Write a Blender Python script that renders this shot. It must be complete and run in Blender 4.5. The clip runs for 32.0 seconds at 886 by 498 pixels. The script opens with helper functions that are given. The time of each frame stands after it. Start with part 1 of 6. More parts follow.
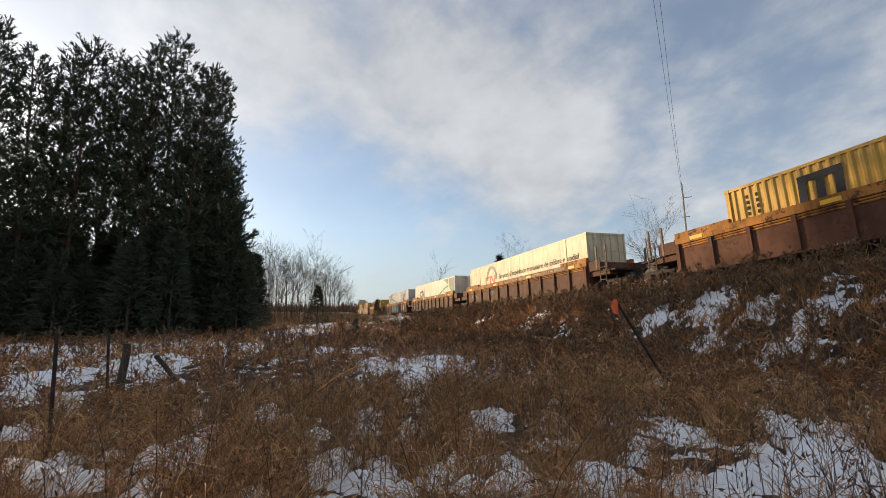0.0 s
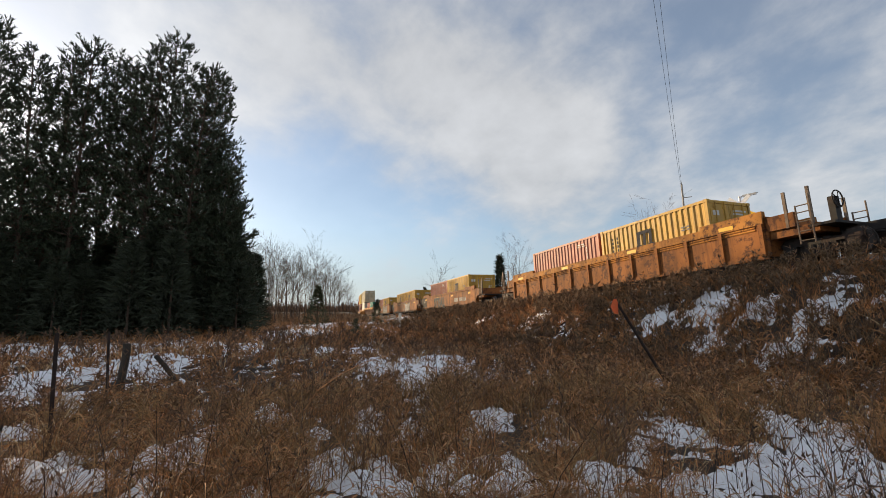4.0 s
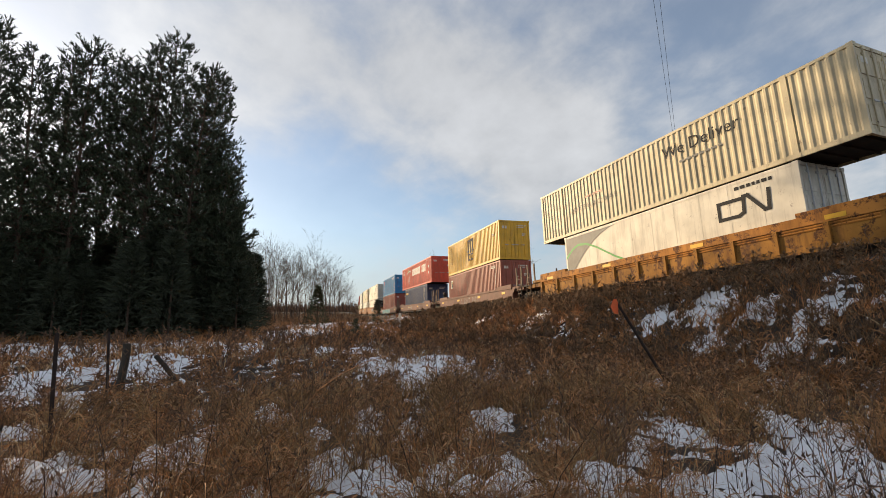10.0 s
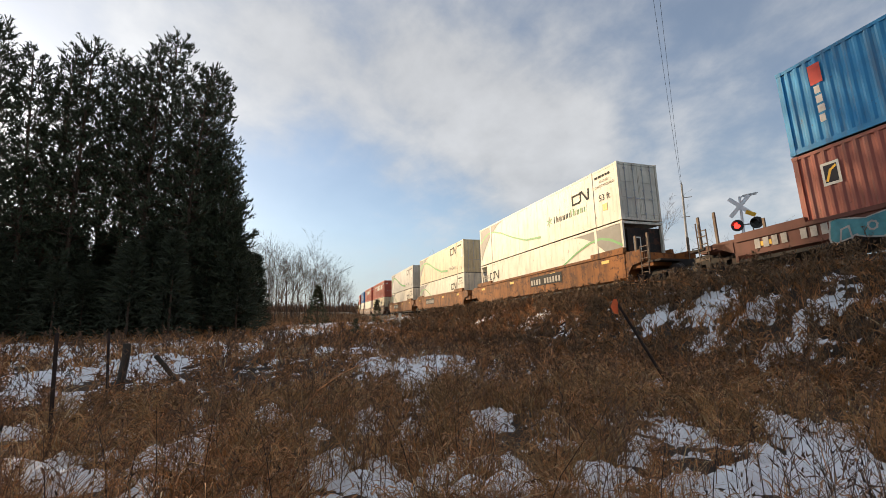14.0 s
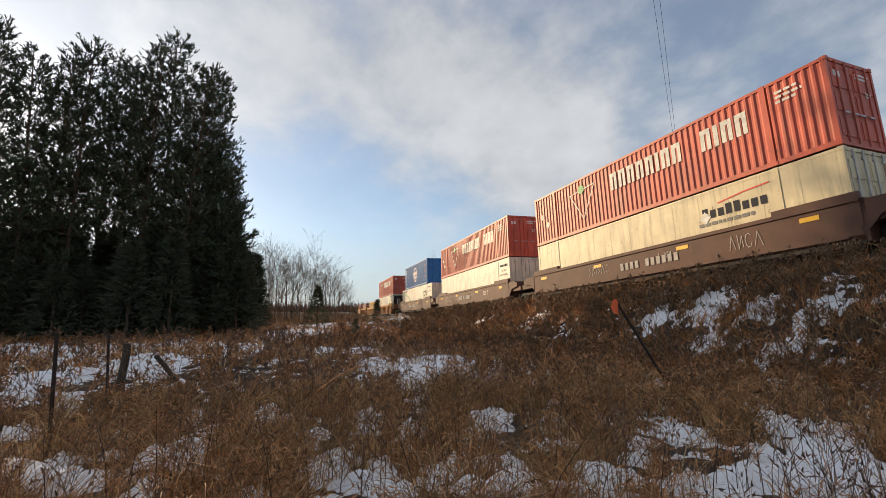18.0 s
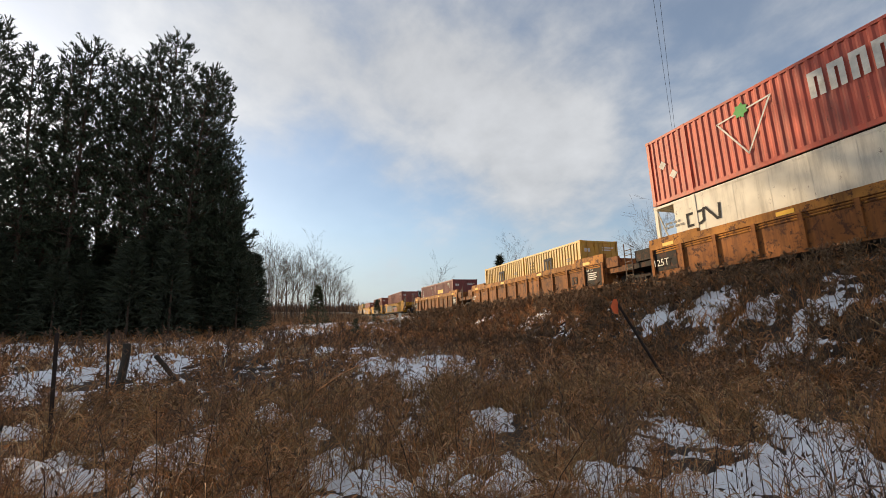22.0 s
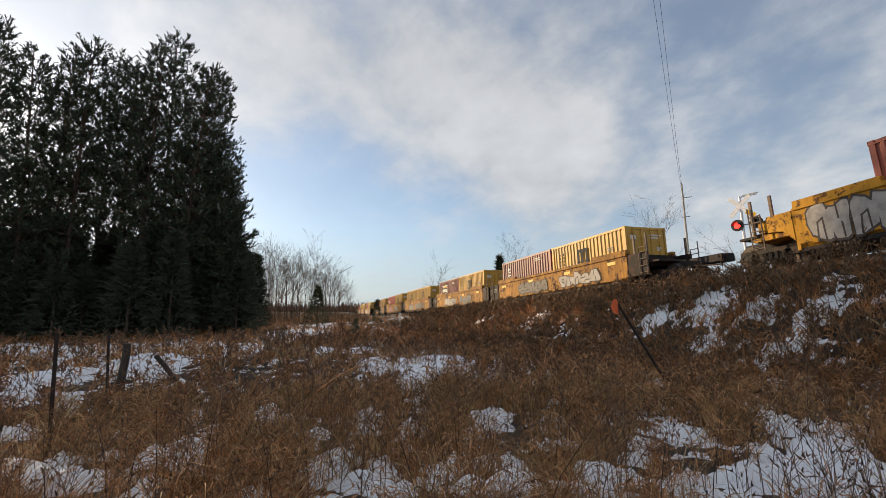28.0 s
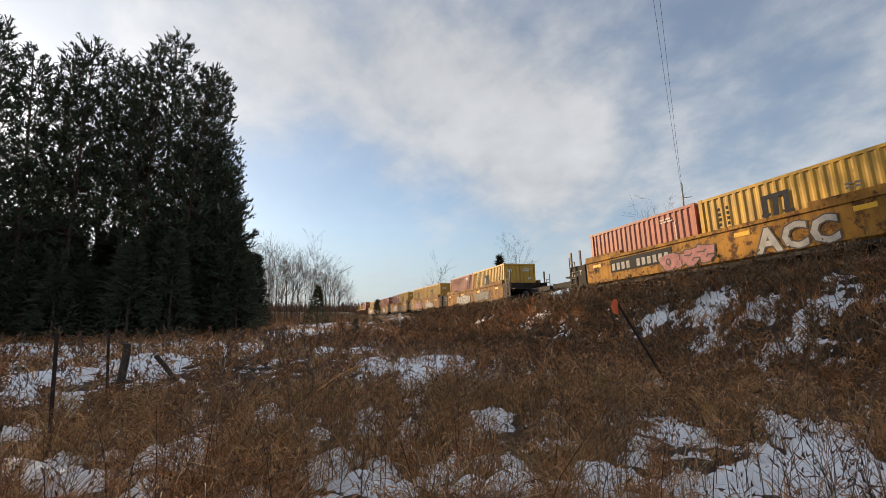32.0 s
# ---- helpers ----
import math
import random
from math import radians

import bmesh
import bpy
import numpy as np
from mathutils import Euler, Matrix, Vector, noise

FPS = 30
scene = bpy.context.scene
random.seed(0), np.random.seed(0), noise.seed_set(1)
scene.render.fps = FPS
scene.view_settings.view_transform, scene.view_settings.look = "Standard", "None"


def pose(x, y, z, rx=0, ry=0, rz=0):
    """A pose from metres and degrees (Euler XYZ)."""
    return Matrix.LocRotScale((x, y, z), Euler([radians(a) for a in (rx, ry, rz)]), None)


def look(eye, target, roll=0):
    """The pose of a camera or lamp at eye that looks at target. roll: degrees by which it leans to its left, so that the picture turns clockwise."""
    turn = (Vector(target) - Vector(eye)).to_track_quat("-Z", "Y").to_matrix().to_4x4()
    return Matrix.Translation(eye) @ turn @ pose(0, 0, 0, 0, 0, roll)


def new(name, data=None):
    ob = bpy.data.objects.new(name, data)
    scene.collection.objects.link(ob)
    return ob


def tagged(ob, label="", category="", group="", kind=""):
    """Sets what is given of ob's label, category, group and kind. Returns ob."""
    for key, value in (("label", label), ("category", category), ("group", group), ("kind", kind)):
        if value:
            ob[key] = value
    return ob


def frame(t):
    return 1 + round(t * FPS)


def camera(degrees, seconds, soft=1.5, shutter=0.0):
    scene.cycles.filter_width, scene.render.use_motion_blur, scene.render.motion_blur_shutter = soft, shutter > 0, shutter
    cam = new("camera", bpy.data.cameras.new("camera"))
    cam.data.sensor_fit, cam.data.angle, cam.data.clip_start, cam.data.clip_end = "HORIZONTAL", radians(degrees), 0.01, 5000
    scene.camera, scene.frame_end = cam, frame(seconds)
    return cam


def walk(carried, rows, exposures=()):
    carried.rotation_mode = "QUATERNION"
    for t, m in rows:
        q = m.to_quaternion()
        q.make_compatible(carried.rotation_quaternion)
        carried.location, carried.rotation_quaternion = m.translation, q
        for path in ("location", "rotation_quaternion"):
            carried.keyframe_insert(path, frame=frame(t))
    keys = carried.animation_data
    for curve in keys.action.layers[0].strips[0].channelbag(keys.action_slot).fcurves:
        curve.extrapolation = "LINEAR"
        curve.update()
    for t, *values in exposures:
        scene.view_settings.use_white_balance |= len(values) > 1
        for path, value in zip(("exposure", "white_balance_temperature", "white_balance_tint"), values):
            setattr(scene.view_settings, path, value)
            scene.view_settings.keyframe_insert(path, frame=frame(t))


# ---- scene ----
# ------------------------------------------------ camera
EYE = 1.5
cam = camera(87.42, 32.0, soft=0.6)
AIM = Matrix.Translation((0, 0, EYE)) @ pose(0, 0, 0, 0, 0, -16.245) @ pose(0, 0, 0, 99.27, 0, 0) @ pose(0, 0, 0, 0, 0, -0.705)
walk(cam, [(0, AIM), (32, AIM)], exposures=[(0, 0.6), (32, 0.6)])

# ------------------------------------------------ sky and sun
SUN_AZ, SUN_EL = -35.0, 16.5
world = bpy.data.worlds.new("world")
scene.world = world
world.use_nodes = True
wt = world.node_tree
wt.nodes.clear()


def wnode(kind, **kw):
    n = wt.nodes.new(kind)
    for k, v in kw.items():
        n.inputs[k].default_value = v
    return n


def build_sky():
    out = wt.nodes.new("ShaderNodeOutputWorld")
    back = wt.nodes.new("ShaderNodeBackground")
    back.inputs["Strength"].default_value = 0.1
    sky = wt.nodes.new("ShaderNodeTexSky")
    sky.sky_type = "NISHITA"
    sky.sun_disc = False
    sky.sun_elevation = radians(SUN_EL)
    sky.sun_rotation = radians(SUN_AZ)
    sky.air_density, sky.dust_density, sky.ozone_density = 1.0, 0.6, 2.0
    co = wt.nodes.new("ShaderNodeTexCoord")
    sep = wt.nodes.new("ShaderNodeSeparateXYZ")
    wt.links.new(co.outputs["Generated"], sep.inputs[0])

    def math_node(op, a, b=None):
        n = wt.nodes.new("ShaderNodeMath")
        n.operation = op
        for i, v in enumerate((a, b)):
            if v is None:
                continue
            if isinstance(v, (int, float)):
                n.inputs[i].default_value = v
            else:
                wt.links.new(v, n.inputs[i])
        return n.outputs[0]

    # clouds lie on a flat layer: direction divided by its height
    zc = math_node("ADD", math_node("MAXIMUM", sep.outputs[2], 0.0), 0.34)
    cx = math_node("DIVIDE", sep.outputs[0], zc)
    cy = math_node("DIVIDE", sep.outputs[1], zc)
    comb = wt.nodes.new("ShaderNodeCombineXYZ")
    wt.links.new(cx, comb.inputs[0])
    wt.links.new(cy, comb.inputs[1])
    mp = wt.nodes.new("ShaderNodeMapping")
    mp.inputs["Rotation"].default_value = (0, 0, radians(-24))
    mp.inputs["Scale"].default_value = (1.25, 1.05, 1)
    mp.inputs["Location"].default_value = (3.1, 1.7, 0)
    wt.links.new(comb.outputs[0], mp.inputs[0])
    big = wnode("ShaderNodeTexNoise", Scale=1.1, Detail=7.0, Roughness=0.5, Distortion=0.1)
    fine = wnode("ShaderNodeTexNoise", Scale=4.6, Detail=9.0, Roughness=0.56, Distortion=0.15)
    wt.links.new(mp.outputs[0], big.inputs["Vector"])
    wt.links.new(mp.outputs[0], fine.inputs["Vector"])
    mix = math_node("ADD", math_node("MULTIPLY", big.outputs[0], 0.54), math_node("MULTIPLY", fine.outputs[0], 0.46))
    # broad thick and thin places of the cloud layer: direction, weight, narrowness
    for bx, by, bz, wgt, nar in ((0.057, 0.973, 0.225, -0.16, 60),
                                 (-0.077, 0.977, 0.201, -0.1, 90),
                                 (0.293, 0.935, 0.198, -0.1, 110),
                                 (0.482, 0.673, 0.561, -0.03, 90),
                                 (0.24, 0.80, 0.55, 0.07, 60),
                                 (-0.082, 0.85, 0.52, 0.12, 120),
                                 (0.133, 0.867, 0.48, 0.1, 90),
                                 (0.361, 0.828, 0.429, 0.07, 90),
                                 (0.427, 0.842, 0.33, 0.14, 160),
                                 (0.17, 0.936, 0.309, 0.05, 1500),
                                 (0.700, 0.430, 0.570, -0.05, 40),
                                 (0.690, 0.630, 0.355, -0.06, 60),
                                 (0.457, 0.700, 0.549, 0.06, 120),
                                 (0.594, 0.758, 0.268, 0.06, 60)):
        dn = wt.nodes.new("ShaderNodeVectorMath")
        dn.operation = "DOT_PRODUCT"
        dn.inputs[1].default_value = (bx, by, bz)
        wt.links.new(co.outputs["Generated"], dn.inputs[0])
        mix = math_node("ADD", mix, math_node("MULTIPLY", math_node("POWER", math_node("MAXIMUM", dn.outputs["Value"], 0.0), float(nar)), wgt))
    ramp = wt.nodes.new("ShaderNodeValToRGB")
    ramp.color_ramp.elements[0].position = 0.35
    ramp.color_ramp.elements[1].position = 0.65
    ramp.color_ramp.interpolation = "EASE"
    wt.links.new(mix, ramp.inputs[0])
    # haze bank low over the horizon
    low = wt.nodes.new("ShaderNodeMapRange")
    low.inputs["From Min"].default_value, low.inputs["From Max"].default_value = 0.20, 0.03
    wt.links.new(sep.outputs[2], low.inputs["Value"])
    cover = math_node("ADD", math_node("MULTIPLY", ramp.outputs[0], 0.66), 0.22)
    # brightness of cloud towards the sun
    sd = Vector((math.sin(radians(SUN_AZ)) * math.cos(radians(SUN_EL)), math.cos(radians(SUN_AZ)) * math.cos(radians(SUN_EL)), math.sin(radians(SUN_EL))))
    dot = wt.nodes.new("ShaderNodeVectorMath")
    dot.operation = "DOT_PRODUCT"
    dot.inputs[1].default_value = sd
    wt.links.new(co.outputs["Generated"], dot.inputs[0])
    glow = math_node("POWER", math_node("MAXIMUM", dot.outputs["Value"], 0.0), 14.0)
    core = math_node("POWER", math_node("MAXIMUM", dot.outputs["Value"], 0.0), 120.0)
    lit = math_node("ADD", math_node("ADD", 4.25, math_node("MULTIPLY", glow, 2.6)), math_node("MULTIPLY", core, 3.0))
    shade = math_node("MULTIPLY", lit, math_node("ADD", 0.40, math_node("ADD", math_node("MULTIPLY", fine.outputs[0], 0.6), math_node("MULTIPLY", big.outputs[0], 0.6))))
    cc = wt.nodes.new("ShaderNodeVectorMath")
    cc.operation = "SCALE"
    cc.inputs[0].default_value = (0.985, 0.99, 1.0)
    wt.links.new(shade, cc.inputs["Scale"])
    mx = wt.nodes.new("ShaderNodeMix")
    mx.data_type = "RGBA"
    wt.links.new(cover, mx.inputs["Factor"])
    wt.links.new(sky.outputs[0], mx.inputs[6])
    wt.links.new(cc.outputs[0], mx.inputs[7])
    hz = wt.nodes.new("ShaderNodeMix")
    hz.data_type = "RGBA"
    wt.links.new(math_node("MULTIPLY", low.outputs[0], 0.8), hz.inputs["Factor"])
    wt.links.new(mx.outputs[2], hz.inputs[6])
    hz.inputs[7].default_value = (3.1, 3.55, 4.1, 1)
    wt.links.new(hz.outputs[2], back.inputs["Color"])
    wt.links.new(back.outputs[0], out.inputs["Surface"])


build_sky()
sun_data = bpy.data.lights.new("sun", "SUN")
sun_data.energy, sun_data.angle, sun_data.color = 3.8, radians(0.8), (1.0, 0.74, 0.45)
sun = new("sun", sun_data)
sun.matrix_world = look((0, 0, 30), Vector((0, 0, 30)) - Vector((math.sin(radians(SUN_AZ)), math.cos(radians(SUN_AZ)), math.tan(radians(SUN_EL)))))

# ------------------------------------------------ materials


def mat(name, base, rough=0.7, metal=0.0, vary=0.25, scale=3.0, dirt=None, dirt_amount=0.0, streak=False, bump=0.0, bump_scale=40.0, per_piece=0.0, island=0.0, spec=0.5, chips=0.0, chip_from=0.61):
    m = bpy.data.materials.new(name)
    m.use_nodes = True
    nt = m.node_tree
    b = nt.nodes["Principled BSDF"]
    b.inputs["Roughness"].default_value = rough
    b.inputs["Metallic"].default_value = metal
    b.inputs["Specular IOR Level"].default_value = spec
    co = nt.nodes.new("ShaderNodeTexCoord")
    n1 = nt.nodes.new("ShaderNodeTexNoise")
    n1.inputs["Scale"].default_value = scale
    n1.inputs["Detail"].default_value = 6
    nt.links.new(co.outputs["Object"], n1.inputs["Vector"])
    r1 = nt.nodes.new("ShaderNodeMapRange")
    r1.inputs["From Min"].default_value, r1.inputs["From Max"].default_value = 0.3, 0.7
    r1.inputs["To Min"].default_value, r1.inputs["To Max"].default_value = 1 - vary, 1 + vary * 0.6
    nt.links.new(n1.outputs[0], r1.inputs["Value"])
    sc = nt.nodes.new("ShaderNodeVectorMath")
    sc.operation = "SCALE"
    sc.inputs[0].default_value = base
    nt.links.new(r1.outputs[0], sc.inputs["Scale"])
    col = sc.outputs[0]
    if per_piece or island:
        src = nt.nodes.new("ShaderNodeObjectInfo").outputs["Random"] if per_piece else nt.nodes.new("ShaderNodeNewGeometry").outputs["Random Per Island"]
        amt = per_piece or island
        r2 = nt.nodes.new("ShaderNodeMapRange")
        r2.inputs["To Min"].default_value, r2.inputs["To Max"].default_value = 1 - amt, 1 + amt
        nt.links.new(src, r2.inputs["Value"])
        s2 = nt.nodes.new("ShaderNodeVectorMath")
        s2.operation = "SCALE"
        nt.links.new(col, s2.inputs[0])
        nt.links.new(r2.outputs[0], s2.inputs["Scale"])
        col = s2.outputs[0]
    if dirt is not None:
        mp = nt.nodes.new("ShaderNodeMapping")
        mp.inputs["Scale"].default_value = (2.2, 2.2, 0.22) if streak else (1, 1, 1)
        nt.links.new(co.outputs["Object"], mp.inputs[0])
        n2 = nt.nodes.new("ShaderNodeTexNoise")
        n2.inputs["Scale"].default_value = 1.6
        n2.inputs["Detail"].default_value = 9
        n2.inputs["Roughness"].default_value = 0.68
        nt.links.new(mp.outputs[0], n2.inputs["Vector"])
        r3 = nt.nodes.new("ShaderNodeMapRange")
        r3.inputs["From Min"].default_value, r3.inputs["From Max"].default_value = 0.48, 0.72
        r3.inputs["To Max"].default_value = dirt_amount
        nt.links.new(n2.outputs[0], r3.inputs["Value"])
        mx = nt.nodes.new("ShaderNodeMix")
        mx.data_type = "RGBA"
        mx.inputs[7].default_value = (*dirt, 1)
        nt.links.new(r3.outputs[0], mx.inputs["Factor"])
        nt.links.new(col, mx.inputs[6])
        col = mx.outputs[2]
    if chips:
        n4 = nt.nodes.new("ShaderNodeTexNoise")
        n4.inputs["Scale"].default_value = 3.1
        n4.inputs["Detail"].default_value = 12
        n4.inputs["Roughness"].default_value = 0.75
        nt.links.new(co.outputs["Object"], n4.inputs["Vector"])
        r4 = nt.nodes.new("ShaderNodeMapRange")
        r4.inputs["From Min"].default_value, r4.inputs["From Max"].default_value = chip_from, chip_from + 0.07
        r4.inputs["To Max"].default_value = chips
        nt.links.new(n4.outputs[0], r4.inputs["Value"])
        m4 = nt.nodes.new("ShaderNodeMix")
        m4.data_type = "RGBA"
        m4.inputs[7].default_value = (0.08, 0.034, 0.02, 1)
        nt.links.new(r4.outputs[0], m4.inputs["Factor"])
        nt.links.new(col, m4.inputs[6])
        col = m4.outputs[2]
    nt.links.new(col, b.inputs["Base Color"])
    if bump:
        n3 = nt.nodes.new("ShaderNodeTexNoise")
        n3.inputs["Scale"].default_value = bump_scale
        n3.inputs["Detail"].default_value = 4
        nt.links.new(co.outputs["Object"], n3.inputs["Vector"])
        bp = nt.nodes.new("ShaderNodeBump")
        bp.inputs["Strength"].default_value = bump
        bp.inputs["Distance"].default_value = 0.02
        nt.links.new(n3.outputs[0], bp.inputs["Height"])
        nt.links.new(bp.outputs[0], b.inputs["Normal"])
    return m


RUST = (0.10, 0.04, 0.02)
GRIME = (0.09, 0.075, 0.06)


def paint(name, base, dirt=GRIME, amount=0.5, rough=0.5, vary=0.18):
    return mat(name, base, rough, 0.0, vary, 1.3, dirt, amount + 0.1, True, 0.08, 60, chips=0.75)


def wagon_paint(name, base, amount=0.85, vary=0.4):
    """Old wagon paint, rusting through in blotches and streaks."""
    return mat(name, base, 0.7, 0.0, vary, 1.1, (0.07, 0.03, 0.018), amount, True, 0.12, 50, chips=0.9, chip_from=0.51, spec=0.2)


M = {
    "msc_yellow": paint("yellow_container_paint", (0.56, 0.32, 0.035)),
    "msc_yellow_new": paint("bright_yellow_container_paint", (0.72, 0.42, 0.03), amount=0.3),
    "red_brown": paint("brown_red_container_paint", (0.33, 0.085, 0.055)),
    "maroon": paint("maroon_container_paint", (0.22, 0.045, 0.042)),
    "salmon": paint("faded_red_container_paint", (0.42, 0.12, 0.075)),
    "ct_red": paint("red_container_paint", (0.68, 0.085, 0.045), amount=0.3),
    "ct_red_dull": paint("weathered_red_container_paint", (0.52, 0.085, 0.045), amount=0.45),
    "teal": paint("teal_container_paint", (0.02, 0.27, 0.19)),
    "navy": paint("navy_container_paint", (0.03, 0.055, 0.14), amount=0.35),
    "sky_blue": paint("mid_blue_container_paint", (0.02, 0.27, 0.56)),
    "blue": paint("deep_blue_container_paint", (0.012, 0.15, 0.42), amount=0.3),
    "white": paint("white_container_paint", (0.68, 0.635, 0.53), amount=0.35),
    "beige": paint("grimy_white_container_paint", (0.62, 0.53, 0.34), amount=0.45),
    "grey_white": paint("grey_container_paint", (0.50, 0.50, 0.47), amount=0.4),
    "cai_red": paint("scarlet_container_paint", (0.55, 0.07, 0.045), amount=0.35),
    "w_brown": wagon_paint("brown_wagon_paint", (0.13, 0.055, 0.034), 0.7),
    "w_dark": paint("dark_brown_wagon_paint", (0.10, 0.044, 0.03), RUST, 0.6, 0.7, 0.3),
    "w_chord": wagon_paint("worn_orange_rail_paint", (0.46, 0.20, 0.045), 0.6),
    "w_orange": wagon_paint("orange_brown_wagon_paint", (0.30, 0.115, 0.033)),
    "w_ochre": wagon_paint("ochre_wagon_paint", (0.36, 0.17, 0.035)),
    "w_yellow": wagon_paint("yellow_wagon_paint", (0.60, 0.30, 0.03), 0.45, 0.25),
    "w_faded": wagon_paint("faded_yellow_wagon_paint", (0.44, 0.215, 0.04), 0.7),
    "w_black": wagon_paint("black_wagon_paint", (0.02, 0.018, 0.017), 0.3),
    "w_red": paint("rust_red_wagon_paint", (0.15, 0.05, 0.034), RUST, 0.6, 0.7, 0.3),
    "steel": mat("dark_steel", (0.06, 0.05, 0.045), 0.6, 0.6, 0.3, 6, RUST, 0.6, False, 0.2, 60),
    "rung": mat("worn_ladder_steel", (0.20, 0.15, 0.11), 0.7, 0.2, 0.35, 6, RUST, 0.6, False, 0.2, 60),
    "chassis": mat("grimy_black_steel", (0.03, 0.027, 0.025), 0.8, 0.2, 0.3, 6, RUST, 0.5, False, 0.2, 60),
    "bright_steel": mat("white_painted_steel", (0.86, 0.86, 0.88), 0.35, 0.0, 0.06, 8),
    "pole_pale": mat("pale_weathered_pole", (0.52, 0.47, 0.40), 0.9, 0, 0.2, 5),
    "galv": mat("galvanised_steel", (0.42, 0.42, 0.42), 0.45, 0.7, 0.15, 8),
    "mark_white": mat("white_lettering_paint", (0.70, 0.68, 0.62), 0.6, 0, 0.15, 4, GRIME, 0.4),
    "mark_black": mat("black_lettering_paint", (0.014, 0.014, 0.016), 0.8, 0, 0.2, 4),
    "mark_navy": mat("navy_lettering_paint", (0.012, 0.014, 0.025), 0.8, 0, 0.2, 4),
    "mark_green": mat("green_stripe_paint", (0.05, 0.33, 0.06), 0.55, 0, 0.15, 4),
    "mark_grey": mat("grey_panel_paint", (0.13, 0.135, 0.13), 0.55, 0, 0.2, 3, GRIME, 0.4, True),
    "mark_yellow": mat("yellow_reflector", (0.80, 0.45, 0.02), 0.5, 0, 0.1, 6),
    "mark_red": mat("red_lettering_paint", (0.6, 0.05, 0.03), 0.55, 0, 0.15, 4),
    "graf_white": mat("white_spray_paint", (0.42, 0.39, 0.36), 0.7, 0, 0.3, 5),
    "graf_dark": mat("dark_spray_paint", (0.075, 0.06, 0.055), 0.7, 0, 0.3, 5),
    "graf_teal": mat("teal_spray_paint", (0.07, 0.26, 0.30), 0.7, 0, 0.3, 5),
    "graf_navy": mat("navy_spray_paint", (0.02, 0.03, 0.07), 0.7, 0, 0.3, 5),
    "graf_pink": mat("pink_spray_paint", (0.42, 0.17, 0.17), 0.7, 0, 0.3, 5),
    "graf_grey": mat("grey_spray_paint", (0.17, 0.16, 0.14), 0.7, 0, 0.3, 5),
    "soil": mat("dead_leaf_litter", (0.036, 0.024, 0.017), 0.95, 0, 0.45, 2.5, (0.11, 0.065, 0.036), 0.7, False, 0.8, 14),
    "ballast": mat("ballast", (0.17, 0.155, 0.14), 0.95, 0, 0.4, 9, (0.08, 0.06, 0.05), 0.6, False, 1.0, 22),
    "snow": mat("old_snow", (0.86, 0.87, 0.90), 0.6, 0, 0.08, 2.0, (0.5, 0.46, 0.42), 0.35, False, 0.6, 9),
    "grass": mat("dry_grass", (0.44, 0.205, 0.075), 0.8, 0, 0.5, 1.4, (0.20, 0.09, 0.04), 0.9, False, 0, island=0.75),
    "grass_pale": mat("pale_dry_grass", (0.62, 0.45, 0.24), 0.8, 0, 0.3, 0.9, island=0.4),
    "tussock": mat("tussock_grass", (0.36, 0.21, 0.085), 0.8, 0, 0.5, 2.2, (0.14, 0.075, 0.035), 0.8, island=0.7),
    "brush": mat("dead_brush", (0.21, 0.13, 0.07), 0.9, 0, 0.4, 1.0, island=0.7),
    "leaf": mat("curled_dead_leaf", (0.42, 0.205, 0.08), 0.7, 0, 0.5, 1.6, (0.16, 0.07, 0.035), 0.9, island=0.8),
    "weed": mat("dead_weed_stalk", (0.15, 0.085, 0.048), 0.9, 0, 0.3, 1.0, island=0.5),
    "twig": mat("grey_brown_twig", (0.12, 0.09, 0.07), 0.9, 0, 0.3, 1.0, island=0.4),
    "bark": mat("pine_bark", (0.10, 0.065, 0.045), 0.95, 0, 0.35, 4, (0.04, 0.03, 0.025), 0.6, True, 0.8, 18),
    "needle": mat("pine_needles", (0.046, 0.060, 0.030), 0.7, 0, 0.35, 0.6, island=0.5),
    "needle_far": mat("spruce_needles", (0.042, 0.052, 0.028), 0.8, 0, 0.35, 0.6, island=0.4),
    "needle_pale": mat("young_pine_needles", (0.075, 0.085, 0.04), 0.8, 0, 0.35, 0.6, island=0.4),
    "wood_grey": mat("weathered_post_wood", (0.06, 0.05, 0.04), 0.95, 0, 0.3, 8, None, 0, False, 0.5, 40),
    "post_steel": mat("rusty_fence_post_steel", (0.045, 0.032, 0.028), 0.85, 0.2, 0.3, 12),
    "flag": mat("orange_flag_cloth", (0.85, 0.16, 0.05), 0.8, 0, 0.15, 12),
    "lamp_black": mat("black_signal_hood", (0.015, 0.015, 0.015), 0.5, 0, 0.2, 6),
    "rail": mat("rail_steel", (0.14, 0.10, 0.08), 0.5, 0.7, 0.3, 5),
    "tie": mat("creosoted_tie", (0.05, 0.035, 0.025), 0.95, 0, 0.3, 6),
}


def glow_mat(name, base, strength):
    m = bpy.data.materials.new(name)
    m.use_nodes = True
    b = m.node_tree.nodes["Principled BSDF"]
    b.inputs["Base Color"].default_value = (*base, 1)
    b.inputs["Emission Color"].default_value = (*base, 1)
    b.inputs["Emission Strength"].default_value = strength
    return m


M["lamp_red"] = glow_mat("lit_red_lens", (1.0, 0.03, 0.02), 2.5)

# ------------------------------------------------ mesh helpers


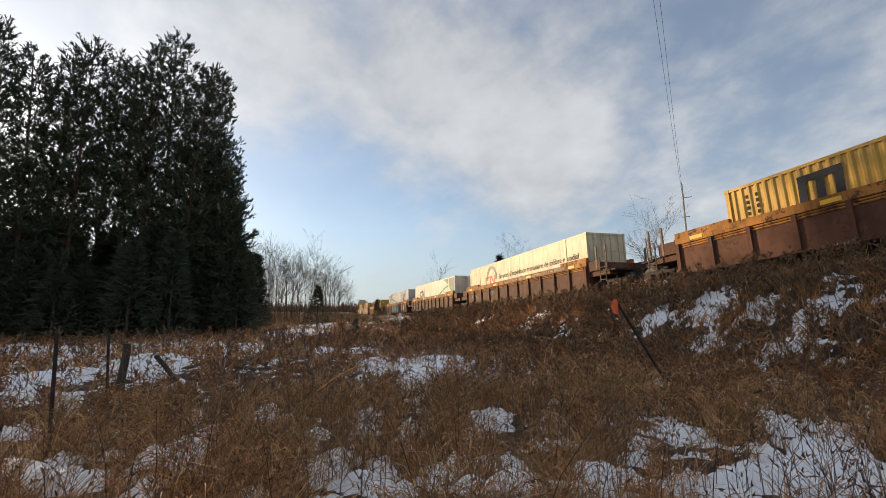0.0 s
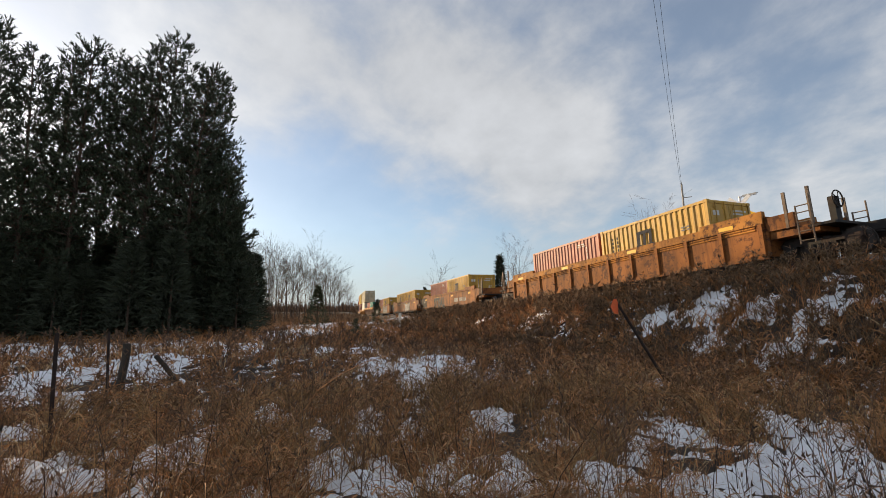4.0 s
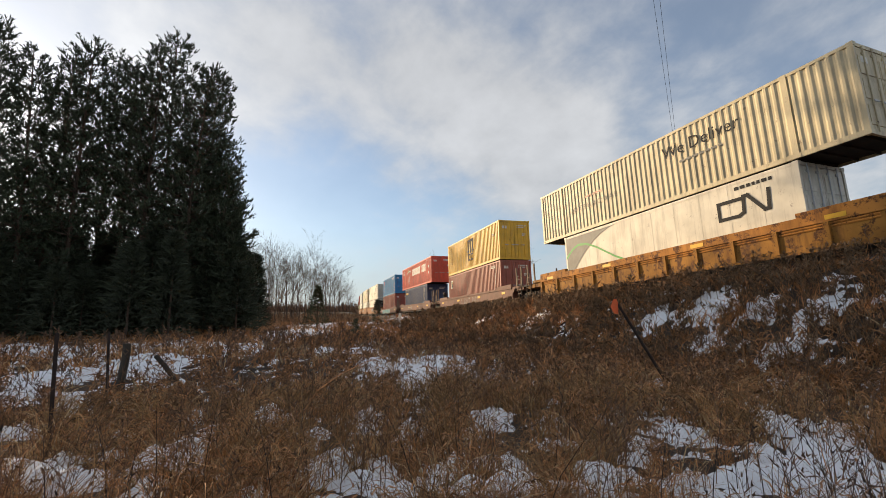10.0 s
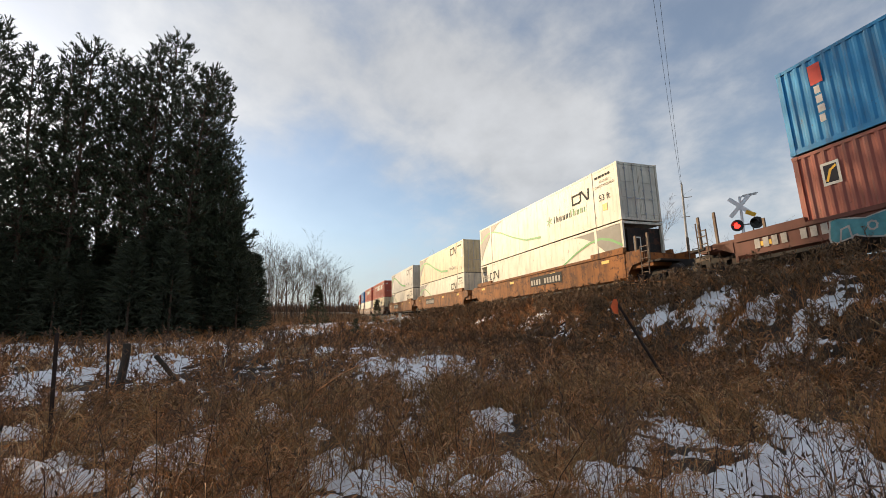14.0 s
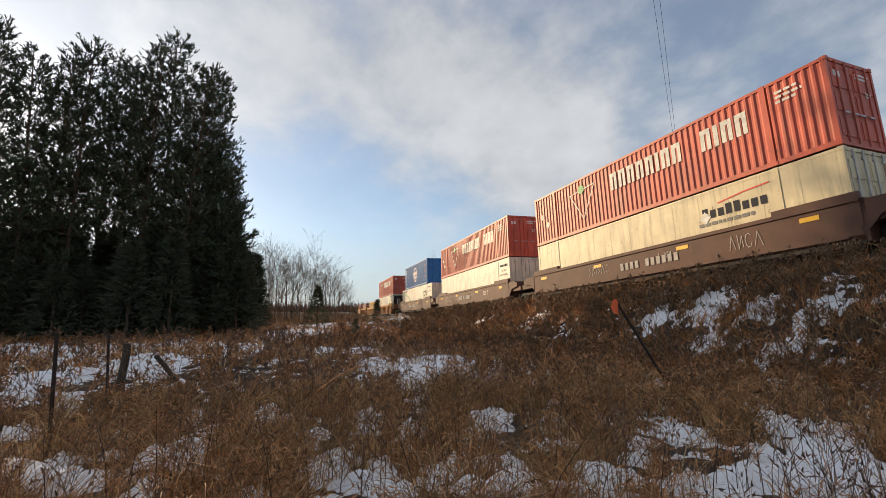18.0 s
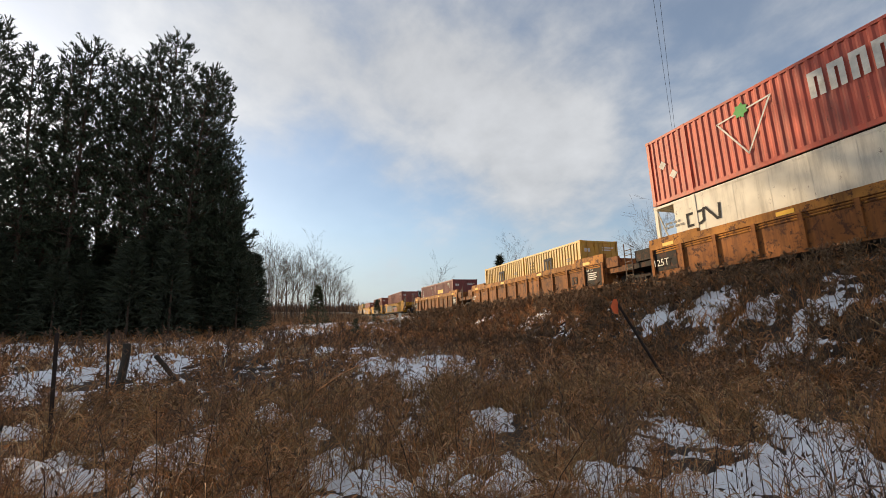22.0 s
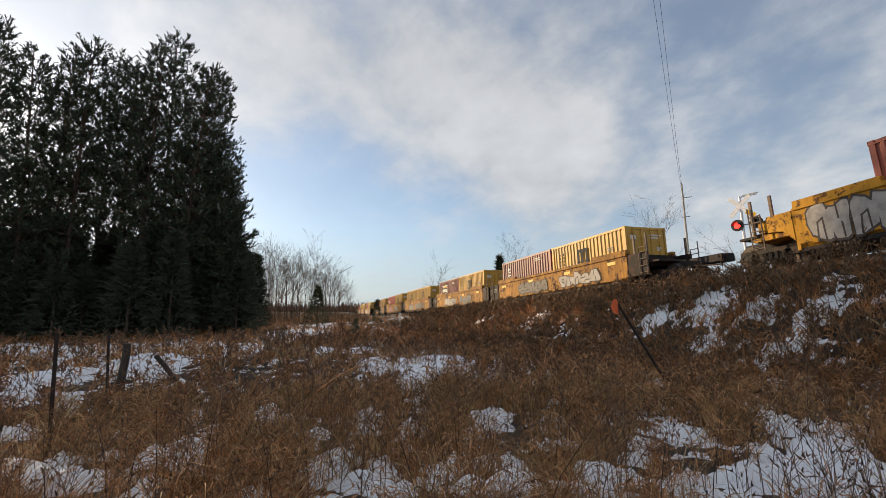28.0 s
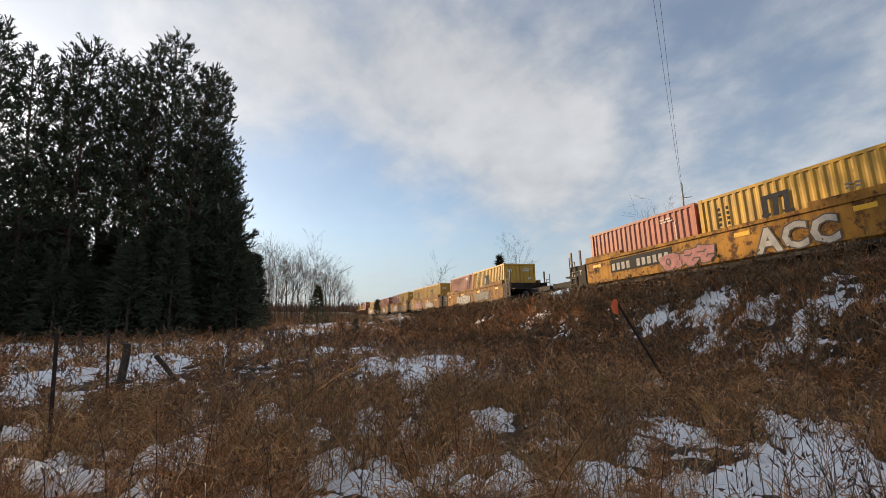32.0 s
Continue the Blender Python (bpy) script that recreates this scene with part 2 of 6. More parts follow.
def box(bm, x0, y0, z0, x1, y1, z1):
    v = [bm.verts.new(p) for p in ((x0, y0, z0), (x1, y0, z0), (x1, y1, z0), (x0, y1, z0), (x0, y0, z1), (x1, y0, z1), (x1, y1, z1), (x0, y1, z1))]
    for f in ((3, 2, 1, 0), (4, 5, 6, 7), (0, 1, 5, 4), (1, 2, 6, 5), (2, 3, 7, 6), (3, 0, 4, 7)):
        bm.faces.new([v[i] for i in f])


def rod(bm, a, b, r0, r1=None, n=6):
    a, b = Vector(a), Vector(b)
    r1 = r0 if r1 is None else r1
    d = (b - a).normalized()
    u = d.orthogonal().normalized()
    w = d.cross(u)
    ring = [[bm.verts.new(p + (u * math.cos(2 * math.pi * i / n) + w * math.sin(2 * math.pi * i / n)) * r) for i in range(n)] for p, r in ((a, r0), (b, r1))]
    for i in range(n):
        bm.faces.new((ring[0][i], ring[0][(i + 1) % n], ring[1][(i + 1) % n], ring[1][i]))
    bm.faces.new(ring[0][::-1])
    bm.faces.new(ring[1])


def ring_of(bm, c, axis, r, tube, n=20, k=6):
    c, d = Vector(c), Vector(axis).normalized()
    u = d.orthogonal().normalized()
    w = d.cross(u)
    rows = []
    for i in range(n):
        e = u * math.cos(2 * math.pi * i / n) + w * math.sin(2 * math.pi * i / n)
        rows.append([bm.verts.new(c + e * (r + tube * math.cos(2 * math.pi * j / k)) + d * tube * math.sin(2 * math.pi * j / k)) for j in range(k)])
    for i in range(n):
        for j in range(k):
            bm.faces.new((rows[i][j], rows[(i + 1) % n][j], rows[(i + 1) % n][(j + 1) % k], rows[i][(j + 1) % k]))


def mesh_of(name, bm, smooth=False):
    me = bpy.data.meshes.new(name)
    bmesh.ops.recalc_face_normals(bm, faces=bm.faces)
    bm.to_mesh(me)
    bm.free()
    if smooth:
        me.polygons.foreach_set("use_smooth", [True] * len(me.polygons))
    me.materials.append(None)
    return me


def piece(name, me, material, parent=None, label="", m=None):
    """Links a mesh as one object; the material sits on the object, so that alike pieces share a mesh."""
    ob = new(name, me)
    ob.material_slots[0].link = "OBJECT"
    ob.material_slots[0].material = material
    ob.parent = parent
    if m is not None:
        ob.matrix_basis = m
    if label:
        ob["label"] = label
    return ob


def part(name, bm, material, parent, label=""):
    return piece(name, mesh_of(name, bm), material, parent, label)


def arrays_mesh(name, verts, quads):
    """A mesh of quads from two numpy arrays."""
    me = bpy.data.meshes.new(name)
    nq = len(quads)
    me.vertices.add(len(verts))
    me.vertices.foreach_set("co", np.ascontiguousarray(verts, dtype=np.float32).ravel())
    me.loops.add(nq * 4)
    me.loops.foreach_set("vertex_index", np.ascontiguousarray(quads, dtype=np.int32).ravel())
    me.polygons.add(nq)
    me.polygons.foreach_set("loop_start", np.arange(0, nq * 4, 4, dtype=np.int32))
    me.update(calc_edges=True)
    me.validate()
    me.materials.append(None)
    return me


def ribbons(base, tip, bend, width, rows=3):
    """Thin blades: from base to tip (N x 3), bowed by bend (N x 3), width (N)."""
    n = len(base)
    side = np.cross(tip - base, np.random.normal(size=(n, 3)))
    side /= np.linalg.norm(side, axis=1, keepdims=True) + 1e-9
    t = np.linspace(0, 1, rows + 1)
    verts = np.empty((n, (rows + 1) * 2, 3))
    for i, k in enumerate(t):
        p = base + (tip - base) * k + bend * (4 * k * (1 - k))
        w = (width * (1 - 0.85 * k) * 0.5)[:, None] * side
        verts[:, 2 * i], verts[:, 2 * i + 1] = p - w, p + w
    q = np.array([[2 * i, 2 * i + 1, 2 * i + 3, 2 * i + 2] for i in range(rows)])
    quads = (np.arange(n) * (rows + 1) * 2)[:, None, None] + q[None]
    return verts.reshape(-1, 3), quads.reshape(-1, 4)


def tubes(seg):
    """Three-sided twigs from rows (x0 y0 z0 x1 y1 z1 r0 r1)."""
    seg = np.asarray(seg, float)
    a, b = seg[:, 0:3], seg[:, 3:6]
    d = b - a
    d /= np.linalg.norm(d, axis=1, keepdims=True) + 1e-9
    ref = np.where(np.abs(d[:, 2:3]) > 0.9, np.array([[1.0, 0, 0]]), np.array([[0, 0, 1.0]]))
    u = np.cross(d, ref)
    u /= np.linalg.norm(u, axis=1, keepdims=True) + 1e-9
    w = np.cross(d, u)
    verts = np.empty((len(seg), 6, 3))
    for i in range(3):
        e = u * math.cos(2.0944 * i) + w * math.sin(2.0944 * i)
        verts[:, i], verts[:, 3 + i] = a + e * seg[:, 6:7], b + e * seg[:, 7:8]
    q = np.array([[0, 1, 4, 3], [1, 2, 5, 4], [2, 0, 3, 5]])
    quads = (np.arange(len(seg)) * 6)[:, None, None] + q[None]
    return verts.reshape(-1, 3), quads.reshape(-1, 4)


def merge(groups):
    vs, qs, k = [], [], 0
    for v, q in groups:
        vs.append(v)
        qs.append(q + k)
        k += len(v)
    return np.concatenate(vs), np.concatenate(qs)


# ------------------------------------------------ the line of the track
SPEED = 18.1436
KNOT = np.array([-16.0, -6, 0, 6, 12, 18, 26, 36, 50, 70, 140, 320])
TR_X = np.array([15.3, 15.5, 15.43, 15.1, 14.2, 13.5, 13.17, 13.05, 12.95, 13.02, 14.18, 18.13])
TR_Y = np.array([5.3, 5.15, 5.1, 5.0, 5.0, 5.05, 5.1, 5.35, 5.5, 5.81, 6.65, 6.61])
TR_Z = np.array([1.95, 1.36, 1.02, 0.92, 0.58, 0.43, 0.29, 0.28, 0.5, 0.71, 1.9, 3.78])
CANT = radians(0.6)
RAIL = 0.95


def along(values, s):
    k, v = KNOT, values
    m = np.gradient(v, k)
    if s <= k[0]:
        return v[0] + m[0] * (s - k[0])
    if s >= k[-1]:
        return v[-1] + m[-1] * (s - k[-1])
    i = int(np.clip(np.searchsorted(k, s) - 1, 0, len(k) - 2))
    h = k[i + 1] - k[i]
    t = (s - k[i]) / h
    return (2 * t**3 - 3 * t**2 + 1) * v[i] + (t**3 - 2 * t**2 + t) * h * m[i] + (3 * t**2 - 2 * t**3) * v[i + 1] + (t**3 - t**2) * h * m[i + 1]


def rail_point(s):
    """The near rail side at s metres along the line, at rail height; a wide right-hand curve lies far off."""
    far = max(0.0, s - 90)
    return Vector((along(TR_X, s) + far * far / 1800, s + along(TR_Y, s), EYE + RAIL + along(TR_Z, s) + far * 0.008))


def rail_pose(s, length):
    """x across the track (away from the field), y back along the train, z up; the origin between the rails."""
    a, b = rail_point(s - length / 2), rail_point(s + length / 2)
    d = (b - a).normalized()
    r = Vector((d.y, -d.x, 0)).normalized()
    u = r.cross(d)
    mid = (a + b) / 2 + r * 1.22
    r, u = r * math.cos(CANT) + u * math.sin(CANT), u * math.cos(CANT) - r * math.sin(CANT)
    m = Matrix((r, d, u)).transposed().to_4x4()
    m.translation = mid
    return m


LINE = [rail_point(s) + Vector((1.22, 0, 0)) for s in range(-60, 900, 3)]
LY = np.array([p.y for p in LINE])
LX = np.array([p.x for p in LINE])
LZ = np.array([p.z for p in LINE])


def smooth(t):
    t = min(1.0, max(0.0, t))
    return t * t * (3 - 2 * t)


def ground(x, y):
    tx, tz = np.interp(y, LY, LX), np.interp(y, LY, LZ)
    u = tx - x
    f = np.interp(y, [-30, 5, 12, 25, 40, 60, 90, 150, 300, 900], [0, 0.0, 0.08, 0.45, 1.0, 1.9, 3.1, 5.1, 10.5, 30])
    f += 0.10 * noise.noise((x * 0.35, y * 0.35, 0)) + 0.25 * noise.noise((x * 0.09, y * 0.09, 4)) + 0.035 * noise.noise((x * 1.3, y * 1.3, 2))
    f += 0.45 * math.exp(-(((x + 4.5) / 5) ** 2) - ((y - 16) / 3.5) ** 2)
    bed = tz - 0.42
    if u >= 0:
        k = smooth((u - 2.3) / 5.4)
    else:
        k = smooth((-u - 3.0) / 4.0) * 0.8
    return bed + (f - bed) * k
# ------------------------------------------------ ground, snow, track


def spaced(lo, hi, step, grow, end):
    v = list(np.arange(lo, hi, step))
    s = step
    while v[-1] < end:
        s *= grow
        v.append(v[-1] + s)
    return v


def sheet(name, xs, ys, fn):
    v = np.array([(x, y, fn(x, y)) for y in ys for x in xs])
    nx, ny = len(xs), len(ys)
    i = np.arange(nx * ny).reshape(ny, nx)
    q = np.stack([i[:-1, :-1], i[:-1, 1:], i[1:, 1:], i[1:, :-1]], -1).reshape(-1, 4)
    me = arrays_mesh(name, v, q)
    me.polygons.foreach_set("use_smooth", [True] * len(me.polygons))
    return me


right = spaced(0, 20, 0.3, 1.18, 900)
left = [-x for x in spaced(0.3, 16, 0.3, 1.18, 900)][::-1]
gx = left + right
gy = [-x for x in spaced(1, 4, 0.8, 1.4, 300)][::-1] + spaced(0, 34, 0.3, 1.09, 1500)
tagged(piece("ground", sheet("ground", gx, gy, ground), M["soil"]), "brown winter field of dead grass rising to the railway", "ground", kind="structure")

# patches of old snow: x, y, reach across and along the line of sight
NEAR_DRIFTS = [(5.2, 3.4, 0.34, 0.55), (3.2, 3.5, 0.17, 0.17), (3.9, 3.7, 0.26, 0.26), (4.4, 3.8, 0.31, 0.45), (1.8, 3.9, 0.26, 0.21), (2.5, 3.9, 0.21, 0.25), (2.8, 4.0, 0.36, 0.29), (0.4, 4.3, 0.17, 0.21), (1.2, 4.4, 0.14, 0.37), (0.0, 4.5, 0.17, 0.17),
               (0.7, 4.6, 0.17, 0.49), (1.5, 4.7, 0.17, 0.38), (-1.2, 4.8, 0.19, 0.25), (3.8, 4.9, 0.21, 0.23), (0.3, 5.0, 0.24, 0.48), (-1.8, 5.4, 0.34, 0.29), (-2.3, 5.7, 0.31, 0.39), (-1.1, 5.7, 0.19, 0.34), (2.0, 5.7, 0.19, 0.22)]
MIDDLE_DRIFTS = [(5.3, 4.0, 0.45, 0.58), (5.7, 4.0, 0.28, 0.35), (7.2, 4.9, 0.28, 0.36), (4.6, 5.0, 0.43, 0.35), (6.5, 5.1, 0.33, 0.63), (6.7, 5.7, 0.21, 1.05), (3.2, 5.9, 0.22, 0.34), (-2.5, 6.0, 0.26, 0.52), (-1.6, 6.3, 0.17, 0.46), (1.4, 6.3, 0.19, 0.40),
                 (-3.0, 6.3, 0.19, 0.67), (2.5, 6.5, 0.34, 0.50), (-1.3, 6.6, 0.17, 0.26), (0.2, 6.7, 0.17, 0.29), (0.9, 7.1, 0.29, 0.65), (-1.2, 7.3, 0.19, 0.46), (-0.4, 7.6, 0.26, 0.64), (-3.9, 8.3, 0.29, 0.47), (-1.7, 8.8, 0.22, 0.71), (-0.6, 8.9, 0.19, 0.40), (-0.4, 9.8, 0.39, 0.34)]
# along the foot of the railway bank
BANK_DRIFTS = [(10.0, 6.2, 0.16, 0.16), (8.5, 6.5, 0.23, 0.32), (9.2, 7.6, 0.26, 0.46), (11.9, 8.2, 0.39, 0.40), (10.6, 8.3, 0.47, 0.36), (13.3, 8.3, 0.62, 0.40), (11.3, 8.4, 0.16, 0.50), (10.2, 8.5, 0.28, 0.55), (7.2, 8.5, 0.37, 0.46), (11.9, 9.8, 0.41, 0.42),
               (10.4, 10.6, 0.41, 0.45), (11.8, 11.4, 0.78, 0.72), (11.2, 13.0, 0.70, 0.56), (10.6, 20.3, 0.86, 0.51), (10.4, 26.0, 1.09, 0.58)]
# far patches in the open field
FIELD_DRIFTS = [(4.1, 10.6, 0.32, 1.04), (-4.2, 10.7, 0.3, 1.38), (2.5, 10.7, 0.5, 1.87), (-5.6, 11.7, 0.5, 0.79), (-6.1, 13.8, 1.3, 1.3), (4.6, 15.0, 0.54, 3.6), (3.9, 15.4, 0.69, 3.3), (2.4, 15.5, 0.7, 3.6), (-4.5, 16.3, 0.9, 3.2), (2.4, 21.6, 0.8, 3.0),
                (0.8, 22.1, 0.6, 2.7), (-9.2, 23.2, 1.5, 4.0), (-2.4, 23.5, 0.8, 4.0), (-4.2, 25.8, 0.9, 4.0), (-6.2, 27.8, 1.6, 4.0), (-13.4, 27.0, 2.4, 4.5), (-9.0, 28.0, 1.8, 4.0), (-1.9, 31.5, 1.2, 4.0), (-0.7, 39.1, 2.2, 4.5), (1.8, 51.3, 1.0, 4.0), (-12.5, 19.0, 1.8, 1.8)]
EDGE_DRIFTS = [(3.3, 3.0, 0.5, 0.3), (4.5, 3.1, 0.42, 0.35), (5.7, 2.8, 0.5, 0.45), (2.2, 3.4, 0.36, 0.3), (1.4, 3.7, 0.3, 0.3), (-0.4, 4.1, 0.26, 0.2), (-1.4, 4.3, 0.3, 0.24), (0.7, 3.9, 0.22, 0.24), (6.2, 4.3, 0.3, 0.35), (3.4, 4.5, 0.26, 0.26), (2.9, 5.1, 0.2, 0.2), (1.9, 4.6, 0.24, 0.24)]
DRIFTS = EDGE_DRIFTS + NEAR_DRIFTS + MIDDLE_DRIFTS + BANK_DRIFTS + FIELD_DRIFTS
ROWS_OF_DRIFTS = {}


def drifts_near(y):
    k = int(y * 2)
    if k not in ROWS_OF_DRIFTS:
        ROWS_OF_DRIFTS[k] = [(cx, cy, cx / math.hypot(cx, cy), cy / math.hypot(cx, cy), a, b) for cx, cy, a, b in DRIFTS if abs(cy - y) < 1.8 * max(a, b) + 0.6]
    return ROWS_OF_DRIFTS[k]


def snow_depth(x, y):
    n = 0.3 * noise.noise((x * 0.75, y * 0.75, 7)) + 0.5 * noise.noise((x * 2.6, y * 2.6, 3)) + 0.75 * noise.noise((x * 4.6, y * 4.6, 1)) + 0.6 * noise.noise((x * 10, y * 10, 5))
    d = 0.0
    for cx, cy, ex, ey, a, b in drifts_near(y):
        u, v = (x - cx) * ex + (y - cy) * ey, (x - cx) * ey - (y - cy) * ex
        k = (u / b) ** 2 + (v / a) ** 2
        if k < 3.2:
            d += math.exp(-k ** 1.4)
    return n * 0.62 + min(d, 1.1) * 0.6 - 0.245


sx = list(np.arange(-18, -4, 0.14)) + list(np.arange(-4, 7.5, 0.08)) + list(np.arange(7.5, 13, 0.12))
sy = list(np.arange(2.2, 9, 0.07)) + list(np.arange(9, 20, 0.12)) + list(np.arange(20, 60, 0.26))
tagged(piece("snow", sheet("snow", sx, sy, lambda x, y: ground(x, y) + max(-0.12, min(0.15, snow_depth(x, y) * 0.24)) + 0.012), M["snow"]), "thin patchy old snow lying among the dead grass", "snow", kind="stuff")


def track():
    ballast = bmesh.new()
    rows = []
    ss = list(range(-40, 120, 4)) + list(range(120, 720, 12))
    for s in ss:
        m = rail_pose(s, 4)
        rows.append([ballast.verts.new(m @ Vector(p)) for p in ((-3.0, 0, -0.62), (-1.75, 0, -0.2), (1.75, 0, -0.2), (3.4, 0, -0.65))])
    for a, b in zip(rows, rows[1:]):
        for i in range(3):
            ballast.faces.new((a[i], a[i + 1], b[i + 1], b[i]))
    tr = tagged(new("railway_track"), "single railway track on a grey ballast bed", "track", kind="structure")
    part("ballast_bed", ballast, M["ballast"], tr)
    for side in (-0.75, 0.75):
        bm = bmesh.new()
        prof = ((-0.075, -0.17), (0.075, -0.17), (0.02, -0.13), (0.02, -0.05), (0.036, -0.04), (0.036, 0), (-0.036, 0), (-0.036, -0.04), (-0.02, -0.05), (-0.02, -0.13))
        prev = None
        for s in ss:
            m = rail_pose(s, 4)
            cur = [bm.verts.new(m @ Vector((side + p, 0, q))) for p, q in prof]
            if prev:
                for i in range(len(prof)):
                    bm.faces.new((prev[i], prev[(i + 1) % 10], cur[(i + 1) % 10], cur[i]))
            prev = cur
        part("rail", bm, M["rail"], tr)
    bm = bmesh.new()
    box(bm, -1.3, -0.11, -0.34, 1.3, 0.11, -0.165)
    me = mesh_of("tie", bm)
    for i in range(120):
        piece("tie", me, M["tie"], tr, m=rail_pose(-6 + i * 0.55, 1))


track()
# ------------------------------------------------ the train: containers
KEYED = []
CACHE = {}


def cached(key, build):
    if key not in CACHE:
        bm = bmesh.new()
        build(bm)
        CACHE[key] = mesh_of(key[0], bm)
    return CACHE[key]


HALF = 1.22


def corrugated(bm, length, z0, z1, x, out):
    """A side wall of trapezoid ribs along y."""
    n = max(4, round(length / 0.278))
    p = length / n
    ys, xs = [], []
    for i in range(n):
        y = -length / 2 + i * p
        for f, d in ((0.0, 0.0), (0.26, 0.0), (0.5, 0.04), (0.76, 0.04)):
            ys.append(y + f * p)
            xs.append(x - out * d)
    ys.append(length / 2)
    xs.append(x)
    lo = [bm.verts.new((a, b, z0)) for a, b in zip(xs, ys)]
    hi = [bm.verts.new((a, b, z1)) for a, b in zip(xs, ys)]
    for i in range(len(ys) - 1):
        bm.faces.new((lo[i], lo[i + 1], hi[i + 1], hi[i]))


def panelled(bm, length, z0, z1, x, out):
    """A flat sheet-and-post side with narrow seams."""
    n = round(length / 1.22)
    p = length / n
    y = -length / 2
    pts = [(x - out * 0.005, y)]
    for i in range(1, n):
        c = y + i * p
        pts += [(x - out * 0.005, c - 0.022), (x, c - 0.018), (x, c + 0.018), (x - out * 0.005, c + 0.022)]
    pts.append((x - out * 0.005, length / 2))
    lo = [bm.verts.new((a, b, z0)) for a, b in pts]
    hi = [bm.verts.new((a, b, z1)) for a, b in pts]
    for i in range(len(pts) - 1):
        bm.faces.new((lo[i], lo[i + 1], hi[i + 1], hi[i]))


def end_ribs(bm, z0, z1, y, out):
    n = 8
    p = 2 * (HALF - 0.09) / n
    pts = []
    for i in range(n):
        a = -HALF + 0.09 + i * p
        pts += [(a, 0), (a + 0.3 * p, 0), (a + 0.5 * p, 0.04), (a + 0.8 * p, 0.04)]
    pts.append((HALF - 0.09, 0))
    lo = [bm.verts.new((a, y - out * b, z0)) for a, b in pts]
    hi = [bm.verts.new((a, y - out * b, z1)) for a, b in pts]
    for i in range(len(pts) - 1):
        bm.faces.new((lo[i], lo[i + 1], hi[i + 1], hi[i]))


def quad_on(bm, L, u0, z0, u1, z1, x=-HALF - 0.006):
    """A flat painted rectangle on the near side: u runs from the train's rear end."""
    bm.faces.new([bm.verts.new((x, L / 2 - u, z)) for u, z in ((u0, z0), (u1, z0), (u1, z1), (u0, z1))])


def stroke(bm, L, pts, w, x=-HALF - 0.006):
    """A painted line of width w through points (u, z)."""
    for (a, b), (c, d) in zip(pts, pts[1:]):
        dx, dz = c - a, d - b
        k = math.hypot(dx, dz)
        nx, nz = -dz / k * w / 2, dx / k * w / 2
        ex, ez = dx / k * w / 2, dz / k * w / 2
        bm.faces.new([bm.verts.new((x, L / 2 - p, q)) for p, q in ((a - ex + nx, b - ez + nz), (a - ex - nx, b - ez - nz), (c + ex - nx, d + ez - nz), (c + ex + nx, d + ez + nz))])
        x -= 0.0006


def words(text, size, L, u, z, x=-HALF - 0.006, end=False, slant=0.0, spacing=1.0, bold=0.0):
    """Lettering in the built-in font as a flat mesh; on the near side, or on the front end."""
    cu = bpy.data.curves.new("lettering", "FONT")
    cu.body, cu.size, cu.shear, cu.space_character, cu.offset = text, size, slant, spacing, bold
    cu.resolution_u = 2
    tmp = bpy.data.objects.new("lettering", cu)
    scene.collection.objects.link(tmp)
    bpy.context.view_layer.update()
    me = bpy.data.meshes.new_from_object(tmp.evaluated_get(bpy.context.evaluated_depsgraph_get()))
    bpy.data.objects.remove(tmp)
    me.transform(Matrix(((0, 0, 1, x), (-1, 0, 0, L / 2 - u), (0, 1, 0, z), (0, 0, 0, 1))) if not end else Matrix(((1, 0, 0, u), (0, 0, 1, x), (0, 1, 0, z), (0, 0, 0, 1))))
    me.materials.clear()
    me.materials.append(None)
    return me


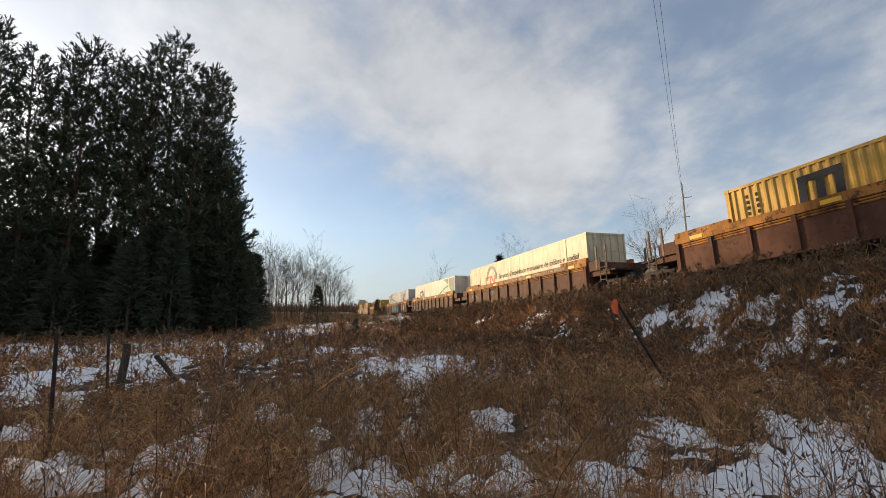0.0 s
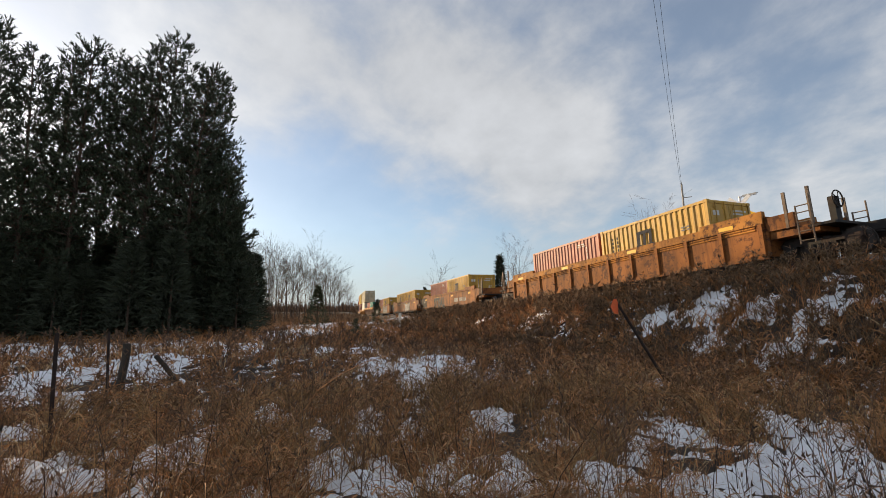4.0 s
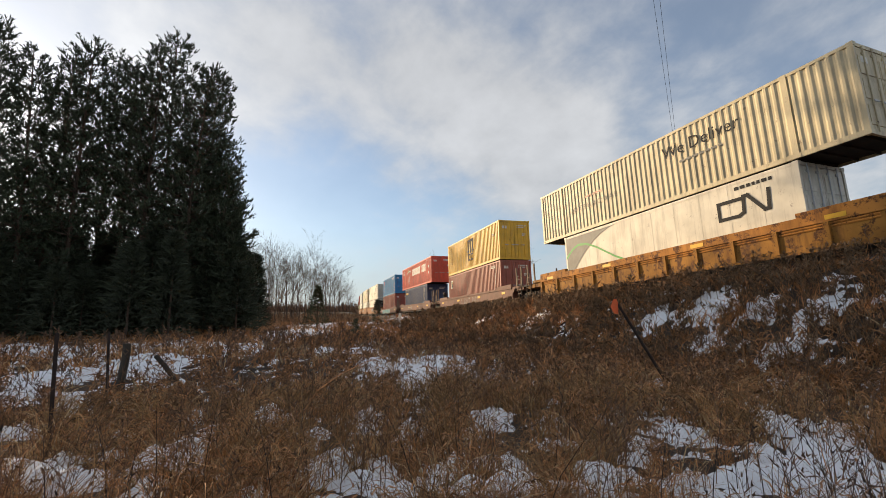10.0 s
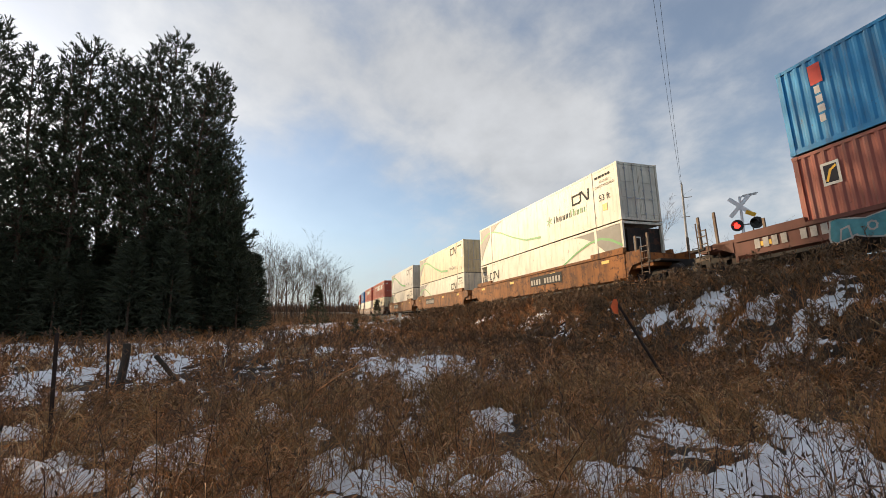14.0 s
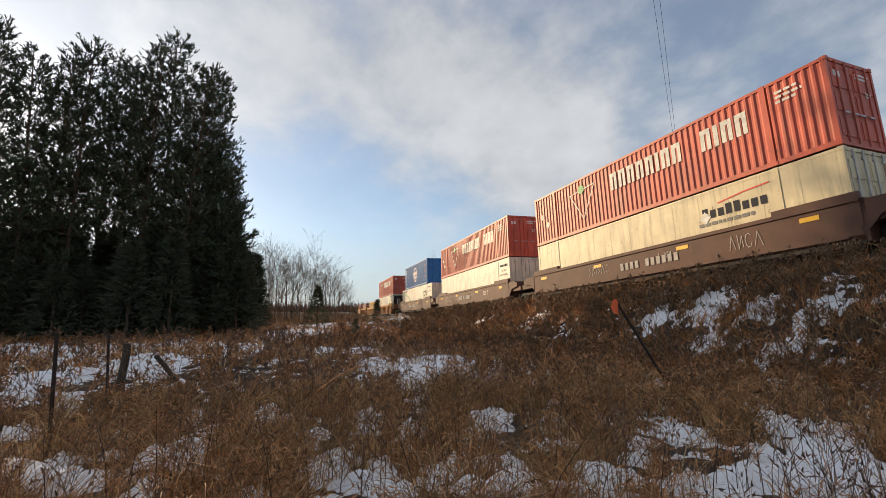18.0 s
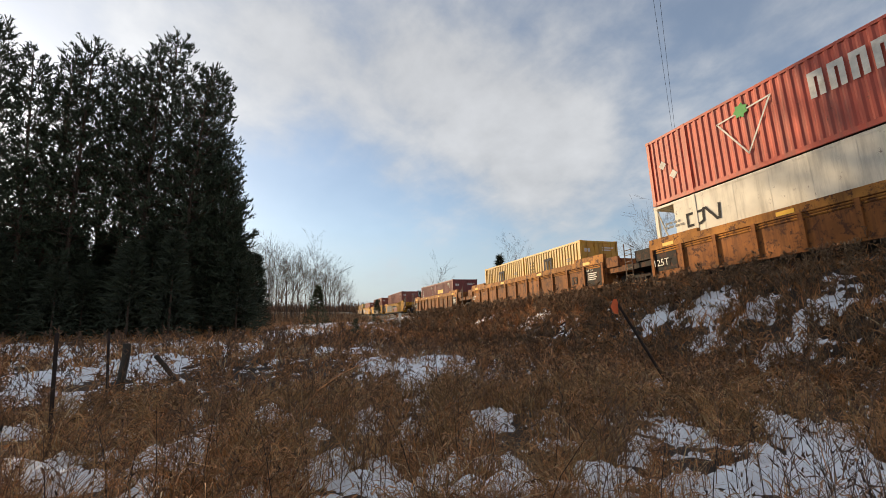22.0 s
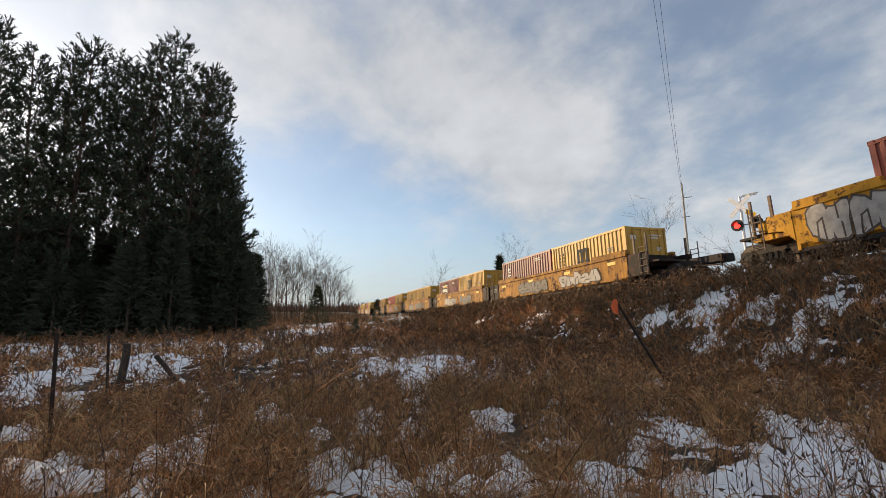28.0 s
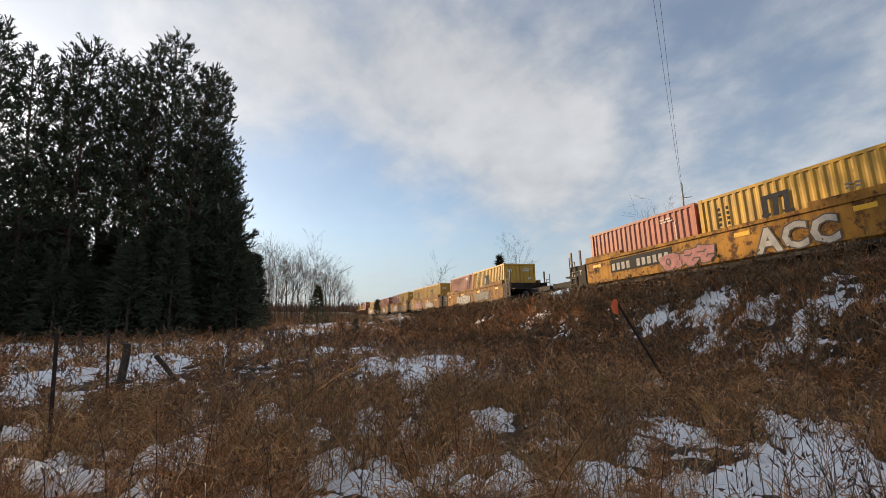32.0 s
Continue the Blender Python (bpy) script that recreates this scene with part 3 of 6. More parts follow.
def container(label, L, H, material, wall="ribbed", doors=True, reefer=False):
    """A freight container standing on z = 0: y back along the train, doors or unit on the front end."""
    c = tagged(new("shipping_container"), label, "container", "containers on the train")
    sixteen = L > 14
    side = corrugated if wall == "ribbed" else panelled
    zb, zt = 0.16, H - 0.11
    open_end = 1.0 if reefer else 0.0
    if reefer == "front":
        open_end = 0.0
    for sx, nm in ((-1, "near"), (1, "far")):
        def wall_part(bm, sx=sx):
            side(bm, L - 0.16 - 2 * open_end, zb, zt, sx * (HALF - 0.004), sx)
        w = piece("side_wall", cached(("side_wall", L, H, wall, sx, reefer), wall_part), material, c)

        def rail_part(bm, sx=sx):
            x0, x1 = sorted((sx * (HALF - 0.06), sx * (HALF + 0.002)))
            box(bm, x0, -L / 2 + 0.14, 0.0, x1, L / 2 - 0.14, zb)
            for i in range(2):
                y = (-1 + 2 * i) * 1.0
                box(bm, x0 - 0.004, y - 0.18, 0.03, x1 + 0.004, y + 0.18, 0.13)

        piece("bottom_rail", cached(("bottom_rail", L, sx), rail_part), material, c)

        def top_part(bm, sx=sx):
            x0, x1 = sorted((sx * (HALF - 0.07), sx * (HALF + 0.002)))
            box(bm, x0, -L / 2 + 0.14, zt, x1, L / 2 - 0.14, H - 0.01)

        piece("top_rail", cached(("top_rail", L, H, sx), top_part), material, c)
    for sx in (-1, 1):
        for sy in (-1, 1):
            def post(bm, sx=sx, sy=sy):
                x0, x1 = sorted((sx * (HALF - 0.10), sx * (HALF + 0.004)))
                y0, y1 = sorted((sy * (L / 2 - 0.15), sy * (L / 2)))
                box(bm, x0, y0, 0.12, x1, y1, H - 0.12)
                for z in (0.0, H - 0.12):
                    box(bm, *sorted((sx * (HALF - 0.15), sx * (HALF + 0.012)))[:1], y0 - 0.012, z - (0.004 if z == 0 else 0), sorted((sx * (HALF - 0.15), sx * (HALF + 0.012)))[1], y1 + 0.012, z + 0.124)

            piece("corner_post", cached(("corner_post", L, H, sx, sy), post), material, c)
            if sixteen:
                def mid(bm, sx=sx, sy=sy):
                    x0, x1 = sorted((sx * (HALF - 0.05), sx * (HALF + 0.012)))
                    y = sy * 6.1
                    box(bm, x0, y - 0.09, 0.0, x1, y + 0.09, H)
                    box(bm, x0 - 0.006, y - 0.14, 0.0, x1 + 0.006, y + 0.14, 0.13)

                piece("lifting_post", cached(("lifting_post", H, sx, sy), mid), material, c)

    def roof(bm):
        n = round(L / 0.5)
        p = (L - 0.2) / n
        pts = []
        for i in range(n):
            y = -L / 2 + 0.1 + i * p
            pts += [(y, H - 0.02), (y + 0.5 * p, H - 0.02), (y + 0.6 * p, H - 0.004), (y + 0.9 * p, H - 0.004)]
        pts.append((L / 2 - 0.1, H - 0.02))
        a = [bm.verts.new((-HALF + 0.06, y, z)) for y, z in pts]
        b = [bm.verts.new((HALF - 0.06, y, z)) for y, z in pts]
        for i in range(len(pts) - 1):
            bm.faces.new((a[i], a[i + 1], b[i + 1], b[i]))

    piece("roof", cached(("roof", L, H), roof), material, c)

    def under(bm):
        box(bm, -HALF + 0.07, -L / 2 + 0.1, 0.08, HALF - 0.07, L / 2 - 0.1, 0.15)
        for i in range(round(L / 0.6)):
            y = -L / 2 + 0.3 + i * 0.6
            box(bm, -HALF + 0.07, y - 0.03, 0.01, HALF - 0.07, y + 0.03, 0.079)

    piece("floor", cached(("floor", L), under), M["chassis"], c)

    def header(bm, s, z0, z1):
        y0, y1 = sorted((s * (L / 2 - 0.1), s * (L / 2 - 0.01)))
        box(bm, -HALF + 0.11, y0, z0, HALF - 0.11, y1, z1)

    for s in (-1, 1):
        piece("end_header", cached(("end_header", L, H, s), lambda bm, s=s: header(bm, s, H - 0.13, H - 0.01)), material, c)
        piece("end_sill", cached(("end_sill", L, H, s), lambda bm, s=s: header(bm, s, 0.0, 0.15)), material, c)
    for s in (1, -1):
        if reefer and not (reefer == "front" and s == 1):
            def bulk(bm, s=s):
                y0, y1 = sorted((s * (L / 2 - 1.08), s * (L / 2 - 1.0)))
                if reefer == "front":
                    y0, y1 = -L / 2 + 0.1, -L / 2 + 0.16
                box(bm, -HALF + 0.02, y0, 0.15, HALF - 0.02, y1, H - 0.02)

            piece("bulkhead", cached(("bulkhead", L, H, s, reefer), bulk), material, c)
            if s == -1 and doors:
                def unit(bm):
                    if reefer == "front":
                        box(bm, -0.1, -L / 2 - 0.55, 0.9, HALF - 0.1, -L / 2 + 0.098, H - 0.1)
                    else:
                        box(bm, -HALF + 0.35, -L / 2 + 0.12, 0.55, HALF - 0.12, -L / 2 + 0.99, H - 0.3)

                un = piece("refrigeration_unit", cached(("refrigeration_unit", L, H, reefer), unit), M["white" if reefer == "front" else "w_black"], c, "boxed refrigeration unit on the end")

                def hatch(bm):
                    y = -L / 2 + 0.108
                    for x0, x1, z0, z1 in ((-0.55, -0.1, 1.3, 1.36), (-0.55, -0.1, 2.1, 2.16), (-0.55, -0.5, 1.36, 2.1), (-0.15, -0.1, 1.36, 2.1)):
                        box(bm, x0, y, z0, x1, y + 0.01, z1)

                if reefer != "front":
                    piece("hatch_frame", cached(("hatch_frame", L, H), hatch), M["mark_white"], un)

            for x in () if reefer == "front" else (-HALF + 0.03, HALF - 0.03):
                def brace(bm, s=s, x=x):
                    rod(bm, (x, s * (L / 2 - 0.12), H - 0.15), (x, s * (L / 2 - 1.0), 0.2), 0.035, n=5)

                piece("brace", cached(("brace", L, H, s, x), brace), material, c)
        elif s == -1 and doors:
            for sx in (-1, 1):
                def leaf(bm, sx=sx):
                    x0, x1 = sorted((sx * 0.012, sx * (HALF - 0.11)))
                    y = -L / 2 + 0.03
                    box(bm, x0, y, 0.16, x1, y + 0.05, H - 0.14)
                    for z in (0.3, 0.3 + (H - 0.6) * 0.36, 0.3 + (H - 0.6) * 0.7):
                        box(bm, x0 + 0.06, y - 0.018, z, x1 - 0.06, y, z + (H - 0.6) * 0.27)

                d = piece("door", cached(("door", L, H, sx), leaf), material, c)

                def one_rod(bm, sx=sx, x=0.28):
                    rod(bm, (sx * x, -L / 2 - 0.005, 0.1), (sx * x, -L / 2 - 0.005, H - 0.07), 0.022, n=6)
                    for z in (0.3, H * 0.5, H - 0.35):
                        box(bm, sx * x - 0.06, -L / 2 - 0.006, z, sx * x + 0.06, -L / 2 + 0.03, z + 0.08)

                def handle(bm, sx=sx, x=0.28):
                    a, b = sorted((sx * x, sx * (x - 0.25)))
                    box(bm, a, -L / 2 - 0.04, 1.05, b, -L / 2 - 0.015, 1.1)

                def plate(bm, sx=sx):
                    y = -L / 2 + 0.006
                    rows = ((0.2, 0.34, 0.95), (0.2, 0.47, 0.8), (0.62, 0.95, 0.9), (0.62, 1.05, 0.82)) if sx > 0 else ((-0.95, 0.42, -0.6),)
                    for x0, d0, x1 in rows:
                        bm.faces.new([bm.verts.new((x, y, z)) for x, z in ((x0, H - d0 - (0.07 if sx > 0 else 0.2)), (x1, H - d0 - (0.07 if sx > 0 else 0.2)), (x1, H - d0), (x0, H - d0))])

                if wall == "ribbed":
                    tagged(piece("door_lettering", cached(("door_lettering", L, H, sx), plate), M["mark_white"], d, "small white lines on the door"), kind="stuff")
                for x in (0.28, 0.78):
                    piece("lock_rod", cached(("lock_rod", L, H, sx, x), lambda bm, x=x: one_rod(bm, x=x)), material if wall == "ribbed" else M["galv"], d)
                    piece("door_handle", cached(("door_handle", L, H, sx, x), lambda bm, x=x: handle(bm, x=x)), M["galv"], d)
        else:
            def plain_end(bm, s=s):
                end_ribs(bm, 0.14, H - 0.12, s * (L / 2 - 0.02), s)

            piece("end_wall", cached(("end_wall", L, H, s), plain_end), material, c)
    return c


def mark(c, name, fill, material, label=""):
    bm = bmesh.new()
    fill(bm)
    ob = part(name, bm, material, c, label)
    return tagged(ob, kind="stuff") if "lettering" in name or name in ("emblem", "dark_word", "green_word", "flake_emblem", "notice", "placard") else ob


# ---- the paintwork of each family of containers


def small_lines(c, L, H, u, z, rows, material, w=0.9, h=0.07):
    """Lines of writing too small to read."""
    r = random.Random(int(u * 97 + z * 31))

    def fill(bm):
        for i in range(rows):
            k = 0.0
            while k < w * r.uniform(0.7, 1.0):
                d = r.uniform(0.1, 0.26)
                quad_on(bm, L, u + k, z - i * h * 1.9, u + min(k + d, w), z - i * h * 1.9 + h)
                k += d + 0.06

    mark(c, "small_lettering", fill, material)


def column(c, L, u, z, n, material, w=0.15, h=0.15, gap=0.2):
    """Upright row of plain blocks."""
    def fill(bm):
        for i in range(n):
            quad_on(bm, L, u, z - i * gap - h, u + w * (0.8 + 0.2 * ((i * 7) % 3) / 2), z - i * gap)

    mark(c, "upright_lettering", fill, material)


def arch_mark(c, L, u, z, size, material):
    """Dark three-legged block mark."""
    def fill(bm):
        w = size * 0.18
        for k in (0.08, 0.46, 0.84):
            stroke(bm, L, [(u + size * k, z), (u + size * (k + 0.03), z + size * 0.62)], w)
        stroke(bm, L, [(u + size * 0.1, z + size * 0.68), (u + size * 0.88, z + size * 0.7)], w * 0.9, -HALF - 0.009)
        quad_on(bm, L, u - size * 0.05, z - 0.0, u + size * 0.26, z + size * 0.09, -HALF - 0.008)
        quad_on(bm, L, u + size * 0.7, z - 0.0, u + size * 1.05, z + size * 0.09, -HALF - 0.0084)

    mark(c, "emblem", fill, material, "dark blue block emblem")


def yellow_box(L, H=2.59, dual=False, fresh=False, at=5.5):
    c = container("yellow corrugated steel shipping container with a dark emblem", L, H, M["msc_yellow_new" if fresh else "msc_yellow"])
    if L < 7:
        column(c, L, 0.75, H - 0.5, 8, M["mark_black"], 0.11, 0.12, 0.19)
        column(c, L, 1.08, H - 0.5, 8, M["mark_black"], 0.11, 0.12, 0.19)
        arch_mark(c, L, 2.35, 1.36, 0.92, M["mark_navy"])
    else:
        arch_mark(c, L, at, H - 1.4, 1.35, M["mark_navy"])
        if dual:
            def fill(bm):
                for k in (0.0, 0.62):
                    u, z = at + 0.1 + k, H - 2.1
                    stroke(bm, L, [(u + 0.45, z + 0.45), (u + 0.05, z + 0.45), (u + 0.05, z), (u + 0.45, z)], 0.13)
            mark(c, "emblem", fill, M["mark_navy"], "dark blue block emblem")
        column(c, L, 0.75, H - 0.4, 10, M["mark_black"], 0.12, 0.12, 0.2)
        column(c, L, 1.1, H - 0.4, 8, M["mark_black"], 0.12, 0.12, 0.2)
    small_lines(c, L, H, L - 1.3, H - 0.9, 2, M["mark_grey"], 0.4, 0.06)
    return c


def plain_box(label, L, H, material, logo=None, doors=True):
    c = container(label, L, H, M[material], doors=doors)
    small_lines(c, L, H, L - 1.7, H - 0.35, 2, M["mark_white"], 0.8, 0.06)
    column(c, L, L - 1.0, H - 0.5, 9, M["mark_white"], 0.06, 0.14, 0.17)
    if logo == "sticker":
        mark(c, "sticker", lambda bm: quad_on(bm, L, 0.75, H - 1.2, 1.25, H - 0.5), M["mark_white"], "white sticker with a dark emblem")
        mark(c, "sticker_emblem", lambda bm: quad_on(bm, L, 0.82, H - 1.12, 1.18, H - 0.58, -HALF - 0.009), M["mark_navy"])
        mark(c, "sticker_stripe", lambda bm: stroke(bm, L, [(0.88, H - 1.05), (1.0, H - 0.75), (1.14, H - 0.66)], 0.07, -HALF - 0.012), M["mark_yellow"])
    if logo == "column":
        def fill(bm):
            for i, (u, z) in enumerate(((0.8, 0.0), (0.8, 0.42), (0.8, 0.84))):
                stroke(bm, L, [(u + 0.1, H - 0.45 - z), (u + 0.1, H - 0.75 - z), (u + 0.3, H - 0.75 - z)], 0.08)
                stroke(bm, L, [(u, H - 0.55 - z), (u + 0.3, H - 0.55 - z)], 0.07, -HALF - 0.009)
        mark(c, "emblem", fill, M["mark_white"], "white upright emblem")
    if logo == "yellow_word":
        def fill(bm):
            u = 0.9
            for w in (0.36, 0.3, 0.3, 0.3, 0.32):
                quad_on(bm, L, u, H - 1.1, u + w, H - 0.75)
                u += w + 0.07
        mark(c, "emblem", fill, M["mark_yellow"], "yellow block emblem")
    if logo == "white_word":
        def fill(bm):
            stroke(bm, L, [(0.95, H - 0.7), (0.6, H - 0.7), (0.6, H - 1.15), (0.95, H - 1.15)], 0.11)
            stroke(bm, L, [(1.1, H - 1.2), (1.2, H - 0.68), (1.38, H - 0.68), (1.38, H - 1.2)], 0.11)
            stroke(bm, L, [(1.6, H - 1.2), (1.6, H - 0.64)], 0.11)
        mark(c, "emblem", fill, M["mark_white"], "white block emblem")
    if logo == "framed":
        mark(c, "sign_border", lambda bm: quad_on(bm, L, 0.85, H - 1.2, 2.7, H - 0.42), M["mark_white"], "white bordered emblem panel")
        mark(c, "sign_panel", lambda bm: quad_on(bm, L, 0.9, H - 1.15, 2.65, H - 0.47, -HALF - 0.009), M["mark_black"])
        mark(c, "sign_stripe", lambda bm: stroke(bm, L, [(1.3, H - 0.62), (1.8, H - 0.55), (2.55, H - 0.6)], 0.1, -HALF - 0.012), M["mark_yellow"])
        mark(c, "sign_bar", lambda bm: [quad_on(bm, L, u, H - 1.08, u + 0.2, H - 0.78, -HALF - 0.012) for u in (1.15, 1.4, 1.65, 1.9, 2.15, 2.4)], M["mark_white"])
    return c


def red_long(dull=False, turned=False):
    """Red 53-foot box with a white row of blocks and a triangle outline."""
    L, H = 16.15, 2.896
    c = container("long red corrugated container with white block lettering and a triangle outline", L, H, M["ct_red_dull" if dull else "ct_red"])

    def tri(bm):
        stroke(bm, L, [(3.45, H - 0.75), (5.45, H - 0.6)], 0.06)
        stroke(bm, L, [(5.45, H - 0.6), (4.45, H - 2.25)], 0.06)
        stroke(bm, L, [(4.45, H - 2.25), (3.45, H - 0.75)], 0.06)

    mark(c, "triangle_outline", tri, M["mark_white"], "white triangle outline")

    def leaf(bm):
        vs = []
        for i in range(14):
            a = 2 * math.pi * i / 14
            r = 0.29 if i % 2 else 0.2
            vs.append(bm.verts.new((-HALF - 0.012, L / 2 - 4.4 - r * math.cos(a), H - 0.64 + r * math.sin(a))))
        bm.faces.new(vs)

    mark(c, "leaf_emblem", leaf, M["mark_green"], "green leaf shape over the triangle")

    def blocks(bm):
        z0, z1 = H - 1.4, H - 0.56
        for u, n in ((6.6, 8), (11.65, 4)):
            for i in range(n):
                w = 0.19 if i == (5 if n == 8 else 1) else 0.43
                quad_on(bm, L, u, z0, u + w * 0.42 if w > 0.2 else u + w, z1)
                if w > 0.2:
                    quad_on(bm, L, u + w * 0.62, z0, u + w, z1)
                    quad_on(bm, L, u + w * 0.36, z1 - 0.19, u + w * 0.66, z1, -HALF - 0.009)
                u += w + 0.13

    mark(c, "block_lettering", blocks, M["mark_white"], "white row of plain blocks")

    def diamonds(bm):
        for u, z in ((0.75, 1.6), (1.25, 1.05)):
            x = -HALF - 0.008
            bm.faces.new([bm.verts.new((x, L / 2 - u - a, z + b)) for a, b in ((-0.2, 0), (0, -0.2), (0.2, 0), (0, 0.2))])

    if turned:
        small_lines(c, L, H, 0.9, H - 0.5, 3, M["mark_white"], 0.85, 0.09)
        for u, z in ((L - 1.1, 1.9), (L - 1.3, 1.2)):
            mark(c, "placard", lambda bm, u=u, z=z: bm.faces.new([bm.verts.new((-HALF - 0.008, L / 2 - u - p, z + q)) for p, q in ((-0.2, 0), (0, -0.2), (0.2, 0), (0, 0.2))]), M["mark_white"], "white diamond placard")
        return c
    mark(c, "placard", diamonds, M["mark_white"], "white diamond placard")
    small_lines(c, L, H, L - 1.6, H - 0.5, 3, M["mark_white"], 0.85, 0.09)
    return c


def worm(bm, L, u, z, k):
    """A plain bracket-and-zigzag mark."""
    w = 0.13 * k
    stroke(bm, L, [(u + 0.9 * k, z + 0.62 * k), (u, z + 0.62 * k), (u, z), (u + 0.75 * k, z), (u + 0.95 * k, z + 0.1 * k), (u + 1.0 * k, z + 0.68 * k), (u + 1.15 * k, z + 0.68 * k), (u + 1.7 * k, z + 0.02 * k), (u + 1.85 * k, z + 0.02 * k), (u + 1.9 * k, z + 0.68 * k)], w)


LOW_ARC = ((0.12, 1.42), (1.0, 1.8), (2.0, 2.02), (3.2, 2.08), (5.0, 1.86), (7.0, 1.42), (9.6, 0.9))


def swoosh(c, L, H, left=True, tone="mark_grey", band=True, reach=9.0, path=None, wide=0.07):
    """Grey corner field and a thin green line sweeping along the side."""
    def u_of(v):
        return v if left else L - v

    def field(bm):
        n = 14
        top = H - 0.13
        for i in range(n):
            a, b = i / n, (i + 1) / n
            va, vb = 0.12 + 4.0 * a, 0.12 + 4.0 * b
            za, zb = 0.25 + (top - 0.25) * math.sin(a * math.pi / 2) ** 0.8, 0.25 + (top - 0.25) * math.sin(b * math.pi / 2) ** 0.8
            bm.faces.new([bm.verts.new((-HALF - 0.006, L / 2 - u_of(v), z)) for v, z in ((va, za), (vb, zb), (vb, top), (va, top))])

    mark(c, "corner_field", field, M[tone], "dark grey swept corner panel")
    if not band:
        return

    def line(bm):
        n = 30
        us, zs = zip(*(path or ((0.12, 1.72), (1.1, 2.12), (2.0, 2.3), (3.2, 2.24), (4.6, 1.92), (6.8, 1.25), (9.0, 0.72), (11.3, 0.55))))
        k = reach / us[-1]
        for i in range(n):
            q = []
            for f in (i / n, (i + 1) / n):
                v = us[0] + (us[-1] - us[0]) * f
                q.append((v * k, float(np.interp(v, us, zs)), wide * (0.7 + 0.6 * abs(f - 0.5))))
            (va, za, wa), (vb, zb, wb) = q
            bm.faces.new([bm.verts.new((-HALF - 0.010, L / 2 - u_of(v), z)) for v, z in ((va, za - wa), (vb, zb - wb), (vb, zb + wb), (va, za + wa))])

    mark(c, "green_line", line, M["mark_green"], "green painted line")


def cool_word(c, L, u, z, k, shift=0):
    """Two plain words in rounded blocks, dark then green."""
    def one(bm, n, u):
        for i in range(n):
            hgt, w = (0.5, 0.3) if i == 0 else (0.34, 0.24)
            quad_on(bm, L, u, z, u + 0.07 * k, z + hgt * k)
            quad_on(bm, L, u + w * k, z, u + (w + 0.07) * k, z + hgt * k)
            u += (w + 0.15) * k
        return u

    nxt = []
    mark(c, "dark_word", lambda bm: nxt.append(one(bm, 5, u)), M["mark_black"], "dark plain word blocks")
    mark(c, "green_word", lambda bm: one(bm, 4, nxt[0]), M["mark_green"], "green plain word blocks")


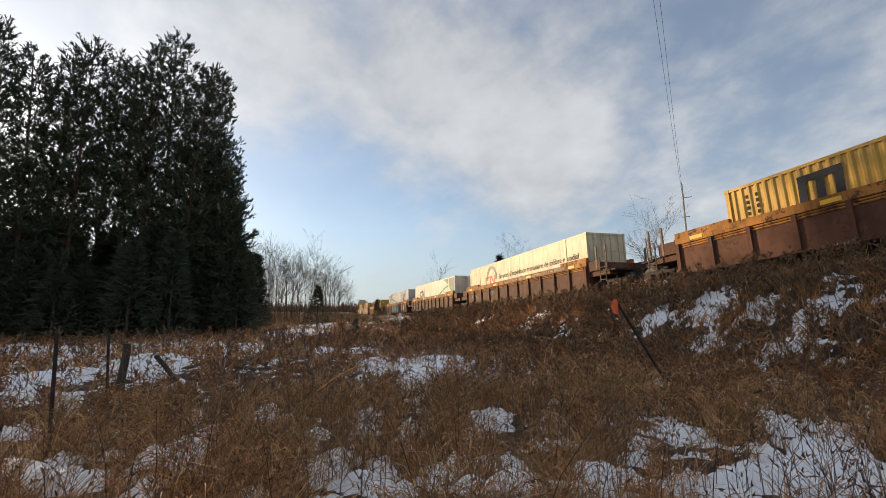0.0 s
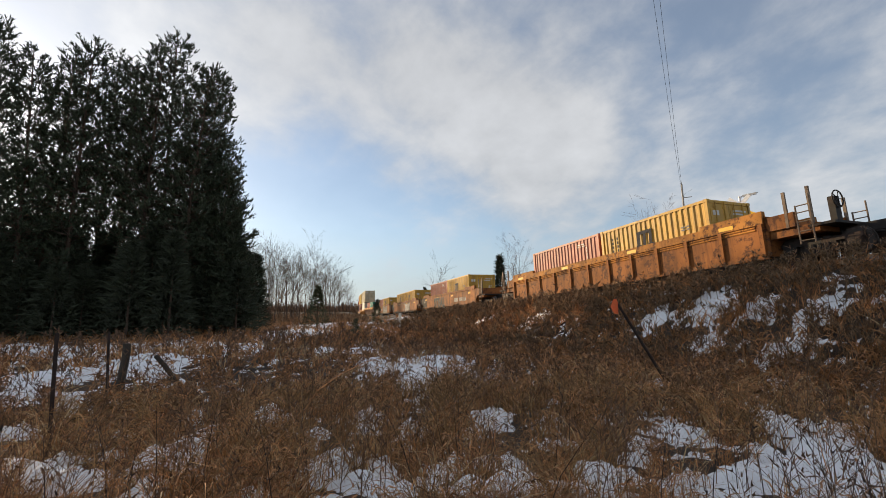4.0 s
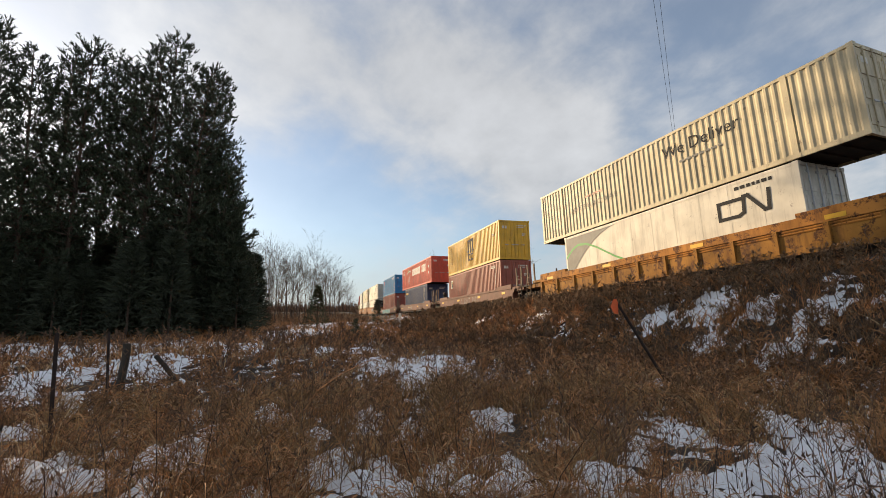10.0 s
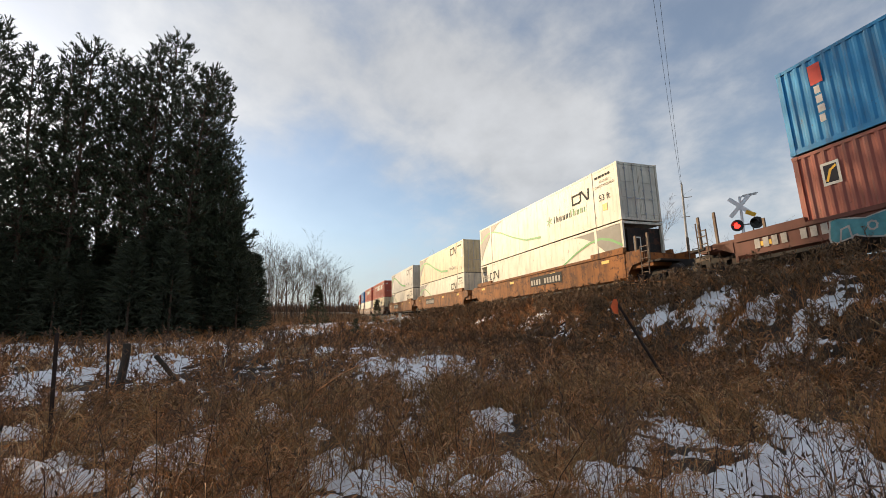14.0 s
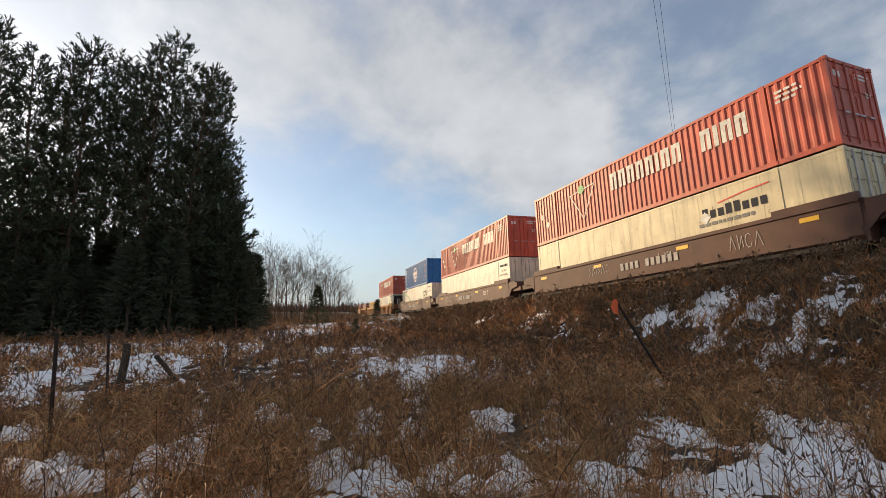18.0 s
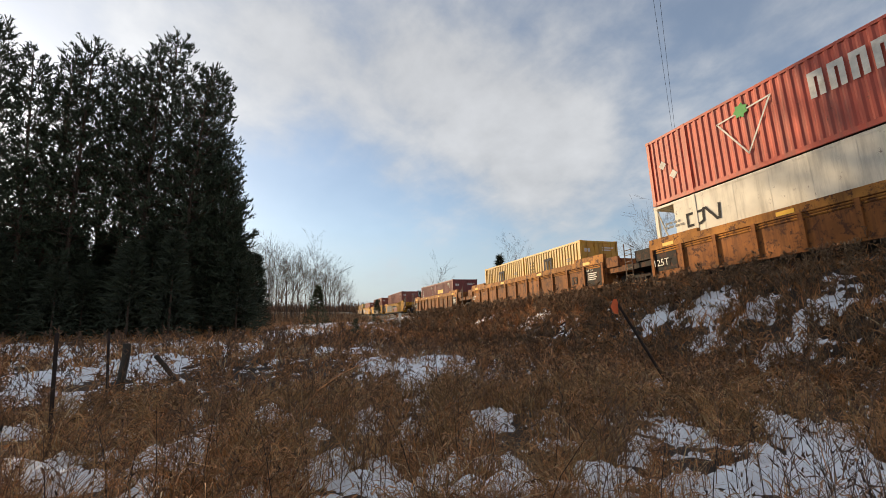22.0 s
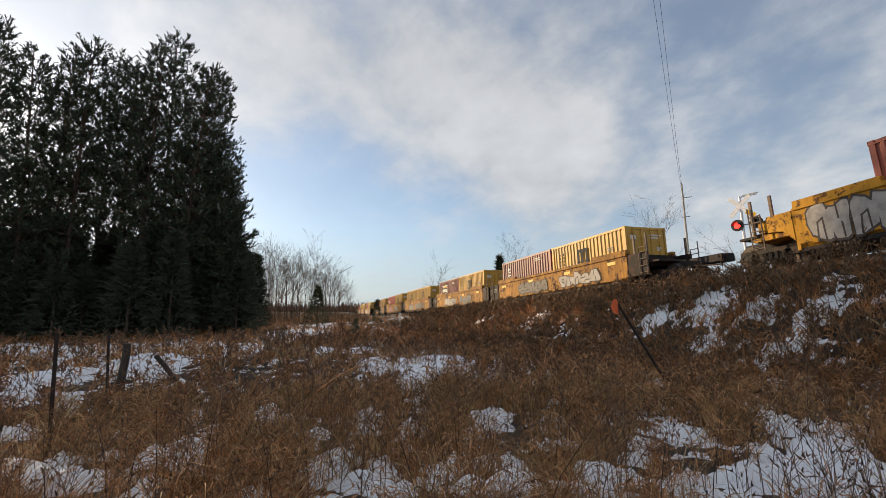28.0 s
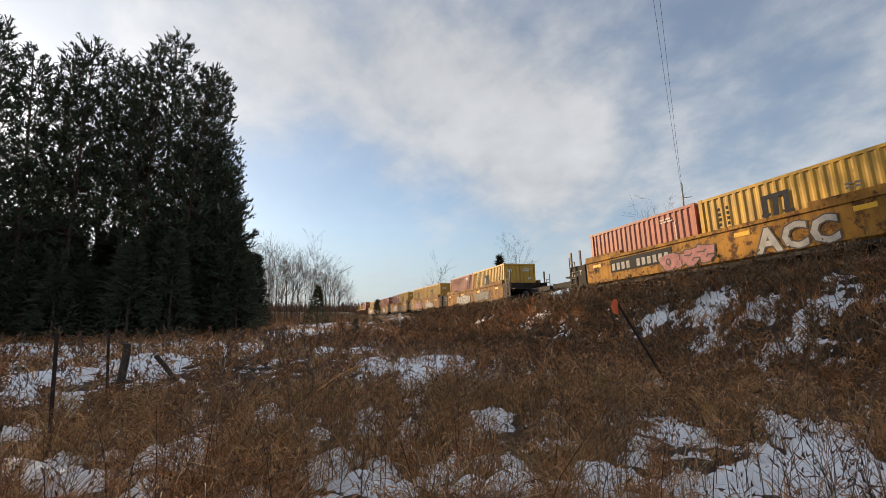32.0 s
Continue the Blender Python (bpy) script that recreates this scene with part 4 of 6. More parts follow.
def white_long(variant, wall="flat", tone="white"):
    """White or grimy 53-foot box."""
    L, H = 16.15, 2.896
    lab = {"cool": "long white insulated container with grey corner and green line", "unit_left": "long white insulated container with open frame at its end", "plain": "long white sheet-sided container with worn paint",
           "old": "long grimy white ribbed container with dark lettering", "deliver": "long grimy white container with a green line"}[variant]
    c = container(lab, L, H, M[tone], wall, reefer=variant == "unit_left")
    if variant == "cool":
        swoosh(c, L, H)
        mark(c, "emblem", lambda bm: worm(bm, L, 12.45, H - 1.25, 0.75), M["mark_black"], "dark bracket emblem")
        cool_word(c, L, 10.55, H - 1.85, 0.82)
        mark(c, "flake_emblem", lambda bm: [stroke(bm, L, [(10.05 - 0.3 * math.cos(a), H - 1.65 - 0.3 * math.sin(a)), (10.05 + 0.3 * math.cos(a), H - 1.65 + 0.3 * math.sin(a))], 0.045, -HALF - 0.006 - 0.0015 * i) for i, a in enumerate((0.52, 1.57, 2.62))], M["mark_green"], "green star emblem")
        small_lines(c, L, H, L - 1.7, H - 0.45, 1, M["mark_black"], 1.2, 0.12)
        tagged(piece("lettering", words("HI-CUBE", 0.17, L, L - 1.35, H - 0.72), M["mark_black"], c), kind="stuff")
        tagged(piece("lettering", words("CHASSIS REQUIRED", 0.17, L, L - 1.75, H - 0.94), M["mark_black"], c), kind="stuff")
        lm = words("53 ft", 0.46, L, L - 1.5, H - 1.65)
        tagged(piece("lettering", lm, M["mark_black"], c), kind="stuff")
        mark(c, "notice", lambda bm: quad_on(bm, L, L - 1.25, H - 2.2, L - 0.9, H - 1.85), M["mark_yellow"], "yellow notice")
    if variant == "unit_left":
        swoosh(c, L, H, left=False)
        mark(c, "emblem", lambda bm: worm(bm, L, 1.6, H - 1.2, 0.75), M["mark_black"], "dark bracket emblem")
        cool_word(c, L, 2.4, H - 2.1, 0.95)
        small_lines(c, L, H, 0.5, H - 0.9, 2, M["mark_grey"], 0.9, 0.09)
    if variant == "deliver":
        swoosh(c, L, H, reach=11.3, wide=0.12)
        mark(c, "emblem", lambda bm: worm(bm, L, 12.3, H - 0.95, 0.9), M["mark_black"], "dark bracket emblem")
        tagged(piece("lettering", words("We Deliver", 0.5, L, 11.85, H - 2.4), M["mark_grey"], c), kind="stuff")
        small_lines(c, L, H, L - 1.8, H - 0.45, 1, M["mark_black"], 1.2, 0.12)
        mark(c, "patch", lambda bm: quad_on(bm, L, L - 0.75, H - 1.5, L - 0.25, H - 0.75), M["mark_white"], "bright white patch")
        tagged(piece("lettering", words("53", 0.36, L, L - 0.9, 0.3), M["mark_black"], c), kind="stuff")
    if variant == "old":
        tagged(piece("lettering", words("INTERMODAL", 0.36, L, 2.8, H - 1.75, spacing=1.75), M["mark_grey"], c), kind="stuff")
        tagged(piece("lettering", words("We Deliver", 0.72, L, 9.1, H - 1.05), M["mark_black"], c), kind="stuff")
        small_lines(c, L, H, 9.9, H - 1.45, 1, M["mark_grey"], 1.9, 0.09)
        small_lines(c, L, H, 4.0, H - 1.2, 1, M["salmon"], 1.4, 0.1)
    if variant == "plain":
        mark(c, "placard", lambda bm: bm.faces.new([bm.verts.new((-HALF - 0.008, L / 2 - 11.4 - a, 1.85 + b)) for a, b in ((-0.24, 0), (0, -0.24), (0.24, 0), (0, 0.24))]), M["mark_white"], "white diamond placard")
    return c


def white_forty():
    L, H = 12.19, 2.896
    c = container("white corrugated container with dark bracket emblem and green line", L, H, M["white"], "flat")
    swoosh(c, L, H, reach=6.2)
    mark(c, "emblem", lambda bm: worm(bm, L, 9.3, H - 1.3, 0.98), M["mark_black"], "dark bracket emblem")
    small_lines(c, L, H, L - 2.2, H - 0.35, 1, M["mark_black"], 1.5, 0.12)
    return c


def caliber_long():
    L, H = 16.15, 2.896
    c = container("long grimy beige sheet-sided container with French lettering", L, H, M["beige"], "flat")
    tagged(piece("lettering", words("Services d'expédition transitaire de calibre mondial", 0.48, L, 5.5, 1.6), M["mark_black"], c), kind="stuff")
    mark(c, "emblem_arch", lambda bm: stroke(bm, L, [(4.25 - 0.8 * math.cos(a), 1.75 + 0.85 * math.sin(a)) for a in [i * math.pi / 10 for i in range(11)]], 0.2), M["mark_grey"], "grey globe arch emblem")
    mark(c, "emblem", lambda bm: worm(bm, L, 3.2, 1.35, 0.85), M["mark_red"], "red bracket emblem")
    mark(c, "placard", lambda bm: bm.faces.new([bm.verts.new((-HALF - 0.008, L / 2 - 14.6 - a, 1.1 + b)) for a, b in ((-0.24, 0), (0, -0.24), (0.24, 0), (0, 0.24))]), M["mark_white"], "white diamond placard")
    return c


def white_mirror(left):
    """White 53-foot box whose green arc sweeps at one end."""
    L, H = 16.15, 2.896
    c = container("long white sheet-sided container with green arc and dark bracket emblem", L, H, M["grey_white" if left else "white"], "flat", reefer=False if left else "front")
    swoosh(c, L, H, left=left, reach=9.6 if left else 7.0, path=LOW_ARC, wide=0.12)
    mark(c, "emblem", lambda bm: worm(bm, L, 12.4 if left else 2.75, H - (1.2 if left else 1.4), 0.95), M["mark_black"], "dark bracket emblem")
    return c


def blue_forty():
    L, H = 12.19, 2.896
    c = container("deep blue corrugated container with white round emblem", L, H, M["blue"], doors=False)

    def globe(bm):
        for r in (0.85,):
            stroke(bm, L, [(6.1 + r * math.cos(a), 1.5 + r * math.sin(a)) for a in [i * math.pi / 12 for i in range(25)]], 0.07)
        stroke(bm, L, [(6.1 + 0.4 * math.cos(a), 1.5 + 0.85 * math.sin(a)) for a in [i * math.pi / 8 for i in range(17)]], 0.05)
        for k in range(5):
            quad_on(bm, L, 5.15 + k * 0.4, 1.45, 5.15 + k * 0.4 + 0.3, 1.85, -HALF - 0.02)
        for k in range(7):
            quad_on(bm, L, 5.3 + k * 0.25, 1.08, 5.3 + k * 0.25 + 0.18, 1.3, -HALF - 0.02)

    mark(c, "emblem", globe, M["mark_white"], "white globe emblem")
    column(c, L, 0.75, H - 0.35, 6, M["mark_white"], 0.22, 0.24, 0.36)
    column(c, L, L - 1.0, H - 0.6, 3, M["mark_yellow"], 0.12, 0.3, 0.6)
    return c


def sky_forty():
    L, H = 12.19, 2.896
    c = container("mid-blue corrugated container with weathered paint", L, H, M["sky_blue"])
    mark(c, "emblem", lambda bm: quad_on(bm, L, 0.95, H - 0.95, 1.3, H - 0.3), M["mark_red"], "red block emblem")
    column(c, L, 1.02, H - 1.02, 4, M["mark_white"], 0.2, 0.24, 0.31)
    small_lines(c, L, H, 9.6, H - 0.4, 2, M["mark_white"], 1.4, 0.1)
    mark(c, "notice", lambda bm: [quad_on(bm, L, u, z, u + 0.3, z + 0.3) for u, z in ((11.2, 0.4), (11.3, 0.9), (11.2, 1.4))], M["mark_yellow"], "yellow patches")
    return c


def navy_forty():
    L, H = 12.19, 2.896
    c = container("navy blue corrugated container with small yellow lettering", L, H, M["navy"])
    mark(c, "emblem", lambda bm: [quad_on(bm, L, 0.55 + k * 0.28, H - 0.75, 0.55 + k * 0.28 + 0.2, H - 0.5) for k in range(5)], M["mark_yellow"], "small yellow blocks")
    column(c, L, L - 1.6, H - 0.3, 11, M["mark_white"], 0.07, 0.17, 0.2)
    column(c, L, L - 1.2, H - 0.3, 9, M["mark_white"], 0.07, 0.17, 0.2)
    return c


def teal_twenty():
    L, H = 6.06, 2.59
    c = container("teal corrugated container with a white upright label", L, H, M["teal"])
    mark(c, "label_panel", lambda bm: quad_on(bm, L, 0.62, 0.75, 1.12, H - 0.35), M["mark_white"], "white upright label")
    for i, ch in enumerate("DONG"):
        tagged(piece("lettering", words(ch, 0.34, L, 0.74, H - 0.98 - i * 0.3, -HALF - 0.012), M["mark_black"], c), kind="stuff")
    small_lines(c, L, H, L - 1.9, H - 0.45, 2, M["mark_white"], 1.2, 0.1)
    return c
# ------------------------------------------------ the train: well wagons


def truck(y, parent):
    def frame_part(bm):
        for sx in (-1, 1):
            x0, x1 = sx * 0.93 - 0.07, sx * 0.93 + 0.07
            box(bm, x0, -1.15, 0.52, x1, 1.15, 0.66)
            box(bm, x0, -0.45, 0.22, x1, 0.45, 0.52)
            for sy in (-1, 1):
                box(bm, x0 - 0.02, sy * 0.89 - 0.2, 0.3, x1 + 0.02, sy * 0.89 + 0.2, 0.53)
            for k in (-0.2, 0, 0.2):
                rod(bm, (sx * 1.02, k, 0.25), (sx * 1.02, k, 0.5), 0.07, n=6)
        box(bm, -0.9, -0.25, 0.45, 0.9, 0.25, 0.72)

    t = piece("truck", cached(("truck",), frame_part), M["chassis"], parent, "dark steel wheel truck", Matrix.Translation((0, y, 0)))

    def wheel(bm):
        for sx in (-1, 1):
            rod(bm, (sx * 0.70, 0, 0), (sx * 0.84, 0, 0), 0.42, n=18)
            rod(bm, (sx * 0.66, 0, 0), (sx * 0.70, 0, 0), 0.455, n=18)
        rod(bm, (-1.0, 0, 0), (1.0, 0, 0), 0.08, n=8)

    for sy in (-1, 1):
        piece("wheelset", cached(("wheelset",), wheel), M["steel"], t, m=Matrix.Translation((0, sy * 0.89, 0.43)))
    return t


def wagon(label, pitch, well, paint_name, ribs=True, front=0.0, rear=0.0, top=1.70, ends="", chord="", rear_truck=False, wheel=False):
    """One well unit; y back along the train. front/rear: coupler length where the unit ends a set."""
    w = tagged(new("well_wagon"), label, "freight wagon", "wagons of the train")
    p = M[paint_name]
    ch = M[chord or ("w_chord" if ribs and paint_name in ("w_orange", "w_ochre") else paint_name)]
    pe = M[ends or paint_name]
    hw = well / 2
    half = pitch / 2
    X = 1.47
    for sx in (-1, 1):
        def side(bm, sx=sx):
            x0, x1 = sorted((sx * (X - 0.05), sx * X))
            if ribs:
                box(bm, x0, -hw, 0.28, x1, hw, top - 0.22)
                box(bm, *(sorted((sx * (X - 0.12), sx * (X + 0.035)))[:1]), -hw, 0.22, sorted((sx * (X - 0.12), sx * (X + 0.035)))[1], hw, 0.36)
            else:
                box(bm, x0, -hw, 0.5, x1, hw, top - 0.12)
                a = [bm.verts.new((sx * X, y, 0.5)) for y in (-hw, hw)]
                b = [bm.verts.new((sx * (X - 0.22), y, 0.25)) for y in (-hw, hw)]
                bm.faces.new((a[0], a[1], b[1], b[0]))
                box(bm, *(sorted((sx * (X - 0.3), sx * (X + 0.02)))[:1]), -hw + 0.4, 0.44, sorted((sx * (X - 0.3), sx * (X + 0.02)))[1], hw - 0.4, 0.52)

        piece("side_panel", cached(("side_panel", well, ribs, top, sx), side), p, w)

        def rail(bm, sx=sx):
            x0, x1 = sorted((sx * (X - 0.16), sx * (X + 0.05)))
            box(bm, x0, -hw, top - (0.29 if ribs else 0.13), x1, hw, top)
            if ribs:
                for z in (top - 0.35, top - 0.44):
                    rod(bm, (sx * (X + 0.0), -hw + 0.3, z), (sx * (X + 0.0), hw - 0.3, z), 0.035, n=6)
            for s in (-1, 1):
                y0, y1 = sorted((s * hw, s * (hw - 2.4)))
                box(bm, x0 + 0.02, y0, top + 0.002, x1 - 0.02, y1, top + 0.16)

        piece("top_chord", cached(("top_chord", well, ribs, top, sx), rail), ch, w)
    if ribs:
        def rib(bm):
            box(bm, -X - 0.09, -0.07, 0.3, -X - 0.001, 0.07, top - 0.28)

        n = max(6, round(well / 1.55))
        for i in range(n + 1):
            piece("rib", cached(("rib", top), rib), p, w, m=Matrix.Translation((0, -hw + 0.1 + (well - 0.2) * i / n, 0)))

    def floor(bm):
        box(bm, -X + 0.06, -hw, 0.24, X - 0.06, hw, 0.36)

    piece("well_floor", cached(("well_floor", well), floor), M["chassis"], w)
    if ends:
        def end_panel(bm, s):
            y0, y1 = sorted((s * (hw + 0.004), s * (hw - 1.3))) if pitch > 18 else sorted((s * (hw + 0.11), s * (hw + 1.3)))
            box(bm, -X - 0.012, y0, 0.5, -X - 0.002, y1, top - 0.13)

        for s in ((-1, 1) if pitch < 18 else (1,)):
            piece("end_panel", cached(("end_panel", well, s, top), lambda bm, s=s: end_panel(bm, s)), pe, w, "black painted side end")
    for s, extra in ((-1, front), (1, rear)):
        def plat(bm, s=s):
            y0, y1 = sorted((s * hw, s * (half - 0.12)))
            box(bm, -X + 0.1, y0, 0.85, X - 0.1, y1, 1.12)
            y2, y3 = sorted((s * hw, s * (hw + 0.1)))
            box(bm, -X + 0.02, y2, 0.3, X - 0.02, y3, top - 0.05)
            y4, y5 = sorted((s * hw, s * (hw + 0.95)))
            for x in (-X + 0.02, X - 0.14):
                box(bm, x, y4, 1.12, x + 0.12, y5, top - 0.1)
            if not ribs and pitch > 18:
                # tapering side beam over the wheels
                for sx in (-1, 1):
                    ring = [[bm.verts.new((sx * (X - d), s * yy, zz)) for yy, zz in ((hw + 0.11, 0.62), (hw + 0.45, 1.0), (half - 0.45, 1.12), (half - 0.45, top - 0.22), (hw + 0.11, top - 0.1))] for d in (0.0, 0.06)]
                    bm.faces.new(ring[0])
                    bm.faces.new(ring[1][::-1])
                    for i in range(5):
                        bm.faces.new((ring[0][i], ring[0][(i + 1) % 5], ring[1][(i + 1) % 5], ring[1][i]))

        piece("end_platform", cached(("end_platform", well, pitch, s, top, ribs), plat), pe if s > 0 or pitch < 18 else p, w)

        def ladder(bm, x, s=s):
            y = s * (half - 0.2)
            rod(bm, (x, y, 0.5), (x, y, 2.05), 0.026, n=6)
            rod(bm, (x, y - s * 0.42, 0.5), (x, y - s * 0.42, 1.75), 0.026, n=6)
            for z in (0.6, 0.9, 1.2, 1.5, 1.72):
                rod(bm, (x, y, z), (x, y - s * 0.42, z), 0.02, n=5)

        def stanchion(bm, x, k, s=s):
            y = s * (half - 0.25 - k)
            box(bm, x - 0.035, y - 0.045, 1.1, x + 0.035, y + 0.045, 2.3)

        for x in (-X - 0.06, X + 0.06):
            if extra > 0 or ends:
                piece("ladder", cached(("ladder", pitch, s, x), lambda bm, x=x: ladder(bm, x)), M["rung"], w)
            if extra > 0:
                for k in ((0.5,) if x > 0 else (0.0, 0.72)):
                    piece("stanchion", cached(("stanchion", pitch, s, x, k), lambda bm, x=x, k=k: stanchion(bm, x * 0.93, k)), M["rung"], w, "upright steel end post")

        def deck(bm, s=s, extra=extra):
            y0, y1 = sorted((s * (half - 0.12), s * (half + extra)))
            box(bm, -0.35, y0, 0.72, 0.35, y1, 1.0)
            if extra:
                a, b = sorted((s * (half - 0.4), s * (half + 0.35)))
                box(bm, -X + 0.05, a, 1.0, X - 0.05, b, 1.08)
                a, b = sorted((s * (half + extra - 0.5), s * (half + extra + 0.12)))
                box(bm, -0.16, a, 0.68, 0.16, b, 1.0)
            rod(bm, (-0.5, s * half, 0.75), (-0.5, s * (half + extra + 0.1), 0.55), 0.03, n=5)

        piece("coupler" if extra else "drawbar", cached(("coupler" if extra else "drawbar", pitch, s, extra), deck), M["chassis"], w)
    truck(-half if not front else -half + 0.4, w)
    if rear_truck:
        truck(half - 0.4, w)
    if wheel:
        def brake(bm):
            y = -half + 0.1 if front else half - 0.1
            ring_of(bm, (-0.2, y, 1.95), (0, 1, 0), 0.28, 0.022, 18, 6)
            for i in range(5):
                a = 2 * math.pi * i / 5
                rod(bm, (-0.2, y, 1.95), (-0.2 + 0.28 * math.cos(a), y, 1.95 + 0.28 * math.sin(a)), 0.013, n=5)
            box(bm, -0.34, y + 0.03, 1.0, -0.06, y + 0.22, 2.05)

        piece("brake_wheel", cached(("brake_wheel", pitch, bool(front)), brake), M["chassis"], w, "spoked brake wheel on its housing")
    # reflectors along the near side
    def reflect(bm):
        if ribs:
            box(bm, -X - 0.062, -0.28, top - 0.23, -X - 0.054, 0.28, top - 0.09)
        else:
            box(bm, -X - 0.016, -0.28, top - 0.42, -X - 0.004, 0.28, top - 0.27)

    for k in (-0.42, -0.14, 0.16, 0.44):
        piece("reflector", cached(("reflector", top, ribs), reflect), M["mark_yellow"], w, "yellow reflector strip", Matrix.Translation((0, k * well, 0)))
    return w


GX = -1.47 - 0.02


def side_text(w, well, text, size, u, z, material, bold=0.0, slant=0.0):
    tagged(piece("lettering", words(text, size, well, u, z, GX - 0.004, slant=slant, bold=bold), M[material], w), kind="stuff")


def number_panel(w, well, u, z, n=6, dark=True):
    """Running number as plain bars."""
    if dark:
        part("number_panel", _quad(well, u - 0.1, z - 0.08, u + 0.3 * (n + 5) + 0.05, z + 0.5, GX), M["mark_black"], w, "black panel behind the number")
    bm = bmesh.new()
    k = u
    for i in range(n + 4):
        if i == 4:
            k += 0.3
        quad_on(bm, well, k, z, k + 0.19, z + 0.32, GX - 0.006)
        k += 0.3
    tagged(part("number_row", bm, M["graf_white"], w, "white plain number bars"), kind="stuff")


def _quad(well, u0, z0, u1, z1, x):
    bm = bmesh.new()
    quad_on(bm, well, u0, z0, u1, z1, x)
    return bm


def graffiti(w, well, seed, u, length, z0=0.5, h=1.0, fill="graf_white", edge="graf_dark", text=""):
    """Sprayed bubble letters: fat strokes with an outline; readable words use the built-in font."""
    if text:
        for k, (mt, off, dx) in enumerate(((edge, 0.085, 0.0), (fill, 0.04, 0.0))):
            piece("graffiti_fill" if k else "graffiti_outline", words(text, h * 1.0, well, u, z0, GX - 0.004 - 0.004 * k, spacing=1.1, bold=off), M[mt], w)
        return
    r = random.Random(seed)
    letters = []
    x = u
    while x < u + length:
        lw, top = r.uniform(0.55, 0.95), h * r.uniform(0.82, 1.05)
        n = 14
        lean, a0 = r.uniform(-0.18, 0.18), r.uniform(0, 6.28)
        pts = []
        for i in range(n):
            a = 2 * math.pi * i / n
            k = 1 + 0.16 * math.sin(3 * a + a0) + r.uniform(-0.09, 0.09)
            cu, cz = math.copysign(abs(math.cos(a)) ** 0.6, math.cos(a)), math.copysign(abs(math.sin(a)) ** 0.6, math.sin(a))
            pts.append((0.5 * lw * k * cu + lean * cz * top * 0.5, 0.5 * top * k * cz))
        letters.append((x + lw / 2, z0 + top / 2 + r.uniform(-0.06, 0.06), lw, top, pts))
        x += lw * r.uniform(0.86, 1.0)
    for k, (mt, grow) in enumerate(((edge, 1.14), (fill, 1.0))):
        bm = bmesh.new()
        for j, (cx, cz, lw, top, pts) in enumerate(letters):
            xs = GX - 0.003 - 0.006 * k - 0.0008 * (j % 5)
            bm.faces.new([bm.verts.new((xs, well / 2 - cx - p * grow, cz + q * grow)) for p, q in pts])
        tagged(part("graffiti_fill" if k else "graffiti_outline", bm, M[mt], w), kind="stuff")
    bm = bmesh.new()
    for cx, cz, lw, top, pts in letters:
        kind = r.randrange(4)
        if kind == 0:
            cuts = [[(-0.05, 0.5), (-0.02, 0.05)], [(0.12, -0.5), (0.1, -0.1)]]
        elif kind == 1:
            cuts = [[(0.14 * math.cos(a), 0.2 * math.sin(a)) for a in [i * 0.8 for i in range(9)]]]
        elif kind == 2:
            cuts = [[(-0.5, 0.12), (-0.1, 0.1), (0.0, 0.2)], [(0.5, -0.14), (0.1, -0.12), (0.0, -0.24)]]
        else:
            cuts = [[(-0.18, -0.5), (-0.1, 0.0), (0.16, 0.1), (0.2, -0.5)]]
        for c in cuts:
            stroke(bm, well, [(cx + p * lw, cz + q * top) for p, q in c], 0.05, GX - 0.015)
    tagged(part("graffiti_line", bm, M[edge], w), kind="stuff")


def tag(w, well, seed, u, length, z0, h, x=GX, material="graf_white", wide=0.022):
    """Thin sprayed handwriting that nobody can read."""
    r = random.Random(seed)
    bm = bmesh.new()
    p = u
    while p < u + length:
        lw = h * r.uniform(0.4, 0.75)
        kind = r.randrange(4)
        if kind == 0:
            pts = [(p, z0), (p + lw * 0.4, z0 + h), (p + lw * 0.8, z0)]
        elif kind == 1:
            pts = [(p + lw * 0.4 + lw * 0.4 * math.cos(a), z0 + h / 2 + h * 0.5 * math.sin(a)) for a in [0.7 + 0.75 * i for i in range(8)]]
        elif kind == 2:
            pts = [(p, z0 + h), (p + lw * 0.1, z0), (p + lw * 0.7, z0 + h * 0.9), (p + lw * 0.8, z0 + h * 0.1)]
        else:
            pts = [(p + lw * 0.7, z0 + h), (p, z0 + h * 0.8), (p + lw * 0.6, z0 + h * 0.4), (p, z0)]
        stroke(bm, well, pts, wide * r.uniform(0.8, 1.4), x)
        p += lw * r.uniform(1.0, 1.25) + (h if r.random() < 0.18 else 0)
    tagged(part("graffiti_line", bm, M[material], w, "thin white sprayed handwriting"), kind="stuff")


def pick(w, well, seed, chord=True):
    r = random.Random(seed)
    if chord:
        tag(w, well, seed, 7.2 if seed % 2 else 4.0, 7.5, 1.49, 0.15, -1.47 - 0.056)
    u = 1.2
    while u < well - 3:
        if r.random() < 0.6:
            tag(w, well, seed * 7 + int(u * 10), u, r.uniform(0.8, 1.6), 0.6 + r.uniform(0, 0.3), r.uniform(0.2, 0.42))
        u += r.uniform(2.0, 4.2)


# ------------------------------------------------ make-up of the train: centre of each unit along the train
FLOOR = 0.37
TRAIN = []          # (thing, centre, length)


def load(centre, length, items):
    for thing, y, z in items:
        TRAIN.append((thing, centre, length, y, z))


def pair(a, b):
    """Two twenty-foot boxes in one well: a to the rear."""
    return [(a, 3.12, FLOOR), (b, -3.12, FLOOR)]


def stack(a, b=None, h=2.896):
    return [(a, 0, FLOOR)] + ([(b, 0, FLOOR + h + 0.06)] if b else [])


